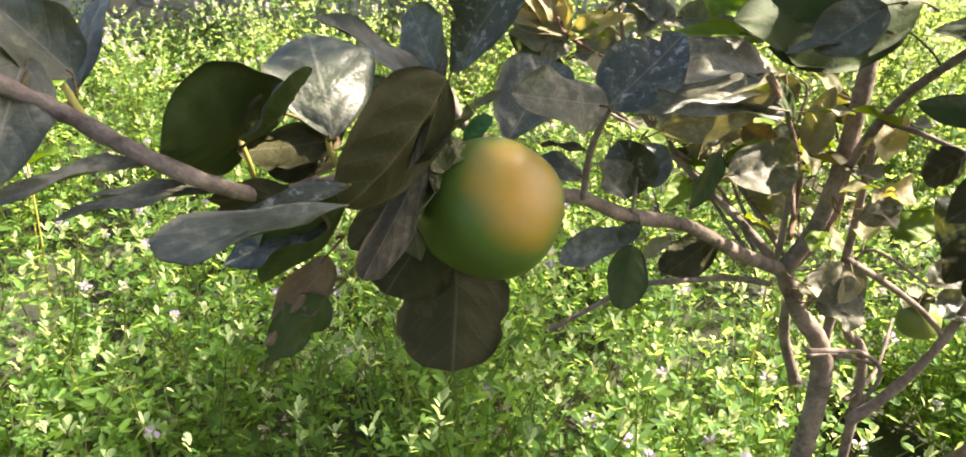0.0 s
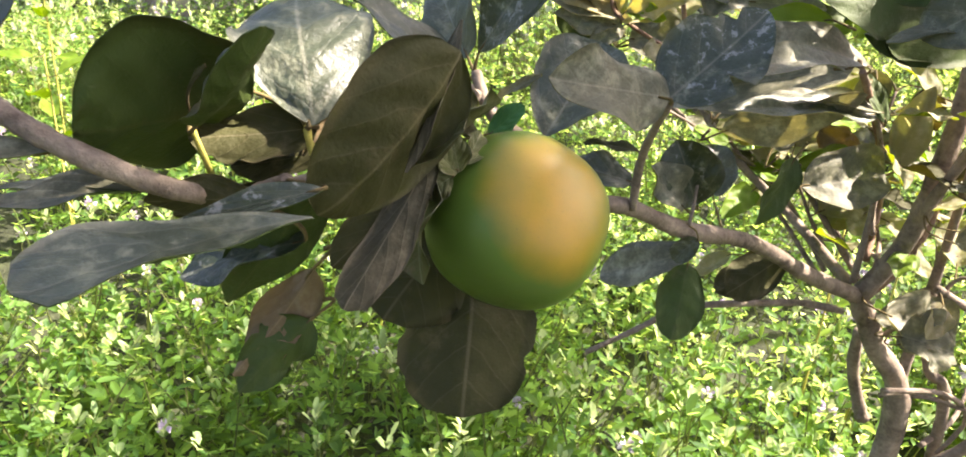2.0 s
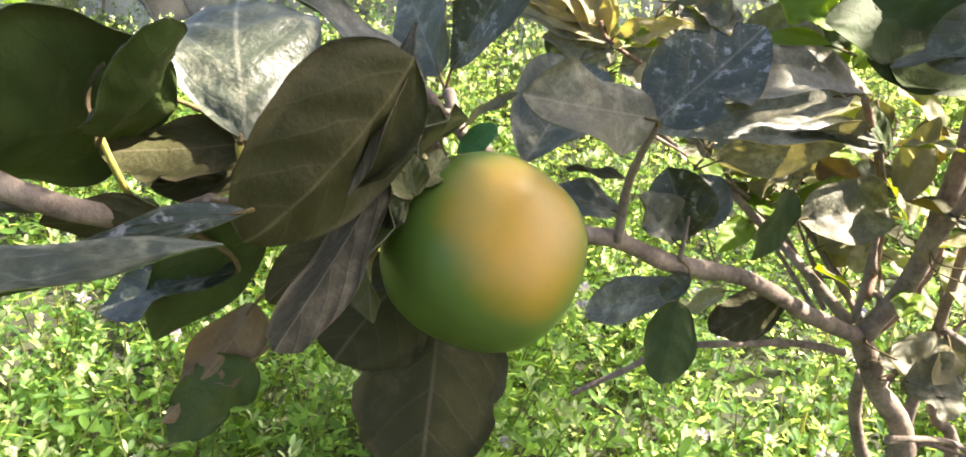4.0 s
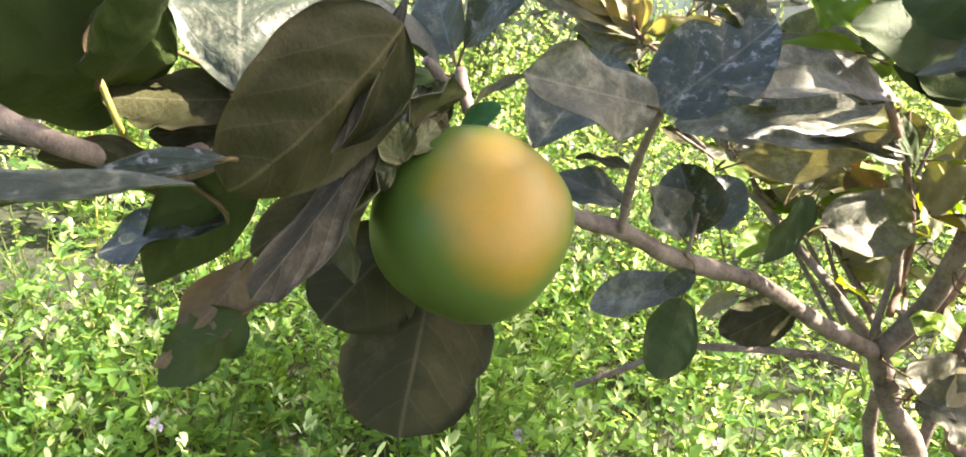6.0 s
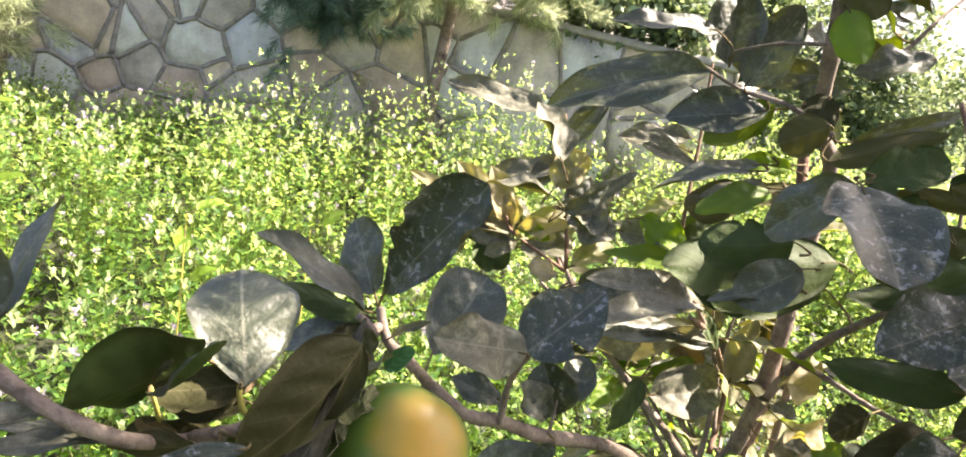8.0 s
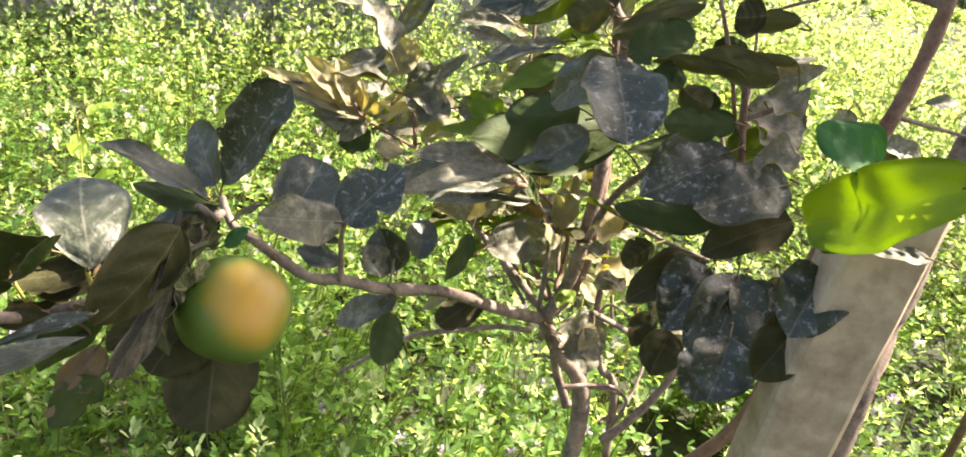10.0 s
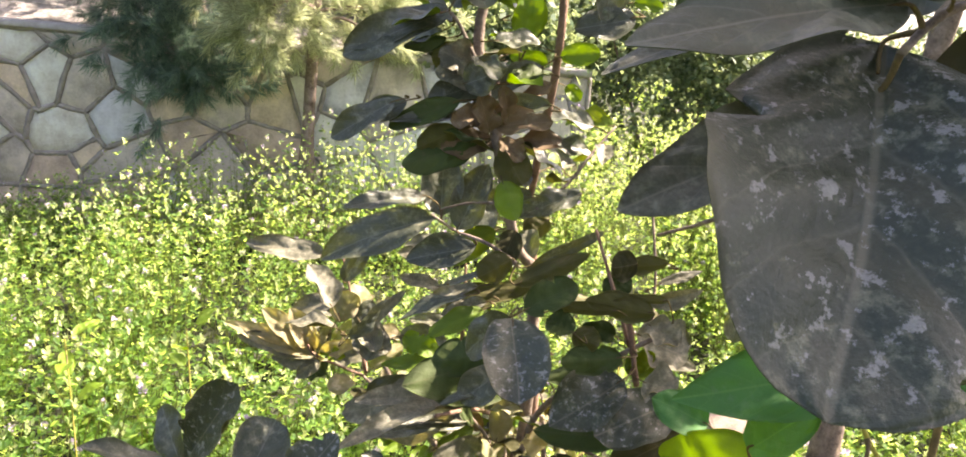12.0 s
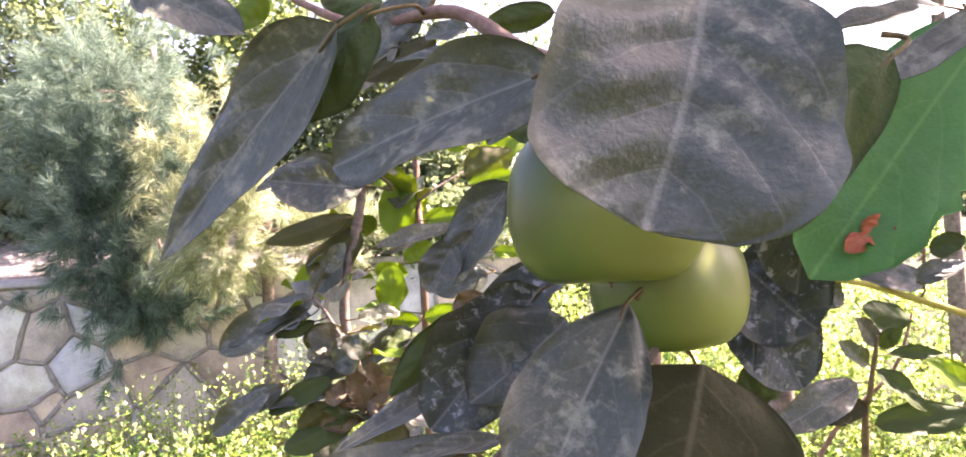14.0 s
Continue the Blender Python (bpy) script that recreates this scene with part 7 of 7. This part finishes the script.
# ---- leaf clouds as single meshes ----
def quads_cloud(name, centres, dirs, sides, lengths, widths, mats, slots=None, lift=0.18, fine=False):
    """Many small leaflets in one mesh: a lifted kite each or, where fine, two quads folded along the middle."""
    n = len(centres)
    up = np.cross(sides, dirs)
    if fine:
        prof = np.array([(0, 0, 0), (0.5, 0.42, 1), (0.42, 0.82, 1), (0, 1.0, 0), (-0.42, 0.82, 1), (-0.5, 0.42, 1)])
        quads = np.array([[0, 1, 2, 3], [0, 3, 4, 5]])
    else:
        prof = np.array([(0, 0, 0), (0.62, 0.55, 1), (0, 1.0, 0), (-0.62, 0.55, 1)])
        quads = np.array([[0, 1, 2, 3]])
    v = (centres[:, None] + sides[:, None] * (prof[None, :, 0:1] * widths[:, None, None]) + dirs[:, None] * (prof[None, :, 1:2] * lengths[:, None, None])
         + up[:, None] * (prof[None, :, 2:3] * (lift * widths)[:, None, None]))
    v = v.reshape(-1, 3)
    f = (quads[None] + len(prof) * np.arange(n)[:, None, None]).reshape(-1, 4)
    me = bpy.data.meshes.new(name)
    me.vertices.add(len(v))
    me.vertices.foreach_set("co", v.astype(np.float32).ravel())
    me.loops.add(f.size)
    me.loops.foreach_set("vertex_index", f.astype(np.int32).ravel())
    me.polygons.add(len(f))
    me.polygons.foreach_set("loop_start", np.arange(0, f.size, 4, dtype=np.int32))
    for m in mats:
        me.materials.append(m)
    if slots is not None:
        me.polygons.foreach_set("material_index", np.repeat(np.asarray(slots, np.int32), len(quads)))
    me.update(calc_edges=True)
    me.validate()
    return new(name, me)


def unit(a):
    return a / np.maximum(np.linalg.norm(a, axis=-1, keepdims=True), 1e-9)


nr = np.random.default_rng(5)


def field_height(x, y):
    level = 0.54 + 0.08 * np.sin(1.7 * x + 0.6) * np.cos(1.3 * y + 0.4)
    by_wall = np.clip(0.80 + 0.27 * (x + 0.7), 0.34, 1.0)
    share = np.clip((y - 1.9) / 1.5, 0, 1) * np.clip((9.0 - y) / 2.0, 0, 1)
    return level + (by_wall - level) * share + 0.05 * np.sin(5.1 * x + 2.0 * y)


def alfalfa(name, x0, x1, y0, y1, per_m2, size, label, nodes=14, broad=0.0105, fine=False):
    clumps = int((x1 - x0) * (y1 - y0) * per_m2 / 10)
    qx, qy = nr.uniform(x0, x1, clumps), nr.uniform(y0, y1, clumps)
    keep = (qy < WALL_A + WALL_B * qx - 0.08) | (qx > WALL_X1 + 0.15)
    qx, qy = qx[keep], qy[keep]
    patch = 0.5 + 0.5 * np.sin(6.1 * qx + 2.2 * np.sin(4.3 * qy)) * np.sin(5.3 * qy + 1.7 * np.sin(3.9 * qx))
    vigour = nr.uniform(0.74, 1.06, len(qx)) * (0.90 + 0.20 * patch)
    n = 10 * len(qx)
    px, py = np.repeat(qx, 10) + nr.normal(0, 0.022, n), np.repeat(qy, 10) + nr.normal(0, 0.022, n)
    h = field_height(px, py) * np.repeat(vigour, 10) * nr.uniform(0.5, 1.12, n)
    lean = nr.normal(0, 0.11, (n, 2))
    root = np.stack([px, py, np.zeros(n)], 1)
    tip = root + np.stack([lean[:, 0], lean[:, 1], h], 1)
    u = np.linspace(0.10, 1.0, nodes)
    at = root[:, None] + (tip - root)[:, None] * u[None, :, None] + np.stack([0.03 * np.sin(5 * u[None] + px[:, None] * 50), 0.03 * np.cos(4 * u[None] + py[:, None] * 70), 0 * u[None] + 0 * px[:, None]], 2)
    ang = (np.arange(nodes) * 2.4)[None] + nr.uniform(0, 6.3, (n, 1)) + nr.normal(0, 0.3, (n, nodes))
    out = np.stack([np.cos(ang), np.sin(ang), nr.uniform(0.1, 0.9, (n, nodes))], 2)
    out = unit(out)
    stemlen = nr.uniform(0.008, 0.026, (n, nodes, 1)) * size
    hub = at + out * stemlen
    cs, ds, ss, ls, ws = [], [], [], [], []
    for spread in (-1.0, 0.0, 1.0):
        turn = ang + spread * nr.uniform(0.7, 1.1, (n, nodes))
        d = unit(np.stack([np.cos(turn), np.sin(turn), out[..., 2] * 0.8 + nr.normal(0, 0.35, (n, nodes))], 2))
        s = unit(np.cross(d, np.stack([nr.normal(0, 0.45, (n, nodes)), nr.normal(0, 0.45, (n, nodes)), np.ones((n, nodes))], 2)))
        shrink = np.where(u > 0.93, 0.6, 1.0)[None] * nr.uniform(0.7, 1.25, (n, nodes))
        cs.append(hub.reshape(-1, 3)), ds.append(d.reshape(-1, 3)), ss.append(s.reshape(-1, 3))
        ls.append((0.023 * size * shrink).ravel()), ws.append((broad * size * shrink).ravel())
    slots = np.zeros(3 * n * nodes, np.int32)
    # stalks: two crossing slim blades from root to tip
    for turn in (0.0, 1.6):
        cs.append(root), ds.append(unit(tip - root)), ls.append(np.linalg.norm(tip - root, axis=1) * 0.98), ws.append(np.full(n, 0.0028 * size))
        side = np.tile([math.cos(turn), math.sin(turn), 0.0], (n, 1))
        ss.append(unit(side - unit(tip - root) * (side * unit(tip - root)).sum(1, keepdims=True)))
        slots = np.r_[slots, np.ones(n, np.int32)]
    # upright young leaves at the stalk tips
    for k in range(6):
        turn = k * 0.9 + nr.uniform(0, 6.3, n)
        d = unit(np.stack([np.cos(turn) * 0.7, np.sin(turn) * 0.7, nr.uniform(0.5, 1.4, n)], 1))
        cs.append(tip + d * 0.004 - [0, 0, 0.004 * k]), ds.append(d), ls.append(nr.uniform(0.011, 0.020, n) * size), ws.append(nr.uniform(0.006, 0.010, n) * size)
        ss.append(unit(np.cross(d, np.tile([0.1, 0.2, 1.0], (n, 1)))))
        slots = np.r_[slots, np.full(n, 3, np.int32)]
    # lilac heads on some stalks
    some = np.flatnonzero(nr.random(n) < 0.17)
    for _ in range(14):
        d = unit(nr.normal(0, 1, (len(some), 3)) + [0, 0, 0.6])
        cs.append(tip[some] + [0, 0, 0.004] + d * 0.003), ds.append(d), ls.append(np.full(len(some), 0.0105)), ws.append(np.full(len(some), 0.006))
        ss.append(unit(np.cross(d, nr.normal(0, 1, (len(some), 3)))))
        slots = np.r_[slots, np.full(len(some), 2, np.int32)]
    ob = quads_cloud(name, np.concatenate(cs), np.concatenate(ds), np.concatenate(ss), np.concatenate(ls), np.concatenate(ws), [M["alfalfa"], M["stalk"], M["flower"], M["alfalfa_tip"]], slots, fine=fine)
    return tagged(ob, label, "crop", kind="stuff")


alfalfa("alfalfa_field", -1.6, 2.4, 0.5, 2.4, 275, 1.22, "dense green alfalfa crop with small lilac flower heads", 14, 0.0085, True)
alfalfa("alfalfa_field", -3.6, 3.6, 2.4, 5.6, 230, 1.05, "sunlit green alfalfa crop in front of the stone wall", 13, 0.0085)
alfalfa("alfalfa_field", 1.6, 9.0, 3.0, 14.0, 40, 2.5, "sunlit green alfalfa stretching away beyond the trees", 7)


alfalfa("alfalfa_field", -7.0, -1.6, -2.6, 2.4, 34, 2.6, "green alfalfa crop beside the saplings", 7)
alfalfa("alfalfa_field", 2.4, 9.0, -2.6, 3.0, 30, 2.6, "green alfalfa crop past the saplings", 7)
alfalfa("alfalfa_field", -1.6, 2.4, -4.0, -0.9, 34, 2.6, "green alfalfa crop behind the saplings", 7)
alfalfa("alfalfa_field", 0.0, 26.0, 14.0, 44.0, 4, 5.5, "far green field running to the skyline", 7)


# ---- broad-leaved weeds that stand out of the crop ----
def weed(at, height, leaves, size, seed):
    g = random.Random(seed)
    root = Vector((at[0], at[1], 0))
    w = thing("weed", root, "yellow-green broad-leaved weed standing in the crop", "weed", "weeds in the crop")
    branch(w, "stem", [root, root + Vector((0.01, 0.0, 0.5 * height)), root + Vector((-0.01, 0.01, height))], 0.003, 0.0015, "yellow_petiole", 6)
    for k in range(leaves):
        a = 2.4 * k + g.uniform(-0.4, 0.4)
        q = root + Vector((0, 0, height * (0.70 + 0.30 * (k + 1) / leaves)))
        d = Vector((math.cos(a), math.sin(a), g.uniform(-0.1, 0.6))).normalized()
        leaf(w, q + d * 0.02, q + d * (0.02 + size * g.uniform(0.8, 1.1)), (0, -0.3, 1), size * 0.45, "lime", "lime", "ovate", 14, 0.08, 0.15)
    return w


for place, height, count, size, seed in (((-0.98, 1.42), 0.74, 5, 0.09, 1), ((-0.58, 1.53), 0.72, 4, 0.08, 2), ((-0.33, 1.62), 0.72, 4, 0.07, 3), ((-1.35, 1.95), 0.78, 5, 0.09, 4), ((0.55, 1.30), 0.68, 5, 0.06, 5), ((0.75, 1.50), 0.72, 5, 0.06, 6)):
    weed(place, height, count, size, seed)


# ---- conifers and shrubs in front of and above the wall ----
def needle_tree(label, root, height, r, tufts, mat, seed, bark="pine_bark"):
    g = np.random.default_rng(seed)
    tree = thing("pine_tree", root, label, "tree")
    root = Vector(root)
    top = root + Vector((0.05, 0.1, height))
    branch(tree, "trunk", [root - Vector((0, 0, 0.05)), root.lerp(top, 0.3) + Vector((-0.02, 0.02, 0)), top], r, r * 0.45, bark, 14, "ridged grey-brown trunk, sunlit along one side")
    cs, ds, ss, ls, ws = [], [], [], [], []
    for centre, spread, count in tufts:
        centre = np.array(centre)
        start = root.lerp(top, max(0.15, min(0.95, (centre[2] - root.z) / height)))
        branch(tree, "limb", [start, start.lerp(Vector(centre), 0.5) + Vector((0, 0, 0.05)), Vector(centre)], 0.014, 0.005, bark, 6)
        for _ in range(count):
            c = centre + g.normal(0, 1, 3) * np.array(spread)
            axis = unit(c - centre + np.array([0, 0, 0.05]) + g.normal(0, 0.06, 3))
            m = 110
            along = g.uniform(0, 0.11, (m, 1))
            d = unit(axis * 0.9 + g.normal(0, 0.55, (m, 3)) + [0, 0, -0.18])
            cs.append(c + axis * along), ds.append(d)
            ss.append(unit(np.cross(d, g.normal(0, 1, (m, 3)))))
            ls.append(g.uniform(0.06, 0.12, m)), ws.append(np.full(m, 0.0034))
    crown = quads_cloud("crown", np.concatenate(cs) - np.array(root), np.concatenate(ds), np.concatenate(ss), np.concatenate(ls), np.concatenate(ws), [M[mat]])
    child(crown, tree, "long thin needles in loose tufts")
    return tree


def shrub(name, label, category, root, boxes, count, size, mat, seed):
    """A leafy shrub: stems and many small leaves in uneven lobes."""
    g = np.random.default_rng(seed)
    tree = thing(name, root, label, category)
    cs = []
    for centre, spread, share in boxes:
        branch(tree, "stem", [Vector(root), Vector(root).lerp(Vector(centre), 0.6) + Vector((0.05, 0, -0.05)), Vector(centre)], 0.03, 0.008, "pine_bark", 6)
        k = int(count * share)
        lobes = np.array(centre) + g.normal(0, 1, (max(6, k // 90), 3)) * np.array(spread)
        cs.append(lobes[g.integers(0, len(lobes), k)] + g.normal(0, 0.10, (k, 3)))
    c = np.concatenate(cs)
    n = len(c)
    d = unit(g.normal(0, 1, (n, 3)) + [0, -0.2, -0.3])
    s = unit(np.cross(d, g.normal(0, 0.5, (n, 3)) + [0, 0, 1]))
    crown = quads_cloud("crown", c - np.array(root), d, s, size * g.uniform(0.6, 1.3, n), 0.6 * size * g.uniform(0.7, 1.2, n), [M[mat]])
    child(crown, tree)
    return tree


needle_tree("pine with pale sunlit needle tufts before the stone wall", (-0.42, 4.78, 0), 2.9, 0.058,
            [((-0.62, 4.52, 1.60), (0.12, 0.08, 0.15), 110), ((-0.56, 4.55, 1.90), (0.12, 0.08, 0.12), 60), ((-0.82, 4.6, 1.62), (0.10, 0.08, 0.12), 40), ((-0.66, 4.7, 2.35), (0.12, 0.1, 0.12), 26), ((-0.95, 4.72, 2.20), (0.12, 0.1, 0.14), 26), ((-0.10, 4.72, 1.52), (0.13, 0.07, 0.09), 46), ((0.22, 4.78, 1.60), (0.12, 0.07, 0.10), 34)], "needle", 4)
# The last two tufts are added to cast shade on bank and coping.
needle_tree("dense dark conifer with soft blue-green needles hanging over the wall", (-1.35, 5.75, 1.40), 1.7, 0.05,
            [((-1.45, 4.85, 1.62), (0.17, 0.08, 0.20), 120), ((-1.22, 4.82, 1.32), (0.15, 0.07, 0.15), 90), ((-1.02, 4.85, 1.20), (0.13, 0.06, 0.08), 40), ((-1.62, 4.95, 2.0), (0.18, 0.1, 0.18), 90), ((-1.25, 4.95, 2.1), (0.22, 0.1, 0.2), 110), ((-1.45, 5.0, 2.6), (0.28, 0.12, 0.24), 120), ((-1.30, 5.45, 2.25), (0.30, 0.22, 0.25), 150), ((-1.75, 5.55, 2.60), (0.30, 0.25, 0.25), 150)], "needle_dark", 5)
needle_tree("bushy young pine with low yellowish needle tufts", (-3.05, 4.55, 0), 1.3, 0.05,
            [((-3.05, 4.25, 0.66), (0.17, 0.10, 0.14), 110), ((-3.2, 4.3, 1.0), (0.18, 0.14, 0.2), 80)], "needle", 6)
shrub("shrub", "tall shrub with pale sunlit broad leaves above the bank", "shrub", (-2.7, 6.7, 1.75), [((-2.65, 6.3, 2.3), (0.30, 0.12, 0.25), 0.35), ((-3.2, 6.5, 2.5), (0.35, 0.16, 0.40), 0.3), ((-2.4, 6.4, 3.1), (0.4, 0.18, 0.40), 0.35)], 28000, 0.062, "ivy", 7)
shrub("hedge", "dark leafy hedge on the bank behind the wall", "hedge", (-1.0, 6.9, 1.8), [((-1.7, 6.8, 2.6), (0.45, 0.16, 0.40), 0.28), ((-0.9, 6.8, 2.5), (0.45, 0.18, 0.45), 0.28), ((-0.2, 6.9, 2.3), (0.35, 0.16, 0.35), 0.2), ((-1.1, 7.0, 3.3), (0.9, 0.3, 0.4), 0.24)], 34000, 0.066, "hedge", 8)
shrub("shrub", "pale green bush beyond the end of the wall", "shrub", (3.0, 7.8, 0.0), [((2.3, 7.6, 1.7), (0.40, 0.2, 0.45), 0.5), ((3.5, 7.7, 1.5), (0.5, 0.2, 0.45), 0.5)], 14000, 0.07, "ivy", 9)
shrub("shrub", "pale leafy bush on the bank above the wall", "shrub", (0.7, 6.3, 1.6), [((0.55, 5.10, 1.58), (0.22, 0.08, 0.05), 0.12), ((1.1, 5.10, 1.58), (0.20, 0.08, 0.05), 0.12), ((0.2, 6.7, 3.0), (0.4, 0.2, 0.35), 0.3), ((1.2, 6.7, 2.9), (0.4, 0.2, 0.35), 0.3), ((0.35, 6.2, 1.9), (0.35, 0.14, 0.2), 0.4), ((1.0, 6.2, 1.9), (0.25, 0.14, 0.2), 0.4), ((0.1, 6.4, 2.2), (0.3, 0.14, 0.2), 0.2)], 18000, 0.06, "ivy", 12)
fg = np.random.default_rng(14)
fn = 26000
fx, fy = fg.uniform(-4, 46, fn), fg.uniform(46, 52, fn)
fz = np.abs(fg.normal(0, 1, fn)) * (2.6 + 0.8 * np.sin(fx * 0.9) + 0.5 * np.sin(fx * 2.3))
fd = unit(fg.normal(0, 1, (fn, 3)))
woods = quads_cloud("far_woods", np.stack([fx, fy, fz], 1), fd, unit(np.cross(fd, fg.normal(0, 1, (fn, 3)))), fg.uniform(0.25, 0.6, fn), fg.uniform(0.15, 0.35, fn), [M["ivy"]])
tagged(woods, "hazy pale green line of trees beyond the field", "trees", kind="stuff")


# ---- unseen leafy heads added for shade, and small leaves on the twigs ----
def shade_crown(tree, centre, spread, count, seed, tops=("dusty", "pale", "olive", "fresh"), limbs=7, inner=0.35, beams=()):
    """Unseen limbs and leaves added to block light, left open along the given sunbeams."""
    g = random.Random(seed)
    top = max(WOOD[tree.name], key=lambda q: q.z).copy()
    ends = []
    for k in range(limbs):
        end = Vector([c + g.uniform(-1, 1) * s for c, s in zip(centre, spread)])
        branch(tree, "limb", [top, top.lerp(end, 0.5) + Vector((0, 0, 0.06)), end], 0.006, 0.002, "shoot", 6)
        ends += spline([top.lerp(end, inner), top.lerp(end, 0.5 + inner / 2) + Vector((0, 0, 0.04)), end], 5)
    verts, faces, slots, uvs = [], [], [], []
    for k in range(count):
        q = g.choice(ends) + Vector([g.uniform(-0.05, 0.05) for _ in range(3)])
        a = g.uniform(0, 6.3)
        y = Vector((math.cos(a), math.sin(a), g.uniform(-0.7, 0.3))).normalized()
        size = g.uniform(0.06, 0.10)
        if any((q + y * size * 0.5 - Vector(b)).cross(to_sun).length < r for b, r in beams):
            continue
        q -= tree.location
        z = Vector((g.uniform(-0.5, 0.5), g.uniform(-0.5, 0.5), 1))
        z = (z - y * z.dot(y)).normalized()
        x = y.cross(z)
        v, f, s, uv = leaf_data(size, size * g.uniform(0.5, 0.62), 0.55, 0.65, 0.25, 0.06, 0.15, 5000 + k, 0.0, 6, 2)
        n, top_slot = len(verts), g.randrange(len(tops))
        verts += [q + x * c[0] + y * c[1] + z * c[2] for c in v]
        faces += [tuple(n + i for i in c) for c in f]
        slots += [len(tops) if i else top_slot for i in s]
        uvs += uv
    crown = mesh_object("crown", verts, faces, [M[m] for m in tops] + [M["under"]], slots, True, uvs)
    crown.parent = tree
    tagged(crown, "unseen dusty leaves added to block light", kind="stuff")


def twig_leaves(tree, low, high, count, seed, size=(0.028, 0.05), tops=("pale", "pale", "dusty", "lime", "olive", "brown")):
    """Small leaves on the wood that lies inside a box."""
    g = random.Random(seed)
    wood = [q for q in WOOD[tree.name] if all(a <= c <= b for a, c, b in zip(low, q, high))]
    for k in range(count if wood else 0):
        a = g.uniform(0, 6.3)
        d = Vector((math.cos(a), math.sin(a), g.uniform(-0.6, 0.6))).normalized()
        q = g.choice(wood) + d * g.uniform(0.004, 0.035)
        length = g.uniform(*size)
        leaf(tree, q, q + d * length, (g.uniform(-0.7, 0.7), g.uniform(-0.9, 0.3), 1), length * g.uniform(0.5, 0.66), g.choice(tops), g.choice(("under", "lime", "lime")), g.choice(("ovate", "oval")), 16, 0.05, 0.25)


twig_leaves(tree_a, (0.1, 0.68, 0.86), (0.6, 1.2, 1.10), 60, 21, (0.032, 0.06), ("cream", "cream", "pale", "cream", "lime", "brown"))
twig_leaves(tree_a, (0.08, 0.62, 0.88), (0.5, 1.1, 1.20), 36, 23, (0.035, 0.065), ("cream", "lime", "cream", "pale"))
twig_leaves(tree_a, (0.15, 0.5, 1.30), (0.5, 0.95, 1.75), 40, 22, (0.045, 0.085), ("dusty", "dusty", "pale", "lime", "olive"))
# Heads added above the view to shade the fruit and near leaves.
shade_crown(tree_e, (0.99, 0.70, 2.52), (0.39, 0.22, 0.08), 540, 31, limbs=44, inner=0.86, beams=(((-0.074, 0.358, 1.083), 0.050), ((0.016, 0.350, 1.038), 0.022)))
shade_crown(tree_e, (1.65, 0.88, 2.50), (0.26, 0.13, 0.08), 190, 34, limbs=14, inner=0.8)
shade_crown(tree_b, (0.88, 0.23, 2.08), (0.34, 0.26, 0.08), 520, 32, limbs=30, inner=0.8)
# Tree added out of view; its two heads darken the near crop with shade.
tree_f = thing("persimmon_tree", (3.05, 2.95, 0), "unseen taller tree added beyond the saplings to cast shade", "tree", "young persimmon trees")
branch(tree_f, "trunk", [(3.05, 2.95, -0.03), (3.02, 2.94, 1.2), (2.88, 2.80, 2.4), (2.75, 2.62, 3.0)], 0.05, 0.02, "bark", 9)
shade_crown(tree_f, (2.11, 1.70, 3.30), (0.28, 0.18, 0.10), 160, 35, limbs=10, inner=0.85)
shade_crown(tree_f, (2.41, 2.30, 3.70), (0.50, 0.46, 0.25), 420, 33, limbs=16, inner=0.5)
# Unseen trees added behind the eye; they screen off part of the sky.
for gx, gy, seed in ((-0.75, -1.55, 41), (0.95, -1.60, 42)):
    tree_g = thing("persimmon_tree", (gx, gy, 0), "unseen leafy tree added behind the viewpoint", "tree", "young persimmon trees")
    branch(tree_g, "trunk", [(gx, gy, -0.03), (gx + 0.02, gy, 0.7), (gx, gy + 0.02, 1.4)], 0.035, 0.02, "bark", 9)
    shade_crown(tree_g, (gx, gy, 1.75), (0.75, 0.30, 0.75), 620, seed, limbs=26, inner=0.2)
